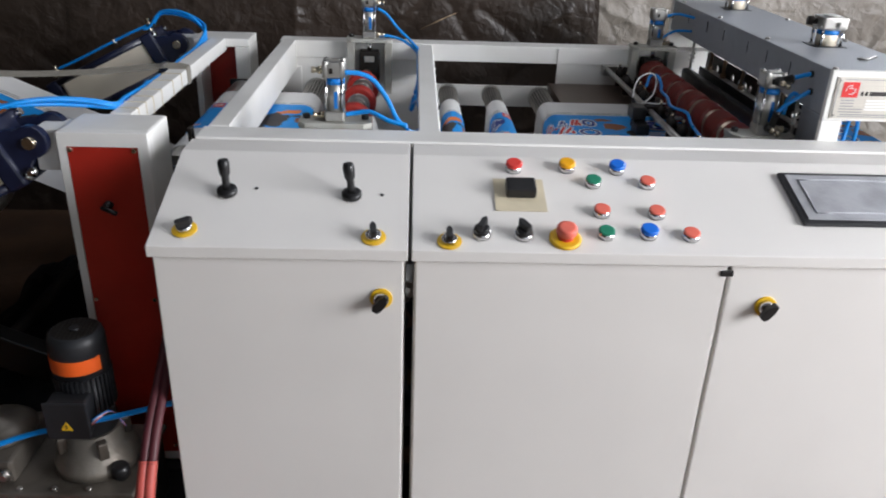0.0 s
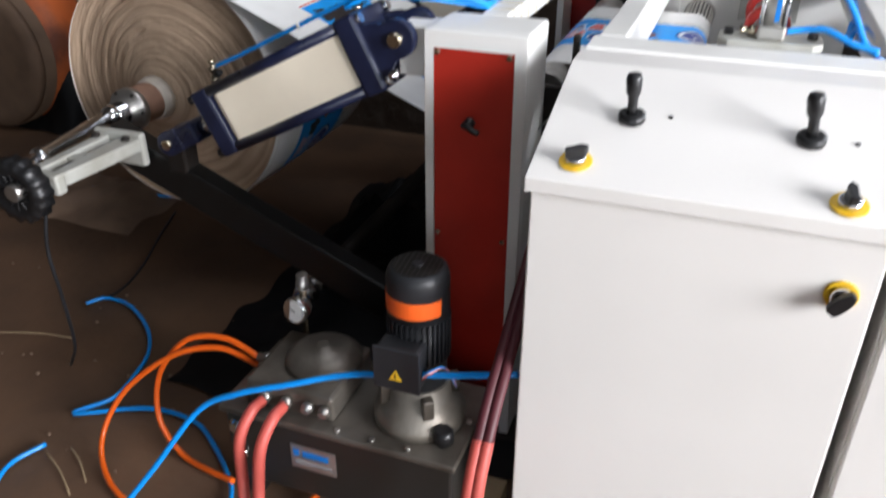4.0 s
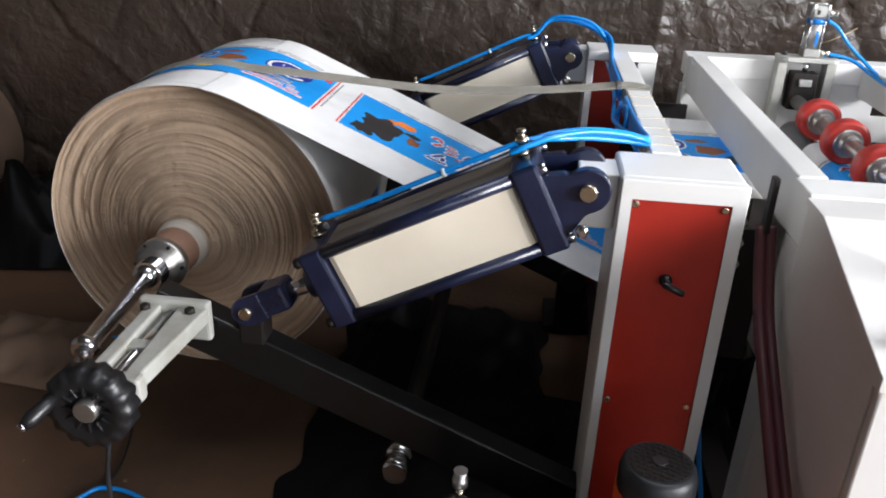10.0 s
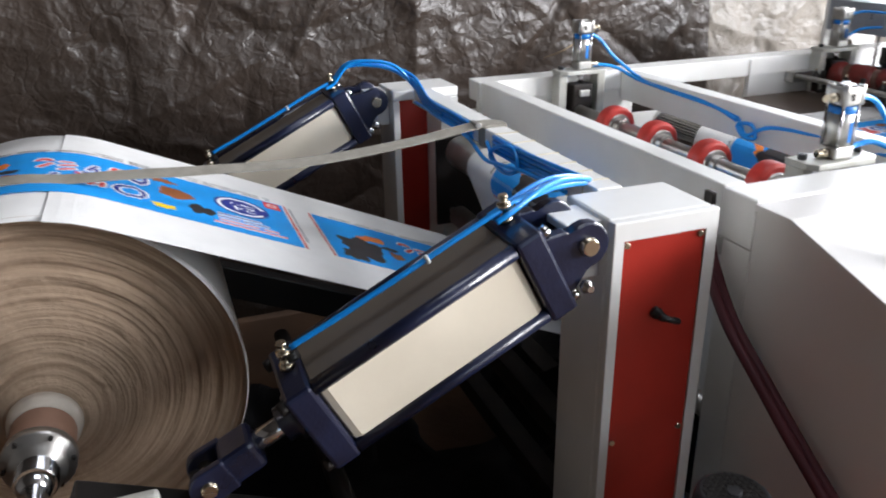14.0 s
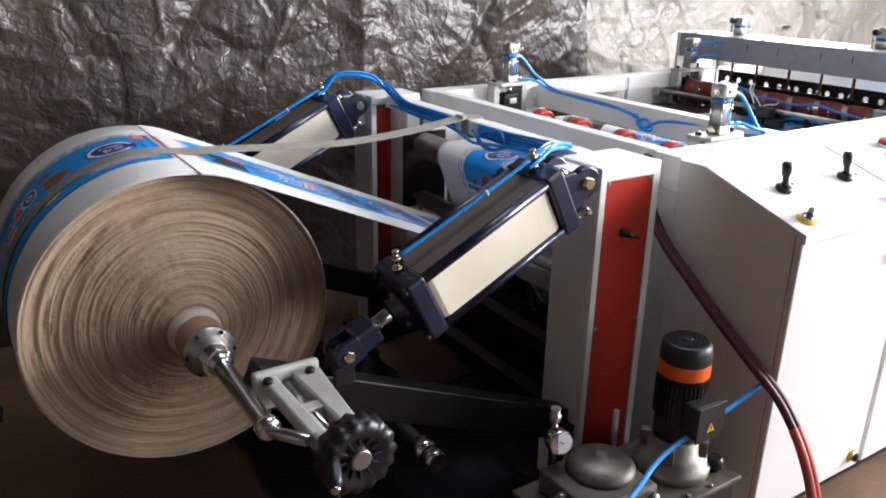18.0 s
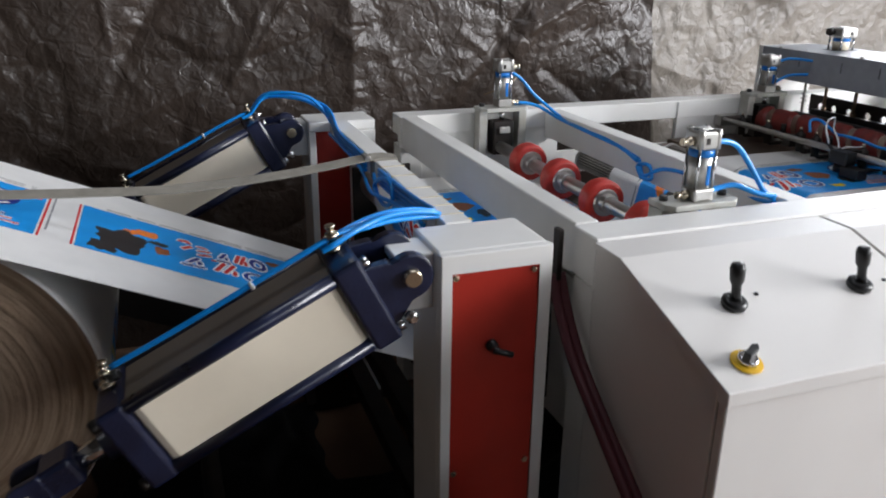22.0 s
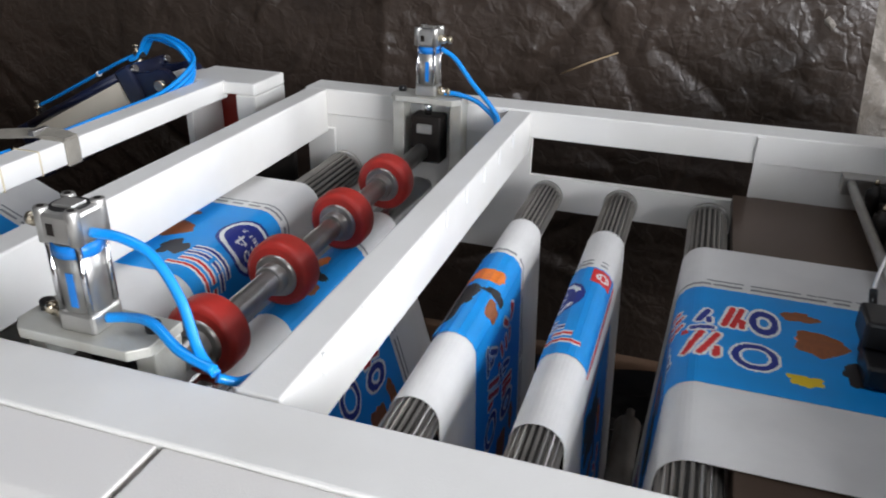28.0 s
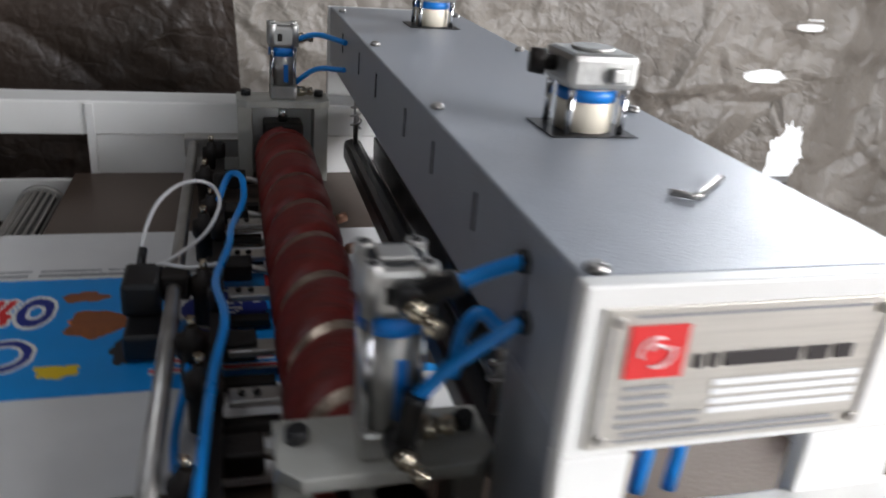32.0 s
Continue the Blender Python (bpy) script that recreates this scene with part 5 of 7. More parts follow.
# ---- table, sensor rail and sealing bars ----
def build_table():
    t = thing("feed_table", "worn brown steel feed table", "table")
    part("plate", box(BM(), 0.945, 1.335, 0.435, 1.488, 0.735, 0.7615, 0.002), M["table"], t)
    part("outfeed_plate", box(BM(), 1.3355, 1.75, 0.435, 1.488, 0.735, 0.761, 0.002), M["table"], t)
    part("apron", box(BM(), 0.951, 0.957, 0.435, 1.488, 0.62, 0.7345), M["dark_steel"], t)
    r = thing("sensor_rail", "two steel rails with a print sensor and air nozzles", "sensor rail", at=(0.025, 0, 0))
    part("rail", rod(BM(), (1.120, 0.44, 0.822), (1.120, 1.47, 0.822), 0.0085, 16), M["steel"], r)
    part("rail", box(BM(), 1.158, 1.172, 0.45, 1.47, 0.806, 0.820, 0.001), M["dark_steel"], r)
    part("rail_mount", box(BM(), 1.105, 1.195, 1.455, 1.4935, 0.80, 0.834, 0.002), M["steel"], r)
    part("rail_mount", box(BM(), 1.105, 1.195, 0.43, 0.455, 0.7995, 0.832, 0.002), M["steel"], r)
    s = part("sensor_head", box(BM(), 1.066, 1.106, 0.880, 0.942, 0.798, 0.836, 0.005), M["black"], r, "black print mark sensor")
    # black block below and in front of the sensor head
    part("sensor_lower_block", box(BM(), 1.070, 1.108, 0.838, 0.900, 0.768, 0.7975, 0.004), M["black"], s)
    part("sensor_lens", rod(BM(), (1.086, 0.92, 0.7975), (1.086, 0.92, 0.775), 0.013, 18), M["black"], s)
    part("sensor_clamp", box(BM(), 1.1065, 1.136, 0.895, 0.925, 0.808, 0.838, 0.003), M["dark_steel"], r)
    part("sensor_cable", hose(BM(), [(1.082, 0.958, 0.836), (1.085, 0.972, 0.858), (1.098, 0.998, 0.884), (1.120, 1.013, 0.901), (1.144, 1.018, 0.906), (1.163, 1.032, 0.892), (1.168, 1.036, 0.868), (1.152, 1.00, 0.846), (1.120, 0.962, 0.834), (1.100, 0.942, 0.831), (1.108, 0.924, 0.841), (1.135, 0.91, 0.842), (1.162, 0.915, 0.842), (1.172, 0.93, 0.838)], 0.0024, 8), M["ink_white"], r, "looped white sensor cable")
    part("cable_plug", rod(BM(), (1.081, 0.935, 0.826), (1.083, 0.964, 0.842), 0.0052, 10), M["black"], r)
    for y in (0.62, 0.80, 0.99, 1.18, 1.34):
        b = part("guide_block", box(BM(), 1.150, 1.205, y, y + 0.032, 0.782, 0.8055, 0.003), M["dark_steel"], r)
        part("guide_finger", hose(BM(), [(1.20, y + 0.016, 0.795), (1.225, y + 0.012, 0.79), (1.242, y + 0.01, 0.776)], 0.005, 8, 4), M["steel"], b)
        part("nozzle", rod(BM(), (1.165, y + 0.05, 0.8205), (1.165, y + 0.05, 0.846), 0.009, 12, 0.002), M["dark_steel"], b)
    part("air_hose", hose(BM(), [(1.165, 1.12, 0.842), (1.180, 1.14, 0.872), (1.196, 1.12, 0.876), (1.198, 1.08, 0.860), (1.188, 1.04, 0.850), (1.182, 1.0, 0.852), (1.178, 0.94, 0.852), (1.165, 0.86, 0.848), (1.175, 0.76, 0.858), (1.165, 0.68, 0.848), (1.158, 0.58, 0.84), (1.15, 0.48, 0.82)], 0.0045, 8), M["blue_hose"], r, "blue air hose along the rail")
    part("air_hose", hose(BM(), [(1.13, 0.86, 0.80), (1.14, 0.76, 0.806), (1.132, 0.66, 0.80), (1.14, 0.55, 0.806), (1.13, 0.46, 0.80)], 0.0042, 8), M["blue_hose"], r, "blue air hose along the rail")
    for y, dx in ((0.56, 0.0), (0.70, 0.006), (0.77, -0.004), (0.90, 0.004), (1.07, 0.0), (1.14, 0.008), (1.27, -0.003), (1.40, 0.004)):
        v = part("valve_body", lathe(BM(), (1.147 + dx, y, 0.778), (1.147 + dx, y + 0.006, 0.842), [(0, 0.012), (0.5, 0.012), (0.55, 0.015), (0.85, 0.015), (0.9, 0.008), (1, 0.007)], 14), M["dark_steel"], r, "dark air valve body")
        part("valve_arm", box(BM(), 1.162 + dx, 1.222, y - 0.005, y + 0.011, 0.770, 0.780, 0.001), M["dark_steel"], v)
        part("valve_screw", rod(BM(), (1.147 + dx, y + 0.006, 0.8421), (1.147 + dx, y + 0.006, 0.852), 0.004, 8), M["brass"], v)
    for y in (0.717, 0.806, 0.93, 1.039, 1.15):
        c = part("clamp_plate", box(BM(), 1.176, 1.230, y - 0.012, y + 0.012, 0.792, 0.800, 0.0015), M["steel"], r, "small bright steel clamp plate")
        for x in (1.188, 1.202):
            part("clamp_screw", rod(BM(), (x, y, 0.8002), (x, y, 0.8035), 0.0035, 8), M["dark_steel"], c)
    for y in (0.756, 0.869, 1.084, 1.198):
        part("guide_pin", lathe(BM(), (1.335, y, 0.772), (1.378, y, 0.786), [(0, 0.005), (0.6, 0.005), (0.62, 0.0075), (0.95, 0.0075), (1, 0.004)], 12), M["copper"], t, "copper-coloured guide pin")
    k = thing("sealing_bars", "black sealing bars hung below the cutting head", "sealing bar")
    part("front_bar", box(BM(), 1.402, 1.434, 0.56, 1.44, 0.798, 0.842, 0.011), M["black"], k)
    part("cutter_strip", rod(BM(), (1.443, 0.57, 0.815), (1.443, 1.40, 0.815), 0.005, 12), M["chrome"], k, "bright steel wire between the bars")
    part("back_bar", box(BM(), 1.450, 1.4545, 0.56, 1.40, 0.800, 0.8545, 0.001), M["black"], k)
    part("angle_rail", box(BM(), 1.455, 1.484, 0.56, 1.40, 0.845, 0.851, 0.001), M["alu"], k)
    for y in (0.60, 1.40):
        sp = part("spring_bolt", rod(BM(), (1.418, y, 0.8422), (1.418, y, 0.9435), 0.0045, 10), M["steel"], k)
        bm = BM()
        pts = [(1.418 + 0.009 * math.cos(q * 1.05), y + 0.009 * math.sin(q * 1.05), 0.868 + 0.0085 * q * 0.3) for q in range(20)]
        part("spring", hose(bm, pts, 0.0018, 5, 2), M["steel"], sp)
    # rail with round holes
    bm = BM()
    z0, z1, x, cz, rh = 0.838, 0.896, 1.486, 0.8605, 0.0115
    holes = [0.60, 0.645, 0.69, 0.75, 0.811, 0.85, 0.908, 0.948, 0.985, 1.046, 1.085, 1.127, 1.19, 1.266, 1.33, 1.39]
    edges = [0.54] + [(a + b) / 2 for a, b in zip(holes, holes[1:])] + [1.44]
    for cy, a0, a1 in zip(holes, edges, edges[1:]):
        rim, ring, n = [], [], 24
        for q in range(n):
            a = math.radians(-135 + 360 * q / n)
            c, v = math.cos(a), math.sin(a)
            f = 1 / max(abs(c), abs(v))
            rim.append(((a1 - cy) * c * f if c > 0 else (cy - a0) * c * f, (z1 - cz) * v * f if v > 0 else (cz - z0) * v * f))
            ring.append((rh * c, rh * v))
        sides = [([bm.verts.new((xx, cy + p, cz + r)) for p, r in rim], [bm.verts.new((xx, cy + p, cz + r)) for p, r in ring]) for xx in (x, x + 0.005)]
        for q in range(n):
            w = (q + 1) % n
            for o, r in sides:
                bm.faces.new((o[q], o[w], r[w], r[q]))
            bm.faces.new((sides[0][1][q], sides[0][1][w], sides[1][1][w], sides[1][1][q]))
    bmesh.ops.remove_doubles(bm, verts=bm.verts[:], dist=0.0002)
    part("hole_rail", bm, M["dark_steel"], k, "dark rail with a row of round holes")
    for y in (0.62, 0.80, 0.935, 1.08, 1.235, 1.36):
        part("rail_post", lathe(BM(), (1.472, y, 0.8512), (1.472, y, 0.9435), [(0, 0.0095), (0.15, 0.0095), (0.16, 0.0055), (1, 0.0055)], 12), M["bolt_bronze"], k)


build_table()


def build_head_details():
    # nameplate with a red logo block and bars for its writing
    m = Matrix(((1.23, 0, 0, 1.500), (0, 0, -1.30, 0.4215), (0, 1.26, 0, 0.989), (0, 0, 0, 1)))
    pl = part("nameplate", tbox(BM(), m @ Matrix.Translation((0, 0, -0.0005)), 0.156, 0.074, 0.002, 0.0006), M["plate"], head, "brushed metal nameplate with a red logo")
    for sx in (-0.071, 0.071):
        for sy in (-0.031, 0.031):
            part("rivet", rod(BM(), m @ Vector((sx, sy, 0.0005)), m @ Vector((sx, sy, 0.003)), 0.0035, 12, 0.001), M["steel"], pl)
    z = Matrix.Translation((0, 0, 0.0012))
    part("logo_block", tbox(BM(), m @ z @ Matrix.Translation((-0.050, 0.015, 0)), 0.030, 0.027, 0.0008), M["ink_red"], pl, "red logo block")
    z2 = m @ Matrix.Translation((-0.050, 0.015, 0.0018))
    for k, (r0, a0, a1) in enumerate(((0.0085, 75, 200), (0.0085, 255, 380), (0.0042, 20, 160))):
        pts = [z2 @ Vector((r0 * math.cos(math.radians(a0 + (a1 - a0) * q / 6)), r0 * math.sin(math.radians(a0 + (a1 - a0) * q / 6)) * 0.9, 0)) for q in range(7)]
        part("logo_stroke", hose(BM(), pts, 0.0011, 5, 3), M["ink_white"], pl)
    rng = random.Random(5)
    frame_bars = [(0, 0.033, 0.126, 0.0012), (0, -0.033, 0.126, 0.0012), (-0.074, 0, 0.0012, 0.056), (0.074, 0, 0.0012, 0.056)]
    for x, y, w, h in frame_bars:
        part("border_line", tbox(BM(), m @ z @ Matrix.Translation((x, y, 0)), w, h, 0.0005), M["ink_grey"], pl)
    x = -0.030
    for w in (0.006, 0.006, 0.044, 0.014, 0.012):
        part("text_bar", tbox(BM(), m @ z @ Matrix.Translation((x + w / 2, 0.0085, 0)), w - 0.0016, 0.0075, 0.0005), M["ink_black"], pl)
        x += w + 0.002
    for k in range(5):
        y = -0.004 - k * 0.0052
        part("text_bar", tbox(BM(), m @ z @ Matrix.Translation((-0.054 + (0.003 if k < 3 else 0.012), y, 0)), 0.024 if k < 3 else 0.044, 0.0018, 0.0005), M["ink_grey"], pl)
        if k < 4:
            part("text_bar", tbox(BM(), m @ z @ Matrix.Translation((0.026, y, 0)), 0.084, 0.0032, 0.0005), M["ink_white"], pl)
    part("text_bar", tbox(BM(), m @ z @ Matrix.Translation((0, -0.0295, 0)), 0.118, 0.0018, 0.0005), M["ink_grey"], pl)
    # slots in the cover side, screws on top
    for y in (0.634, 0.776, 0.906, 1.093, 1.24, 1.42):
        part("slot", box(BM(), BX0 + 0.0005, BX0 + 0.0022, y, y + 0.002, 0.994, 1.026), M["black"], head)
    for y in (0.446, 0.82, 1.18, 1.53):
        for x in (BX0 + 0.014, BX1 - 0.016):
            part("screw", lathe(BM(), (x, y, BZ + 0.0002), (x, y, BZ + 0.006), [(0, 0.007), (0.5, 0.007), (1, 0.004)], 12), M["steel"], head)
    for y, z in ((0.519, 1.020), (0.506, 0.982)):
        part("hose_grommet", lathe(BM(), (BX0 + 0.0025, y, z), (BX0 - 0.003, y, z), [(0, 0.0085), (1, 0.008)], 14), M["black"], head)
    for x, y in ((1.530, 0.750), (1.540, 1.400)):
        c = thing("head_cylinder", "short aluminium air cylinder standing on the cutting head", "air cylinder", "cutting head cylinders")
        part("clearance", box(BM(), x - 0.043, x + 0.041, y - 0.034, y + 0.034, BZ + 0.0005, BZ + 0.0015), M["black"], c, "dark clearance opening round the cylinder")
        part("barrel", rod(BM(), (x, y, BZ + 0.002), (x, y, BZ + 0.042), 0.0265, 32), M["cream"], c, "pale aluminium barrel")
        part("blue_band", rod(BM(), (x, y, BZ + 0.030), (x, y, BZ + 0.041), 0.0275, 32), M["blue_band"], c)
        hd = part("head_block", box(BM(), x - 0.033, x + 0.033, y - 0.033, y + 0.033, BZ + 0.0425, BZ + 0.074, 0.006), M["alu"], c)
        part("head_cap", rod(BM(), (x, y, BZ + 0.0738), (x, y, BZ + 0.077), 0.020, 24, 0.001), M["alu"], hd)
        for sx in (-0.026, 0.026):
            for sy in (-0.026, 0.026):
                part("tie_rod", rod(BM(), (x + sx, y + sy, BZ + 0.002), (x + sx, y + sy, BZ + 0.0424), 0.0035, 10), M["chrome"], c)
        part("silencer", lathe(BM(), (x - 0.033, y + 0.004, BZ + 0.060), (x - 0.056, y + 0.010, BZ + 0.061), [(0, 0.007), (0.35, 0.007), (0.4, 0.012), (1, 0.011)], 18), M["dark_steel"], hd, "sintered exhaust silencer")
        part("port_plug", box(BM(), x + 0.003, x + 0.018, y - 0.042, y - 0.0332, BZ + 0.050, BZ + 0.064, 0.003), M["alu"], hd)
    bm = BM()
    hose(bm, [(1.518, 0.564, BZ + 0.0035), (1.526, 0.558, BZ + 0.0035), (1.533, 0.552, BZ + 0.0035)], 0.0028, 6, 3)
    hose(bm, [(1.533, 0.552, BZ + 0.0035), (1.557, 0.574, BZ + 0.0035), (1.581, 0.595, BZ + 0.0035)], 0.0028, 6, 3)
    solid("hex_key", bm, M["steel"], "steel hex key lying on the cutting head", "hex key")
    b = M["blue_hose"]
    hoses("air_hose", [[(1.391, 0.519, 1.020), (1.366, 0.513, 1.016), (1.340, 0.507, 1.010)], [(1.391, 0.506, 0.982), (1.368, 0.505, 0.968), (1.345, 0.505, 0.952), (1.325, 0.505, 0.930)],
                       [(1.391, 0.545, 0.956), (1.378, 0.550, 0.966), (1.366, 0.550, 0.950), (1.362, 0.550, 0.915)]], b, "blue air hoses from the cutting head to the cylinder", group="blue air hoses", r=0.0055)
    for z0, tip in ((1.002, (1.346, 0.508, 1.0115)), (0.890, (1.3245, 0.505, 0.933))):
        v = part("flow_valve", lathe(BM(), (1.316, 0.5165, z0), (1.316, 0.497, z0 + 0.001), [(0, 0.0105), (0.8, 0.0105), (1, 0.009)], 16), M["black"], near_lift, "black flow control valve")
        part("push_fit", lathe(BM(), (1.316, 0.504, z0 + 0.002), tip, [(0, 0.0085), (0.85, 0.0085), (0.86, 0.0095), (1, 0.0092)], 16), M["black"], v)
        part("adjusting_knob", lathe(BM(), (1.316, 0.497, z0), (1.327, 0.476, z0 - 0.006), [(0, 0.008), (0.3, 0.008), (0.32, 0.005), (0.6, 0.005), (0.62, 0.0065), (1, 0.006)], 12), M["brass"], v, "brass adjusting screw")
    hoses("air_hose", [[(1.391, 1.36, 1.020), (1.35, 1.42, 1.022), (1.31, 1.448, 1.005)], [(1.391, 1.37, 0.975), (1.35, 1.42, 0.965), (1.31, 1.448, 0.93)]], b, "blue air hoses to the far cylinder", group="blue air hoses", r=0.0045)
    hoses("air_hose", [[(1.455, 0.46, 0.94), (1.452, 0.462, 0.91), (1.447, 0.46, 0.87)], [(1.475, 0.46, 0.94), (1.478, 0.465, 0.91), (1.472, 0.46, 0.87)], [(1.495, 0.46, 0.94), (1.50, 0.462, 0.91), (1.497, 0.46, 0.87)]], b, "blue air hoses inside the end plate window", group="blue air hoses", r=0.005)


build_head_details()


def build_nip_hoses():
    b = M["blue_hose"]
    hoses("air_hose", [[(0.312, 0.470, 1.006), (0.345, 0.474, 1.003), (0.375, 0.476, 0.988), (0.405, 0.47, 0.95), (0.43, 0.455, 0.905), (0.452, 0.448, 0.888)],
                       [(0.312, 0.470, 0.910), (0.335, 0.472, 0.914), (0.37, 0.466, 0.918), (0.41, 0.452, 0.903), (0.452, 0.446, 0.894)]], b, "blue air hoses from the near lifting cylinder", group="blue air hoses", r=0.0055)
    hoses("air_hose", [[(0.34, 1.446, 1.008), (0.37, 1.446, 0.99), (0.41, 1.44, 0.945), (0.455, 1.425, 0.905), (0.480, 1.39, 0.880), (0.482, 1.25, 0.872), (0.482, 1.1, 0.868), (0.481, 0.95, 0.850)],
                       [(0.34, 1.446, 0.918), (0.38, 1.444, 0.918), (0.43, 1.435, 0.905), (0.476, 1.395, 0.874), (0.478, 1.22, 0.866), (0.478, 1.05, 0.860), (0.47, 0.95, 0.846)]], b, "blue air hoses tied along the cross beam", group="blue air hoses", r=0.005)
    runs = [[(0.478, 0.95, 0.848), (0.466, 0.93, 0.83), (0.458, 0.90, 0.815), (0.462, 0.87, 0.82), (0.472, 0.90, 0.845), (0.466, 0.94, 0.836), (0.460, 0.91, 0.812)], [(0.474, 0.94, 0.842), (0.46, 0.90, 0.82), (0.475, 0.84, 0.85), (0.482, 0.70, 0.862), (0.483, 0.55, 0.862), (0.47, 0.47, 0.872), (0.452, 0.448, 0.884)]]
    hoses("air_hose", runs, b, "small coil of blue hose on the cross beam", group="blue air hoses", r=0.005)
    for k in range(9):
        y = 0.52 + 0.1 * k
        solid("cable_clip", box(BM(), 0.5272, 0.5305, y, y + 0.005, 0.858, 0.8845, 0.001), M["ink_white"], "white cable tie end on the cross beam", "cable tie", "cable ties")


build_nip_hoses()


# ---- hydraulic power pack ----
def build_pack():
    t = thing("power_pack", "oily hydraulic power pack with a charcoal motor", "power pack")
    part("tank", box(BM(), -0.570, -0.104, -0.012, 0.205, 0.055, 0.222, 0.006), M["tank_side"], t, "oily steel tank with shade darkened into its sides")
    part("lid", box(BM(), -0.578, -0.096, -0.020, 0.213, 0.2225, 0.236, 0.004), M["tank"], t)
    for x in (-0.54, -0.14):
        part("skid", box(BM(), x - 0.02, x + 0.02, 0.0, 0.19, 0.0, 0.0545, 0.003), M["dark_steel"], t)
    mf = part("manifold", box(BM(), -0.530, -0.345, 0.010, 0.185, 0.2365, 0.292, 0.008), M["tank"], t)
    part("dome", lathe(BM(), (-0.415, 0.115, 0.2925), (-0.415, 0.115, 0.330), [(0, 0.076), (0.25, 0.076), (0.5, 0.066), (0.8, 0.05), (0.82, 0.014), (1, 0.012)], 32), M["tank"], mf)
    for x in (-0.485, -0.440, -0.395, -0.36):
        part("port", lathe(BM(), (x, 0.0095, 0.265), (x, -0.006, 0.263), [(0, 0.013), (0.6, 0.013), (0.65, 0.009), (1, 0.009)], 6), M["steel"], mf)
    for z in (0.262, 0.284):
        part("side_port", lathe(BM(), (-0.5305, 0.10, z - 0.01), (-0.556, 0.098, z - 0.01), [(0, 0.012), (0.5, 0.012), (0.55, 0.009), (1, 0.009)], 6), M["steel"], mf)
    for x, z in ((-0.545, 0.19), (-0.545, 0.12)):
        part("sight_plug", lathe(BM(), (x, -0.0125, z), (x, -0.024, z), [(0, 0.017), (0.4, 0.017), (0.45, 0.012), (1, 0.011)], 20), M["chrome"], t)
    for x, y in ((-0.33, -0.006), (-0.26, -0.006), (-0.19, -0.006), (-0.11, 0.10), (-0.335, 0.2)):
        part("lid_screw", rod(BM(), (x, y, 0.2362), (x, y, 0.241), 0.006, 8, 0.001), M["steel"], t)
    part("label_plate", box(BM(), -0.43, -0.335, -0.0135, -0.0122, 0.125, 0.182), M["alu"], t, "silver label with faded blue print")
    part("label_bar", box(BM(), -0.405, -0.350, -0.0146, -0.0137, 0.156, 0.170), M["blue_band"], t)
    part("label_bar", box(BM(), -0.424, -0.412, -0.0146, -0.0137, 0.156, 0.172), M["blue_band"], t)
    part("label_bar", box(BM(), -0.42, -0.345, -0.0146, -0.0137, 0.138, 0.146), M["ink_grey"], t)
    cap = part("filler_cap", lathe(BM(), (-0.135, 0.03, 0.2362), (-0.135, 0.03, 0.272), [(0, 0.012), (0.25, 0.012), (0.3, 0.02), (0.75, 0.02), (1, 0.015)], 8), M["black"], t)
    x, y = -0.206, 0.095
    fl = part("bell_housing", lathe(BM(), (x, y, 0.2365), (x, y, 0.325), [(0, 0.086), (0.25, 0.086), (0.3, 0.078), (0.5, 0.076), (0.55, 0.06), (1, 0.056)], 36), M["bell"], t)
    for k in range(4):
        a = k * math.pi / 2 + 0.6
        part("gusset", tbox(BM(), Matrix.Translation((x + 0.06 * math.cos(a), y + 0.06 * math.sin(a), 0.295)) @ Matrix.Rotation(a, 4, "Z"), 0.03, 0.02, 0.05, 0.003), M["tank"], fl)
    mo = part("motor_body", rod(BM(), (x, y, 0.3255), (x, y, 0.47), 0.051, 40), M["motor"], t)
    for k in range(36):
        a = 2 * math.pi * k / 36
        part("cooling_fin", tbox(BM(), Matrix.Translation((x + 0.0535 * math.cos(a), y + 0.0535 * math.sin(a), 0.425)) @ Matrix.Rotation(a, 4, "Z"), 0.008, 0.0035, 0.085), M["motor"], mo)
    fan = part("fan_cowl", lathe(BM(), (x, y, 0.4705), (x, y, 0.56), [(0, 0.0555), (0.8, 0.0555), (0.95, 0.052), (1, 0.046)], 40), M["motor"], t)
    bm = BM()
    rows = []
    for k in range(27):
        a = math.radians(140 + 7.5 * k)
        rows.append([bm.verts.new((x + r * math.cos(a), y + r * math.sin(a), z)) for r, z in ((0.0557, 0.483), (0.0566, 0.483), (0.0566, 0.515), (0.0557, 0.515))])
    for p, q in zip(rows, rows[1:]):
        for k in range(4):
            bm.faces.new((p[k], q[k], q[(k + 1) % 4], p[(k + 1) % 4]))
    part("orange_tape", bm, M["orange_band"], fan, "strip of fluorescent orange tape")
    for k in range(9):
        h = -0.036 + 0.009 * k
        w = math.sqrt(0.043 ** 2 - h * h)
        for turn in (0.6, 0.6 + math.pi / 3, 0.6 + 2 * math.pi / 3):
            part("grille_bar", tbox(BM(), Matrix.Translation((x, y, 0.5612 + 0.0004 * turn)) @ Matrix.Rotation(turn, 4, "Z") @ Matrix.Translation((0, h, 0)), 2 * w, 0.0016, 0.0012), M["tank_side"], fan)
    part("grille_hub", rod(BM(), (x, y, 0.5602), (x, y, 0.5645), 0.011, 20, 0.001), M["motor"], fan)
    bx = part("terminal_box", box(BM(), x - 0.045, x + 0.035, y - 0.088, y - 0.045, 0.362, 0.442, 0.006), M["motor"], t)
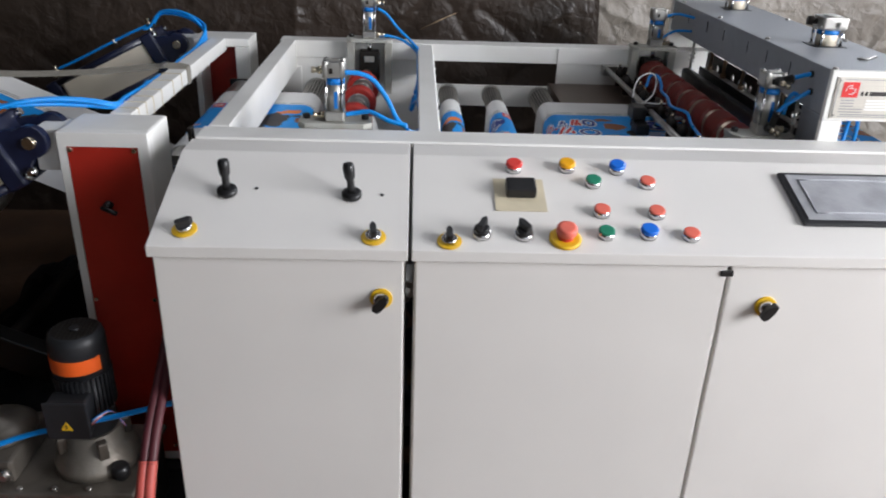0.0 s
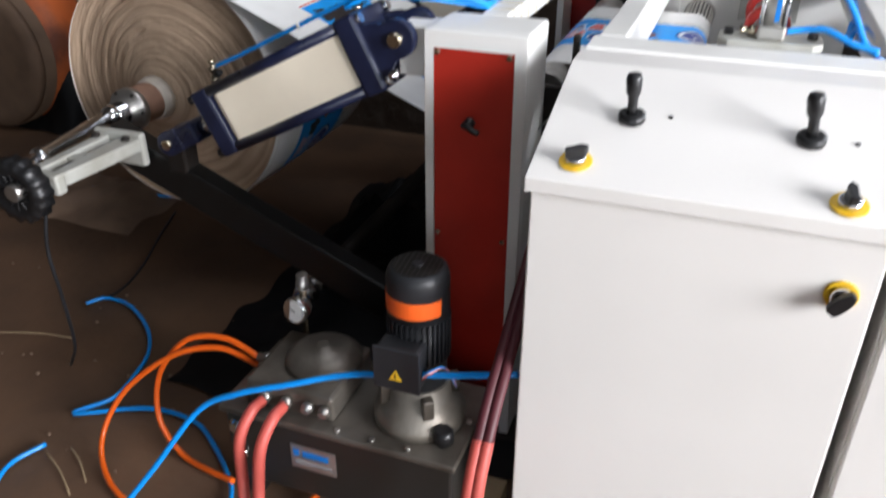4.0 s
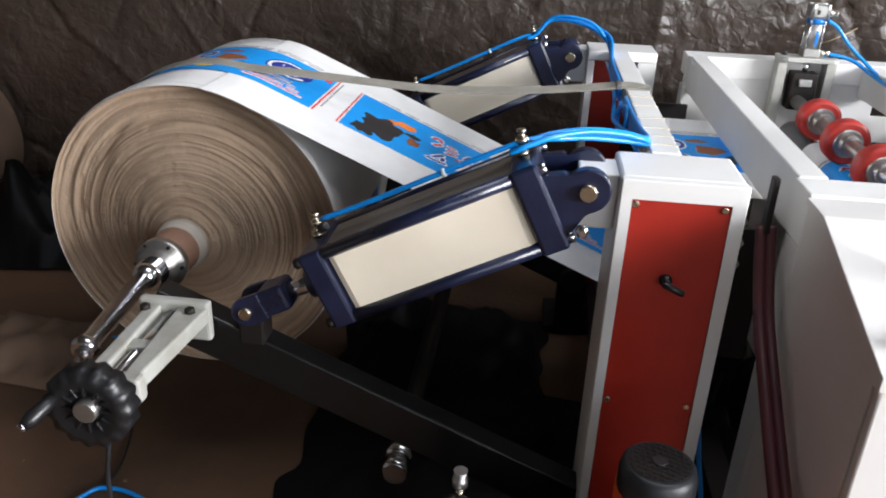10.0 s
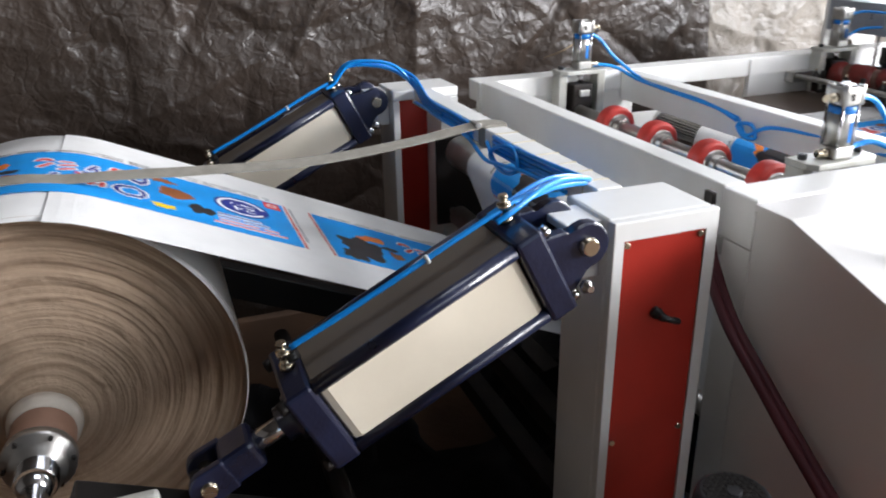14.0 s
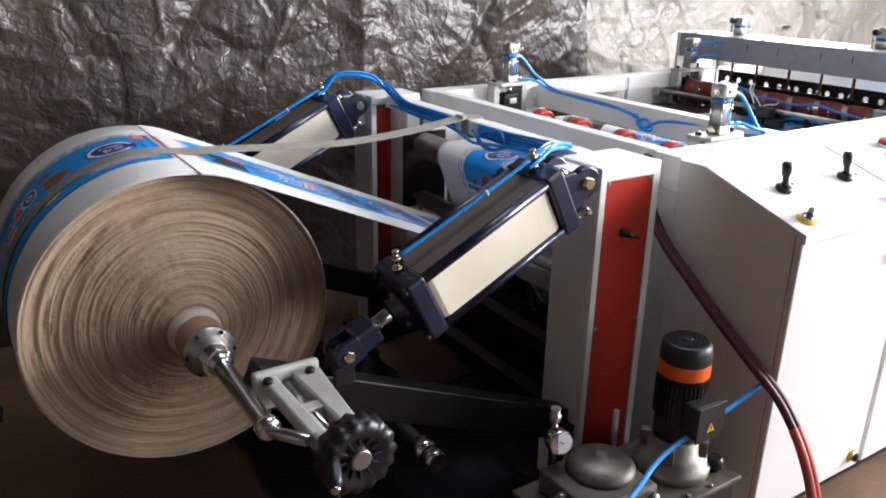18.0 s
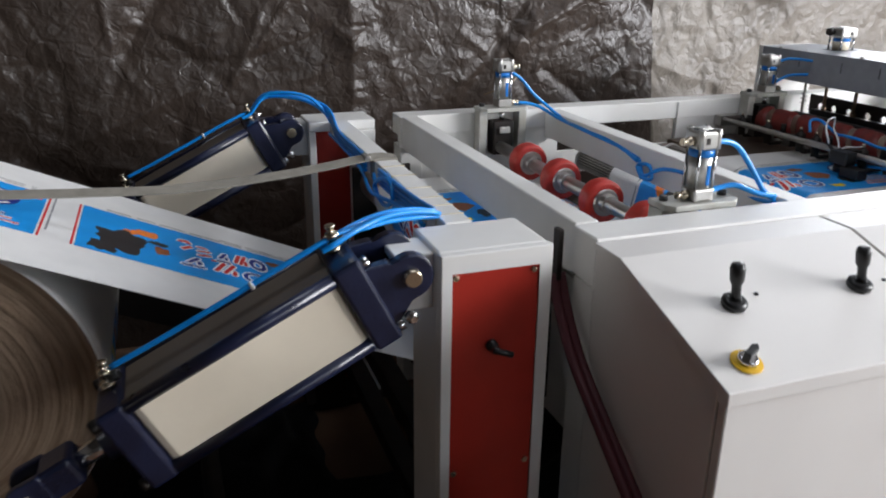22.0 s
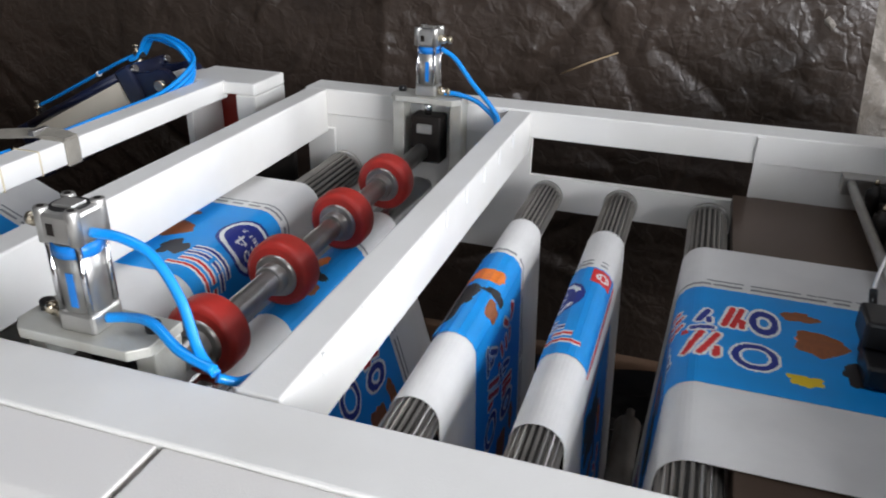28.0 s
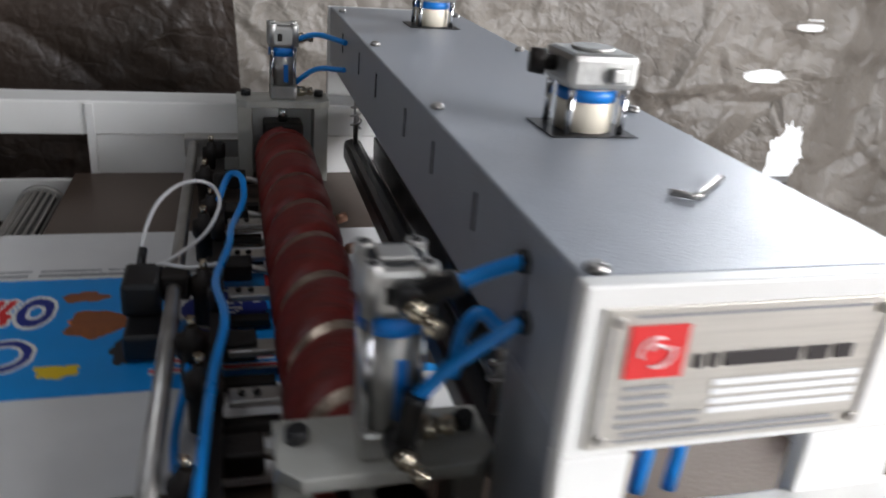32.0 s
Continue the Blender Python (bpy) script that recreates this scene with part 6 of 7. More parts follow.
    part("box_lid", box(BM(), x - 0.048, x + 0.038, y - 0.094, y - 0.0882, 0.359, 0.445, 0.002), M["motor"], bx)
    tri = BM()
    prism(tri, [(-0.012, 0), (0.012, 0), (0, 0.021)], Matrix(((1, 0, 0, x - 0.006), (0, 0, -1, y - 0.0942), (0, 1, 0, 0.382), (0, 0, 0, 1))), 0.0008)
    part("warning_sign", tri, M["yellow"], bx, "yellow warning triangle")
    part("warning_mark", box(BM(), x - 0.0075, x - 0.0045, y - 0.0956, y - 0.0951, 0.386, 0.396), M["black"], bx)
    for k, key in enumerate(("btn_red_flush", "ink_white", "blue_band")):
        part("wire", hose(BM(), [(x + 0.035, y - 0.075, 0.382 + 0.003 * k), (x + 0.052, y - 0.078, 0.400 + 0.003 * k), (x + 0.072, y - 0.06, 0.404), (x + 0.082, y - 0.03, 0.345)], 0.0018, 6, 5), M[key], bx)
    g = part("gauge_stem", rod(BM(), (-0.492, 0.185, 0.2925), (-0.492, 0.185, 0.40), 0.007, 12), M["brass"], t)
    part("gauge_case", lathe(BM(), (-0.492, 0.186, 0.358), (-0.497, 0.152, 0.362), [(0, 0.024), (0.3, 0.028), (0.9, 0.028), (1, 0.026)], 28), M["chrome"], g, "chrome pressure gauge case")
    part("gauge_dial", rod(BM(), (-0.497, 0.1518, 0.362), (-0.4972, 0.151, 0.3621), 0.0235, 28), M["ink_white"], g, "white gauge dial")
    part("gauge_hand", tbox(BM(), Matrix.Translation((-0.4975, 0.1503, 0.364)) @ Matrix.Rotation(0.6, 4, "Y"), 0.022, 0.0008, 0.002), M["ink_black"], g)
    part("gauge_cock", lathe(BM(), (-0.492, 0.185, 0.40), (-0.492, 0.185, 0.43), [(0, 0.013), (0.5, 0.013), (0.55, 0.009), (1, 0.012)], 12), M["steel"], g)
    part("dip_stick", rod(BM(), (-0.300, 0.19, 0.2362), (-0.300, 0.19, 0.36), 0.007, 10), M["alu"], t)


build_pack()


def build_floor_hoses():
    solid("hydraulic_hose", hose(BM(), [(-0.485, -0.006, 0.263), (-0.488, -0.04, 0.262), (-0.495, -0.075, 0.22), (-0.488, -0.095, 0.13), (-0.46, -0.14, 0.05), (-0.42, -0.19, 0.014), (-0.36, -0.30, 0.010)], 0.0115, 12), M["red_hose"], "faded red hydraulic hose to the power pack", "hose", "red hydraulic hoses")
    solid("hydraulic_hose", hose(BM(), [(-0.440, -0.006, 0.263), (-0.440, -0.045, 0.262), (-0.446, -0.085, 0.22), (-0.445, -0.11, 0.13), (-0.42, -0.16, 0.05), (-0.375, -0.20, 0.014), (-0.31, -0.29, 0.011)], 0.0115, 12), M["red_hose"], "faded red hydraulic hose to the power pack", "hose", "red hydraulic hoses")
    o = M["orange_hose"]
    solid("orange_hose", hose(BM(), [(-0.556, 0.098, 0.252), (-0.65, 0.10, 0.27), (-0.76, 0.08, 0.235), (-0.87, 0.04, 0.14), (-0.90, -0.02, 0.05), (-0.83, -0.09, 0.012), (-0.70, -0.135, 0.008), (-0.57, -0.13, 0.008), (-0.45, -0.06, 0.01), (-0.40, 0.05, 0.012)], 0.0062, 10), o, "orange air hose looping across the floor", "hose", "orange hoses")
    solid("orange_hose", hose(BM(), [(-0.556, 0.098, 0.274), (-0.64, 0.11, 0.29), (-0.73, 0.10, 0.27), (-0.80, 0.08, 0.18), (-0.80, 0.05, 0.08), (-0.74, 0.03, 0.014), (-0.66, 0.01, 0.012), (-0.585, -0.005, 0.02)], 0.0062, 10), o, "orange air hose looping across the floor", "hose", "orange hoses")
    solid("floor_cable", hose(BM(), [(-1.50, 1.02, 0.006), (-1.44, 0.86, 0.006), (-1.36, 0.67, 0.006), (-1.33, 0.53, 0.006), (-1.365, 0.445, 0.006)], 0.0035, 8), M["motor"], "thin dark cable lying on the earth", "cable")
    b = M["blue_hose"]
    solid("blue_hose", hose(BM(), [(-0.004, 0.02, 0.437), (-0.12, 0.022, 0.402), (-0.31, 0.028, 0.347), (-0.42, 0.0, 0.316), (-0.52, -0.03, 0.288), (-0.60, -0.05, 0.24), (-0.68, -0.11, 0.12), (-0.74, -0.17, 0.03), (-0.735, -0.22, 0.008), (-0.66, -0.28, 0.008), (-0.56, -0.34, 0.008)], 0.0058, 10), b, "blue air hose drooping over the power pack", "hose", "blue floor hoses")
    solid("blue_hose", hose(BM(), [(-1.37, 0.440, 0.008), (-1.335, 0.484, 0.008), (-1.245, 0.474, 0.008), (-1.13, 0.403, 0.008), (-1.049, 0.308, 0.010), (-1.012, 0.20, 0.016), (-1.01, 0.125, 0.012), (-1.06, 0.057, 0.008), (-0.91, 0.131, 0.008), (-0.78, 0.13, 0.008), (-0.687, 0.076, 0.008), (-0.62, 0.02, 0.008), (-0.575, -0.03, 0.010), (-0.53, -0.13, 0.008), (-0.50, -0.21, 0.008), (-0.56, -0.33, 0.006)], 0.0055, 10), b, "blue air hose trailing over the earth", "hose", "blue floor hoses")
    solid("blue_hose", hose(BM(), [(-1.0, -0.24, 0.007), (-1.055, -0.17, 0.007), (-1.07, -0.11, 0.007), (-1.045, -0.045, 0.007)], 0.0055, 8), b, "short cut-off piece of blue air hose", "hose", "blue floor hoses")
    solid("blue_hose", hose(BM(), [(-2.6, 0.95, 0.01), (-2.2, 1.0, 0.04), (-1.8, 1.05, 0.03), (-1.55, 1.1, 0.02)], 0.005, 8), b, "blue air hose trailing over the earth", "hose", "blue floor hoses")
    solid("blue_hose", hose(BM(), [(-1.035, 0.11, 0.52), (-1.05, 0.10, 0.42), (-1.07, 0.12, 0.28), (-1.12, 0.16, 0.12), (-1.20, 0.2, 0.01)], 0.004, 8), M["motor"], "thin dark air line hanging from the chuck", "hose")
    mr = M["maroon_hose"]
    t = thing("cable_bundle", "cables hanging down beside the cabinet, coloured maroon for shade and salmon for daylight", "cable")
    # one cable in two colours: maroon where shaded, salmon where daylight falls
    for o in (0.0, 0.015):
        part("cable", hose(BM(), [(-0.034 + o, 0.430, 0.80), (-0.034 + o, 0.40, 0.745), (-0.035 + o, 0.34, 0.675), (-0.036 + o, 0.25, 0.61), (-0.036 + o, 0.15, 0.54), (-0.036 + o, 0.06, 0.482), (-0.036 + o, -0.03, 0.425), (-0.037 + o, -0.085, 0.37)], 0.0095, 10), mr, t)
        part("lit_cable_end", hose(BM(), [(-0.037 + o, -0.08, 0.375), (-0.038 + o, -0.115, 0.325), (-0.038 + o, -0.15, 0.25), (-0.040 + o, -0.185, 0.13), (-0.055 + o * 1.4, -0.22, 0.025), (-0.13 + o * 1.4, -0.28, 0.012), (-0.24 + o * 1.4, -0.27, 0.012)], 0.0105, 10), M["red_hose"], t, "lower cable end coloured salmon for the daylight on it")
    t = thing("infeed_bracket", "dark steel plate with bolts at the infeed side", "bracket")
    part("plate", box(BM(), -0.034, -0.024, 0.415, 0.437, 0.79, 0.886, 0.002), M["dark_steel"], t)
    for z in (0.70, 0.74, 0.78):
        part("bolt", lathe(BM(), (-0.05, 0.4995, z), (-0.05, 0.480, z), [(0, 0.012), (0.5, 0.012), (0.52, 0.007), (1, 0.007)], 6), M["steel"], t)
    part("wire", hose(BM(), [(-0.05, 0.47, 0.73), (-0.09, 0.44, 0.70), (-0.10, 0.46, 0.64)], 0.0015, 5, 5), M["alu"], t)
    hoses("air_hose", [[(-0.085, 0.40, 0.46), (-0.07, 0.38, 0.36), (-0.05, 0.37, 0.24), (-0.06, 0.36, 0.10)]], b, "blue air hose behind the post", group="blue air hoses", r=0.005)


build_floor_hoses()


# ---- things on the floor ----
def crumple_sheet(name, x0, x1, y0, y1, h, material, label, category, seed, base=0.004, fine=6):
    bm = BM()
    nx, ny = max(int((x1 - x0) / 0.025), 4), max(int((y1 - y0) / 0.025), 4)
    g = []
    for j in range(ny + 1):
        row = []
        for i in range(nx + 1):
            u, v = i / nx, j / ny
            x, y = x0 + (x1 - x0) * u, y0 + (y1 - y0) * v
            e = min(u, 1 - u, v, 1 - v)
            rag = noise.noise(Vector((x * 7, y * 7, seed))) * 0.05
            ridge = 1 - abs(noise.noise(Vector((x * fine, y * fine, seed + 5))))
            ridge2 = 1 - abs(noise.noise(Vector((x * fine * 2.3, y * fine * 1.7, seed + 8))))
            z = base + h * (0.65 * ridge ** 3 + 0.35 * ridge2 ** 4) * min(1, e * 5)
            row.append(bm.verts.new((x + rag, y - rag * 0.7, max(z, 0.003))))
        g.append(row)
    for j in range(ny):
        for i in range(nx):
            bm.faces.new((g[j][i], g[j][i + 1], g[j + 1][i + 1], g[j + 1][i])).smooth = True
    return solid(name, bm, material, label, category)


def build_floor_things():
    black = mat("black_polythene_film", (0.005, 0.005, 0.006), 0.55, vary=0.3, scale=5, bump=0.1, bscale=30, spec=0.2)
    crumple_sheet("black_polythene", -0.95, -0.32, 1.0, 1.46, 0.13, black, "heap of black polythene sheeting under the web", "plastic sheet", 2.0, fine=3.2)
    # black sheeting, extended over the earth to carry the shade under the roll
    crumple_sheet("black_polythene", -0.93, 0.0, 0.225, 1.04, 0.035, black, "black polythene under the roll, spread wider to stand for deep shade", "plastic sheet", 5.0, fine=5)
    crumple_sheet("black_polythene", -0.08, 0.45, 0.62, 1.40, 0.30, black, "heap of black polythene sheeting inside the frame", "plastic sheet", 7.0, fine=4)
    # black sheet added where the floor under the machine lies in shade
    crumple_sheet("black_polythene", 0.46, 1.85, 0.42, 1.95, 0.10, black, "black sheet added under the machine to stand for its deep shade", "plastic sheet", 4.0, fine=4)
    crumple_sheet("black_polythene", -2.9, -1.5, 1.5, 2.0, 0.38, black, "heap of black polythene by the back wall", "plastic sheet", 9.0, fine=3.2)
    crumple_sheet("cardboard_sheet", -2.25, -1.55, 0.83, 1.18, 0.07, M["card"], "torn brown packing paper lying on the floor", "packing paper", 3.0, fine=5)
    bm = BM()
    rng = random.Random(4)
    out = []
    for k in range(14):
        a = 2 * math.pi * k / 14
        r = 0.052 * (1 + rng.uniform(-0.22, 0.12))
        out.append((r * math.cos(a), r * 0.85 * math.sin(a)))
    prism(bm, out, Matrix.Translation((-0.76, -0.195, 0.001)) @ Matrix.Rotation(0.03, 4, "X"), 0.004, 0.0012)
    solid("plastic_scrap", bm, M["green_litter"], "flattened green plastic scrap on the earth", "litter", "green scraps")
    bm = BM()
    prism(bm, [(-0.02, -0.009), (0.018, -0.011), (0.022, 0.008), (-0.019, 0.010)], Matrix.Translation((-0.602, -0.155, 0.001)), 0.004, 0.001)
    solid("plastic_scrap", bm, M["green_litter"], "small green plastic scrap on the earth", "litter", "green scraps")
    for k, (x0, y0, x1, y1) in enumerate(((-1.031, -0.06, -0.89, -0.14), (-0.99, -0.03, -0.885, -0.10), (-1.5, 0.25, -1.28, 0.30), (-0.40, -0.13, -0.29, -0.10), (-1.62, 0.05, -1.40, 0.02), (-1.2, -0.35, -1.08, -0.28))):
        mid = ((x0 + x1) / 2, (y0 + y1) / 2 + 0.006, 0.006)
        solid("straw", hose(BM(), [(x0, y0, 0.003), mid, (x1, y1, 0.003)], 0.0016, 5, 4), M["straw"], "dry straw lying on the earth", "straw", "straws")
    bm = BM()
    rng = random.Random(8)
    for _ in range(90):
        x, y = rng.uniform(-2.0, -0.1), rng.uniform(-0.7, 0.6)
        r = rng.uniform(0.002, 0.007)
        bmesh.ops.create_icosphere(bm, subdivisions=1, radius=r, matrix=Matrix.Translation((x, y, 0.001)) @ Matrix.Diagonal((1, rng.uniform(0.6, 1), 0.6, 1)))
    solid("pebbles", bm, M["card"], "small stones and crumbs on the earth", "pebbles", kind="stuff")
    solid("timber_block", box(BM(), -0.09, -0.045, -0.03, 0.16, 0.0, 0.055, 0.003), M["straw"], "rough timber packer under the cabinet edge", "timber")
    bm = BM()
    box(bm, 0.02, 1.60, 0.03, 0.30, 0.0, 0.0495, 0.003)
    solid("cabinet_plinth", bm, M["dark_steel"], "dark plinth under the control cabinets", "plinth")
    # a spare roll at the far wall, with an orange printed wrapper
    s = thing("spare_roll", "spare fabric roll with orange printed wrapping", "fabric roll", at=(-2.76, 0, 0.335))
    bm = BM()
    part("end_face", lathe(bm, (0, 1.45, 0), (0, 1.48, 0), [(0, 0.27), (0.3, 0.31), (1, 0.32)], 48), M["card"], s, "brown fabric edge")
    part("wrapping", rod(BM(), (0, 1.481, 0), (0, 1.98, 0), 0.325, 56), M["card"], s)
    part("orange_band", rod(BM(), (0, 1.54, 0), (0, 1.78, 0), 0.3265, 56), M["spare_wrap"], s, "faded orange printed band")
    part("core", rod(BM(), (0, 1.41, 0), (0, 1.4495, 0), 0.05, 24), M["kraft_core"], s)


build_floor_things()


# ---- the print on the fabric, in narrow strips that ride round the rollers ----
PERIOD, PANEL, STRIP, CELL = 0.75, 0.688, 0.012, 0.002
DIGITS = {"2": ["01110", "10001", "00001", "00110", "01000", "10000", "11111"], "4": ["00010", "00110", "01010", "10010", "11111", "00010", "00010"]}
SMALL = {"h": ["100", "100", "110", "101", "101"], "o": ["000", "111", "101", "101", "111"], "u": ["000", "101", "101", "101", "111"], "r": ["000", "110", "100", "100", "100"], "s": ["000", "011", "010", "001", "110"]}
INKS = ["ink_blue", "ink_red", "ink_navy", "ink_black", "ink_brown", "ink_orange", "ink_yellow", "ink_white", "ink_grey"]


def glyphs(p, y, p0, y0, text, font, size):
    """Whether (p, y) lies in lettering that runs against the travel, its top towards the near side."""
    col, row = int((p0 - p) / size // 1), int((y - y0) / size // 1)
    wide = len(next(iter(font.values()))[0]) + 1
    if p > p0 or y < y0 or col >= wide * len(text):
        return False
    g = font[text[col // wide]]
    return row < len(g) and col % wide < wide - 1 and g[row][col % wide] == "1"


def blob(p, y, cp, cy, rp, ry, seed, rough=0.35):
    a = math.atan2((y - cy) / ry, (p - cp) / rp)
    r = math.hypot((p - cp) / rp, (y - cy) / ry)
    return r < 1 + rough * noise.noise(Vector((math.cos(a) * 1.6, math.sin(a) * 1.6, seed)))


def bar(p, y, p0, p1, y0, y1):
    return p0 <= p <= p1 and y0 <= y <= y1


def figure(kind, u, v, tall):
    """How far (u, v) is from a plain chunky figure in a box one wide: ring, bars, bows, wedges."""
    v *= tall
    e = tall / 2 - 0.12
    seg = lambda ax, ay, bx, by: math.hypot(u - ax - (bx - ax) * (h := min(max(((u - ax) * (bx - ax) + (v - ay) * (by - ay)) / ((bx - ax) ** 2 + (by - ay) ** 2), 0), 1)), v - ay - (by - ay) * h)
    if kind == 0:
        return min(seg(-0.3, -e, 0.3, -e * 0.8), seg(-0.12, -0.1, 0.16, e), seg(0.2, -0.1, 0.2, 0.1))
    if kind in (1, 4):
        return abs(math.hypot(u / 0.36, v / e) - 1) * 0.36
    if kind == 2:
        return min(seg(-0.3, -e, 0.0, e), seg(-0.02, -e, 0.3, e), seg(0.28, -e, 0.3, -e * 0.3))
    if kind == 3:
        return min(seg(-0.1, -e, 0.28, -e * 0.2), abs(math.hypot((u - 0.0) / 0.25, (v - e * 0.4) / (e * 0.55)) - 1) * 0.25 if v > e * 0.4 else 9)
    if kind == 5:
        return min(seg(-0.25, -e, 0.25, -e * 0.6), seg(-0.25, 0.02, 0.25, e * 0.3), seg(-0.25, e, 0.1, e))
    return min(seg(-0.26, -e, 0.2, 0.0), seg(0.2, 0.0, -0.26, e))


def ink(p, y):
    """The ink at p along a panel and y across the fabric; None for bare fabric."""
    far = WY1 - (WY1 - y)
    # fine print in the far margin and beside the red rules, as plain bars
    if 0.05 < p < 0.66:
        for k, yy in enumerate((1.064, 1.077)):
            if abs(y - yy) < 0.0022 and noise.noise(Vector((p * 60, k * 9.0, 1))) > -0.22 and (k == 0 or p > 0.3):
                return "ink_grey"
    if PANEL + 0.010 < p < PANEL + 0.014 and 0.83 < y < 1.04 and noise.noise(Vector((y * 70, 2, 1))) > -0.2:
        return "ink_grey"
    if not 0.787 <= y <= 1.050 or not -0.004 <= p <= PANEL + 0.004:
        return None
    if p < 0 or p > PANEL:
        return "ink_red"
    if p < 0.004 or p > PANEL - 0.004:
        return None
    # round badge
    r = math.hypot(p - 0.583, y - 0.955)
    if r < 0.057:
        if glyphs(p, y, 0.610, 0.928, "24", DIGITS, 0.0042) or glyphs(p, y, 0.610, 0.963, "hours", SMALL, 0.0026):
            return "ink_white"
        a = math.atan2(y - 0.955, p - 0.583)
        if 0.043 < r < 0.051 and not -0.5 < a < 0.25:
            return "ink_white"
        return "ink_navy"
    if bar(p, y, 0.640, 0.676, 1.004, 1.046):
        if 0.008 < math.hypot(p - 0.658, y - 1.025) < 0.012 or 0.004 < abs(p - 0.658) < 0.007 and abs(y - 1.025) < 0.006:
            return "ink_white"
        return "ink_red"
    for k in range(4):
        y0 = 0.815 + 0.019 * k
        if bar(p, y, 0.515 + 0.012 * (k % 2), 0.655 - 0.014 * k, y0, y0 + 0.013):
            cut = noise.noise(Vector((p * 55, k * 5.0, 4)))
            if cut > -0.3:
                edge = min(y - y0, y0 + 0.013 - y)
                return "ink_white" if edge < 0.0035 else ("ink_red" if k < 2 else "ink_navy")
    # two rows of chunky lettered shapes, kept as plain blocks
    for row, (y0, h, n) in enumerate(((0.838, 0.070, 3), (0.928, 0.062, 5))):
        w = 0.205 / n
        for k in range(n):
            tilt = 0.012 * math.sin(k * 1.7 + row * 2)
            d = figure((k * 2 + row * 3) % 7, (p - 0.195 - (k + 0.5) * w) / w, (y - y0 - tilt) / h - 0.5, h / w)
            if d * w < 0.0045:
                return "ink_red" if (k + row) % 3 == 1 or row and k in (1, 3) else "ink_navy"
            if d * w < 0.0085:
                return "ink_white"
    if bar(p, y, 0.27, 0.315, 0.909, 0.921) and noise.noise(Vector((p * 90, y * 60, 2))) > -0.15:
        return "ink_red"
    # soft-edged patches of colour
    for cp, cy, rp, ry, key, seed in ((0.135, 0.968, 0.028, 0.020, "ink_orange", 1), (0.140, 0.970, 0.012, 0.010, "ink_brown", 2), (0.165, 0.885, 0.018, 0.02, "ink_brown", 8),
                                      (0.085, 0.892, 0.050, 0.058, "ink_black", 3), (0.10, 0.955, 0.016, 0.012, "ink_orange", 21), (0.055, 0.83, 0.03, 0.03, "ink_black", 13), (0.16, 0.925, 0.022, 0.012, "ink_black", 14),
                                      (0.425, 1.000, 0.024, 0.016, "ink_brown", 4), (0.448, 0.930, 0.036, 0.030, "ink_brown", 5),
                                      (0.440, 0.935, 0.020, 0.018, "ink_orange", 6), (0.425, 0.835, 0.020, 0.014, "ink_yellow", 7), (0.492, 0.865, 0.022, 0.028, "ink_black", 9)):
        if blob(p, y, cp, cy, rp, ry, seed, 0.55):
            return key
    return "ink_blue"


def strip_mesh(k):
    """One strip of the print: flat runs of ink just above the fabric."""
    p0, n = -0.006 + k * STRIP, round(STRIP / CELL)
    verts, faces, mats = [], [], []
    h = 0.0003 * (k % 2)
    rows = int((WY1 - WY0) / CELL)
    for i in range(-1, n + 1):
        x0 = (i - n / 2) * CELL
        p = p0 + (i + 0.5) * CELL
        last, start = None, 0
        for j in range(rows + 1):
            now = ink(p, WY0 + (j + 0.5) * CELL) if j < rows else None
            if now != last or j == rows:
                if last:
                    b = len(verts)
                    y0, y1 = WY0 + start * CELL, WY0 + j * CELL
                    verts += [(x0, y0, h), (x0 + CELL, y0, h), (x0 + CELL, y1, h), (x0, y1, h)]
                    faces.append((b, b + 1, b + 2, b + 3))
                    mats.append(INKS.index(last))
                last, start = now, j
    me = bpy.data.meshes.new("print_strip")
    me.from_pydata(verts, [], faces)
    for key in INKS:
        me.materials.append(M[key])
    me.polygons.foreach_set("material_index", mats)
    return me


N_STRIPS = 60
STRIP_MESHES = [strip_mesh(k) for k in range(N_STRIPS)]
BX = np.array([p[0] for p in BELT])
BZP = np.array([p[1] for p in BELT])
BA = np.unwrap(np.array([p[2] for p in BELT]))
BS = np.array(LEN) - LEAVE
FINE = np.arange(0, 32.01, 0.1)

# fabric drawn off the roll: seconds, metres
DRAW = np.array([(0, -2.62), (1, -2.34), (2, -2.064), (2.5, -1.926), (3, -1.79), (4, -1.5), (5, -1.28), (6, -1.06), (7, -0.85), (7.6, -0.67), (8.2, -0.45), (8.6, -0.33),
                 (9, -0.229), (9.5, -0.126), (10, -0.050), (10.5, -0.005), (11, 0.012), (11.5, 0.04), (12, 0.125), (12.5, 0.325), (13, 0.565), (13.5, 0.765), (14, 0.96),
                 (14.5, 1.13), (15.5, 1.38), (16.5, 1.62), (18, 2.0), (19, 2.24), (20, 2.50), (21, 2.755)])
DRAW_ON = np.array([(21.5, 2.866), (22, 2.955), (22.5, 2.978), (23, 2.985), (23.5, 3.033), (24, 3.157), (24.5, 3.366), (25.5, 3.9), (26.5, 4.228), (26.8, 4.31), (27.1, 4.385),
                    (27.4, 4.445), (27.7, 4.475), (28, 4.495), (28.5, 4.62), (29, 4.83), (30, 5.05), (31, 5.25), (32, 5.55)])
DRAW = np.concatenate([DRAW, DRAW_ON])
DRAWN = np.interp(FINE, DRAW[:, 0], DRAW[:, 1])
DRAWN = np.convolve(np.pad(DRAWN, 2, mode="edge"), np.ones(5) / 5, mode="valid")
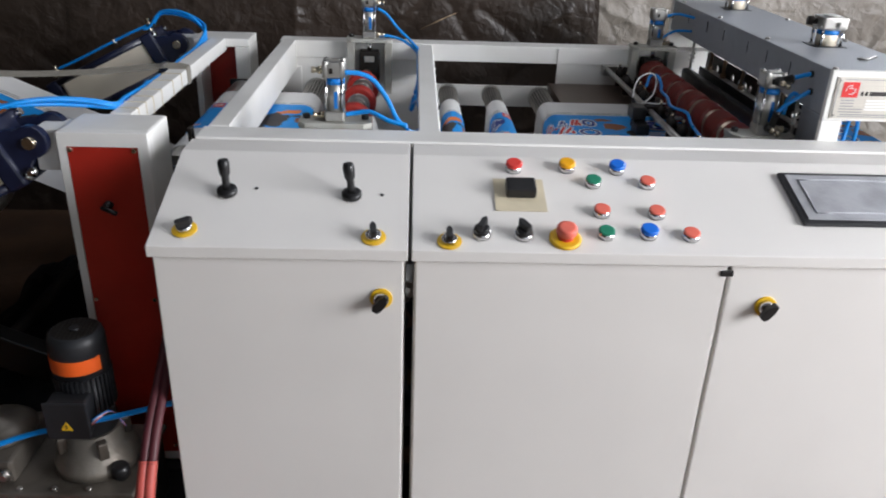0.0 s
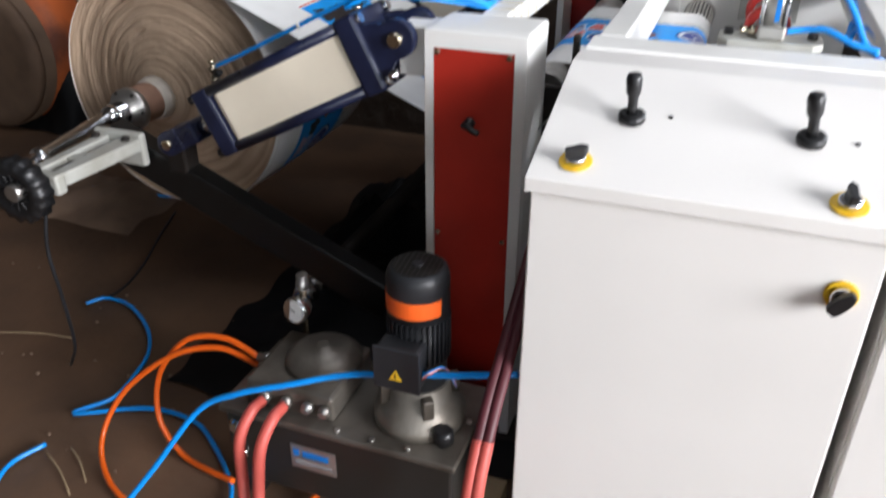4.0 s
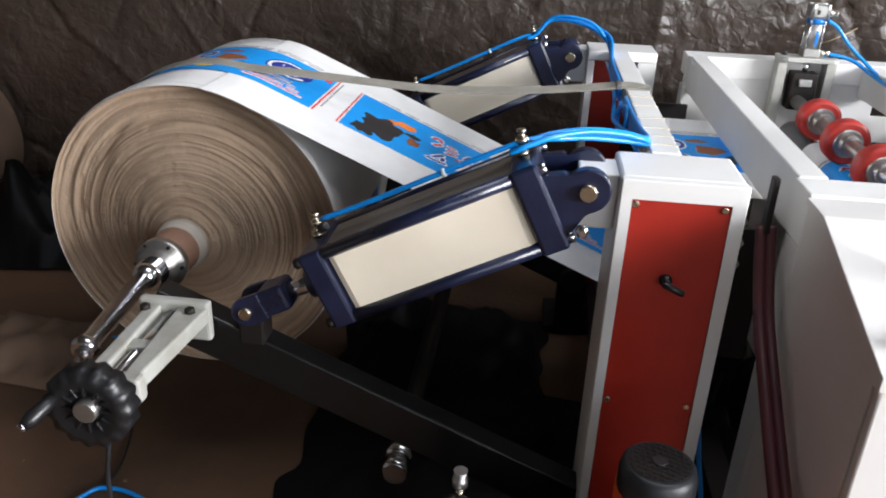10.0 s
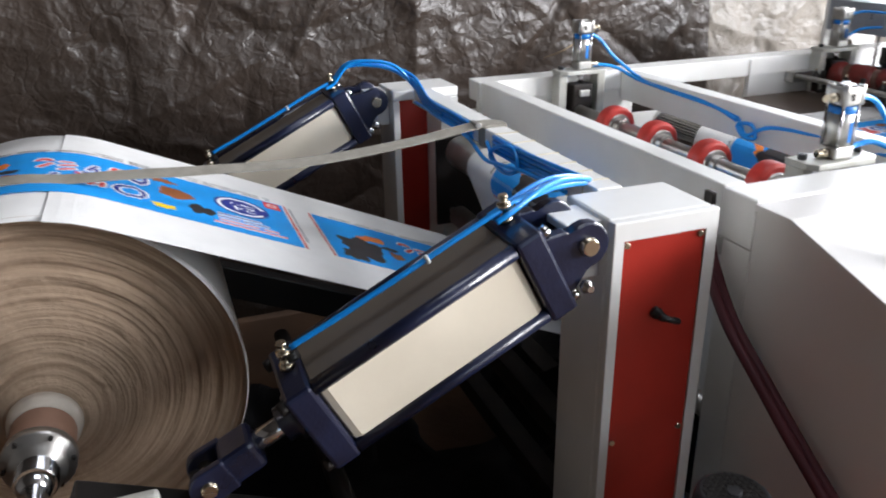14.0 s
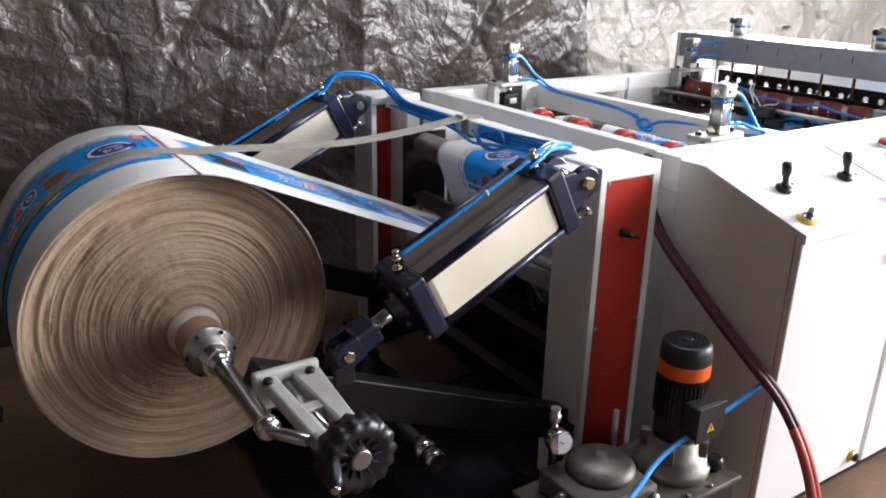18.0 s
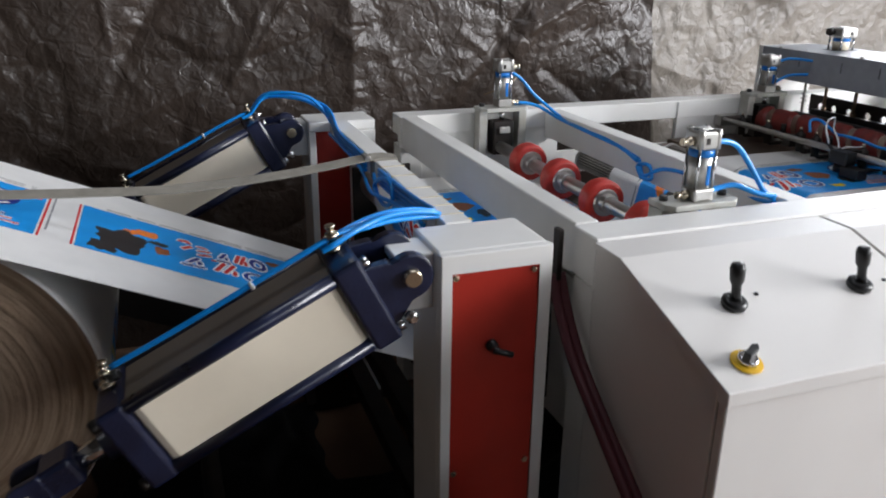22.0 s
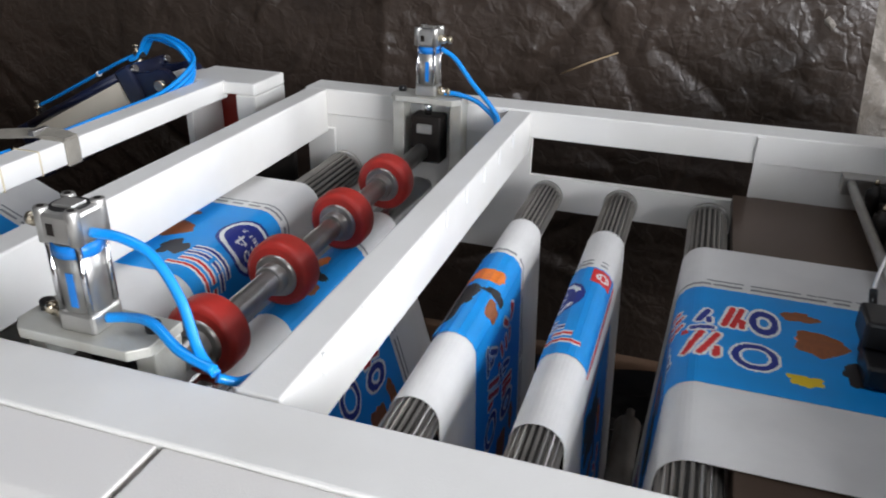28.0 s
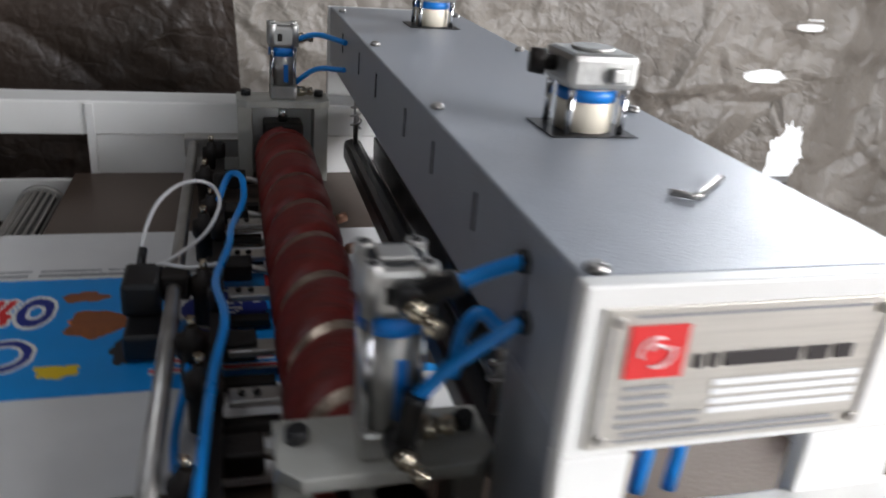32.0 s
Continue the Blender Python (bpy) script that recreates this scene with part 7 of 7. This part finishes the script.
# feed to the cutter: one panel every 2.8 s
FED = np.full_like(FINE, 4.611 - 10 * PERIOD)
for k in range(12):
    u = np.clip((FINE - (28.2 - 2.8 * 10 + 2.8 * k)) / 0.65, 0, 1)
    FED += PERIOD * u * u * (3 - 2 * u)


def along(u):
    """Where the fabric point u lies on its line of travel, at each fine time."""
    s = u + DRAWN
    w = np.clip((s - 2.75) / 0.65, 0, 1)
    w = w * w * (3 - 2 * w)
    return s + w * (FED - DRAWN)


def strip_rows(u):
    s = along(u)
    c = np.clip(s, BS[0] + 0.12, BS[-1] - 0.01)
    x, z, a = np.interp(c, BS, BX), np.interp(c, BS, BZP), np.interp(c, BS, BA)
    # still wound in: under the outer layer of the roll
    deep = s < BS[0] + 0.12
    turn = np.where(deep, (BS[0] + 0.12 - s) / RR, 0)
    sink = np.clip((BS[0] + 0.32 - s) / 0.2, 0, 1) * 0.012
    lift = 0.0011 - sink
    if deep.any():
        a = np.where(deep, np.interp(BS[0] + 0.12, BS, BA) + turn, a)
        x = np.where(deep, RX - np.sin(a) * RR, x)
        z = np.where(deep, RZ + np.cos(a) * RR, z)
    x, z = x - np.sin(a) * lift, z + np.cos(a) * lift
    return x, z, a


def thin_rows(x, z, a):
    """The few times that a straight glide between rows needs."""
    pts = np.stack([x, z, a * 0.03], 1)
    keep = {0, len(FINE) - 1}
    todo = [(0, len(FINE) - 1)]
    while todo:
        i, j = todo.pop()
        if j - i < 2:
            continue
        t = (np.arange(i + 1, j) - i)[:, None] / (j - i)
        off = np.abs(pts[i + 1:j] - (pts[i] * (1 - t) + pts[j] * t)).max(1)
        if off.max() > 0.0018 or abs(a[i] - a[j]) > 1.2:
            k = i + 1 + int(off.argmax()) if off.max() > 1e-6 else (i + j) // 2
            keep.add(k)
            todo += [(i, k), (k, j)]
    return sorted(keep)


STRIPS = []
FIRST, LAST = -9, 12
for n in range(FIRST, LAST + 1):
    start = 0.224 + n * PERIOD
    panel = thing("printed_panel", "printed blue panel with a round badge on white fabric", "print", "printed panels")
    for k in range(N_STRIPS):
        ob = new("print_strip", STRIP_MESHES[k])
        ob.parent = panel
        STRIPS.append((ob, start - 0.006 + (k + 0.5) * STRIP))


def spin(ob, radius, way, travel, limit=1.2):
    """Key a roller's turning from the fabric that passes over it."""
    a = way * (travel - travel[0]) / radius
    x, z = ob.location.x, ob.location.z
    rows, last = [], None
    for t, v in zip(FINE, a):
        if last is None or abs(v - last) > 0.05 or t == FINE[-1]:
            rows.append((float(t), pose(x, 0, z, 0, math.degrees(v), 0)))
            last = v
    walk(ob, rows)


def motions():
    # the roll turns with the fabric drawn off it
    a = DRAWN / RR
    walk(roll, [(float(FINE[i]), pose(RX, 0, RZ, 0, math.degrees(a[i]), 0)) for i in range(0, len(FINE), 4)])
    for ob, r, way, early in IDLERS:
        spin(ob, r * 2.5, way, DRAWN if early else FED)
    spin(nip, 0.052 * 1.6, -1, DRAWN)
    spin(red_roll, 0.046 * 2.5, -1, FED)
    for ob, u in STRIPS:
        x, z, b = strip_rows(u)
        walk(ob, [(float(FINE[i]), pose(x[i], 0, z[i], 0, -math.degrees(b[i]), 0)) for i in thin_rows(x, z, b)])


motions()
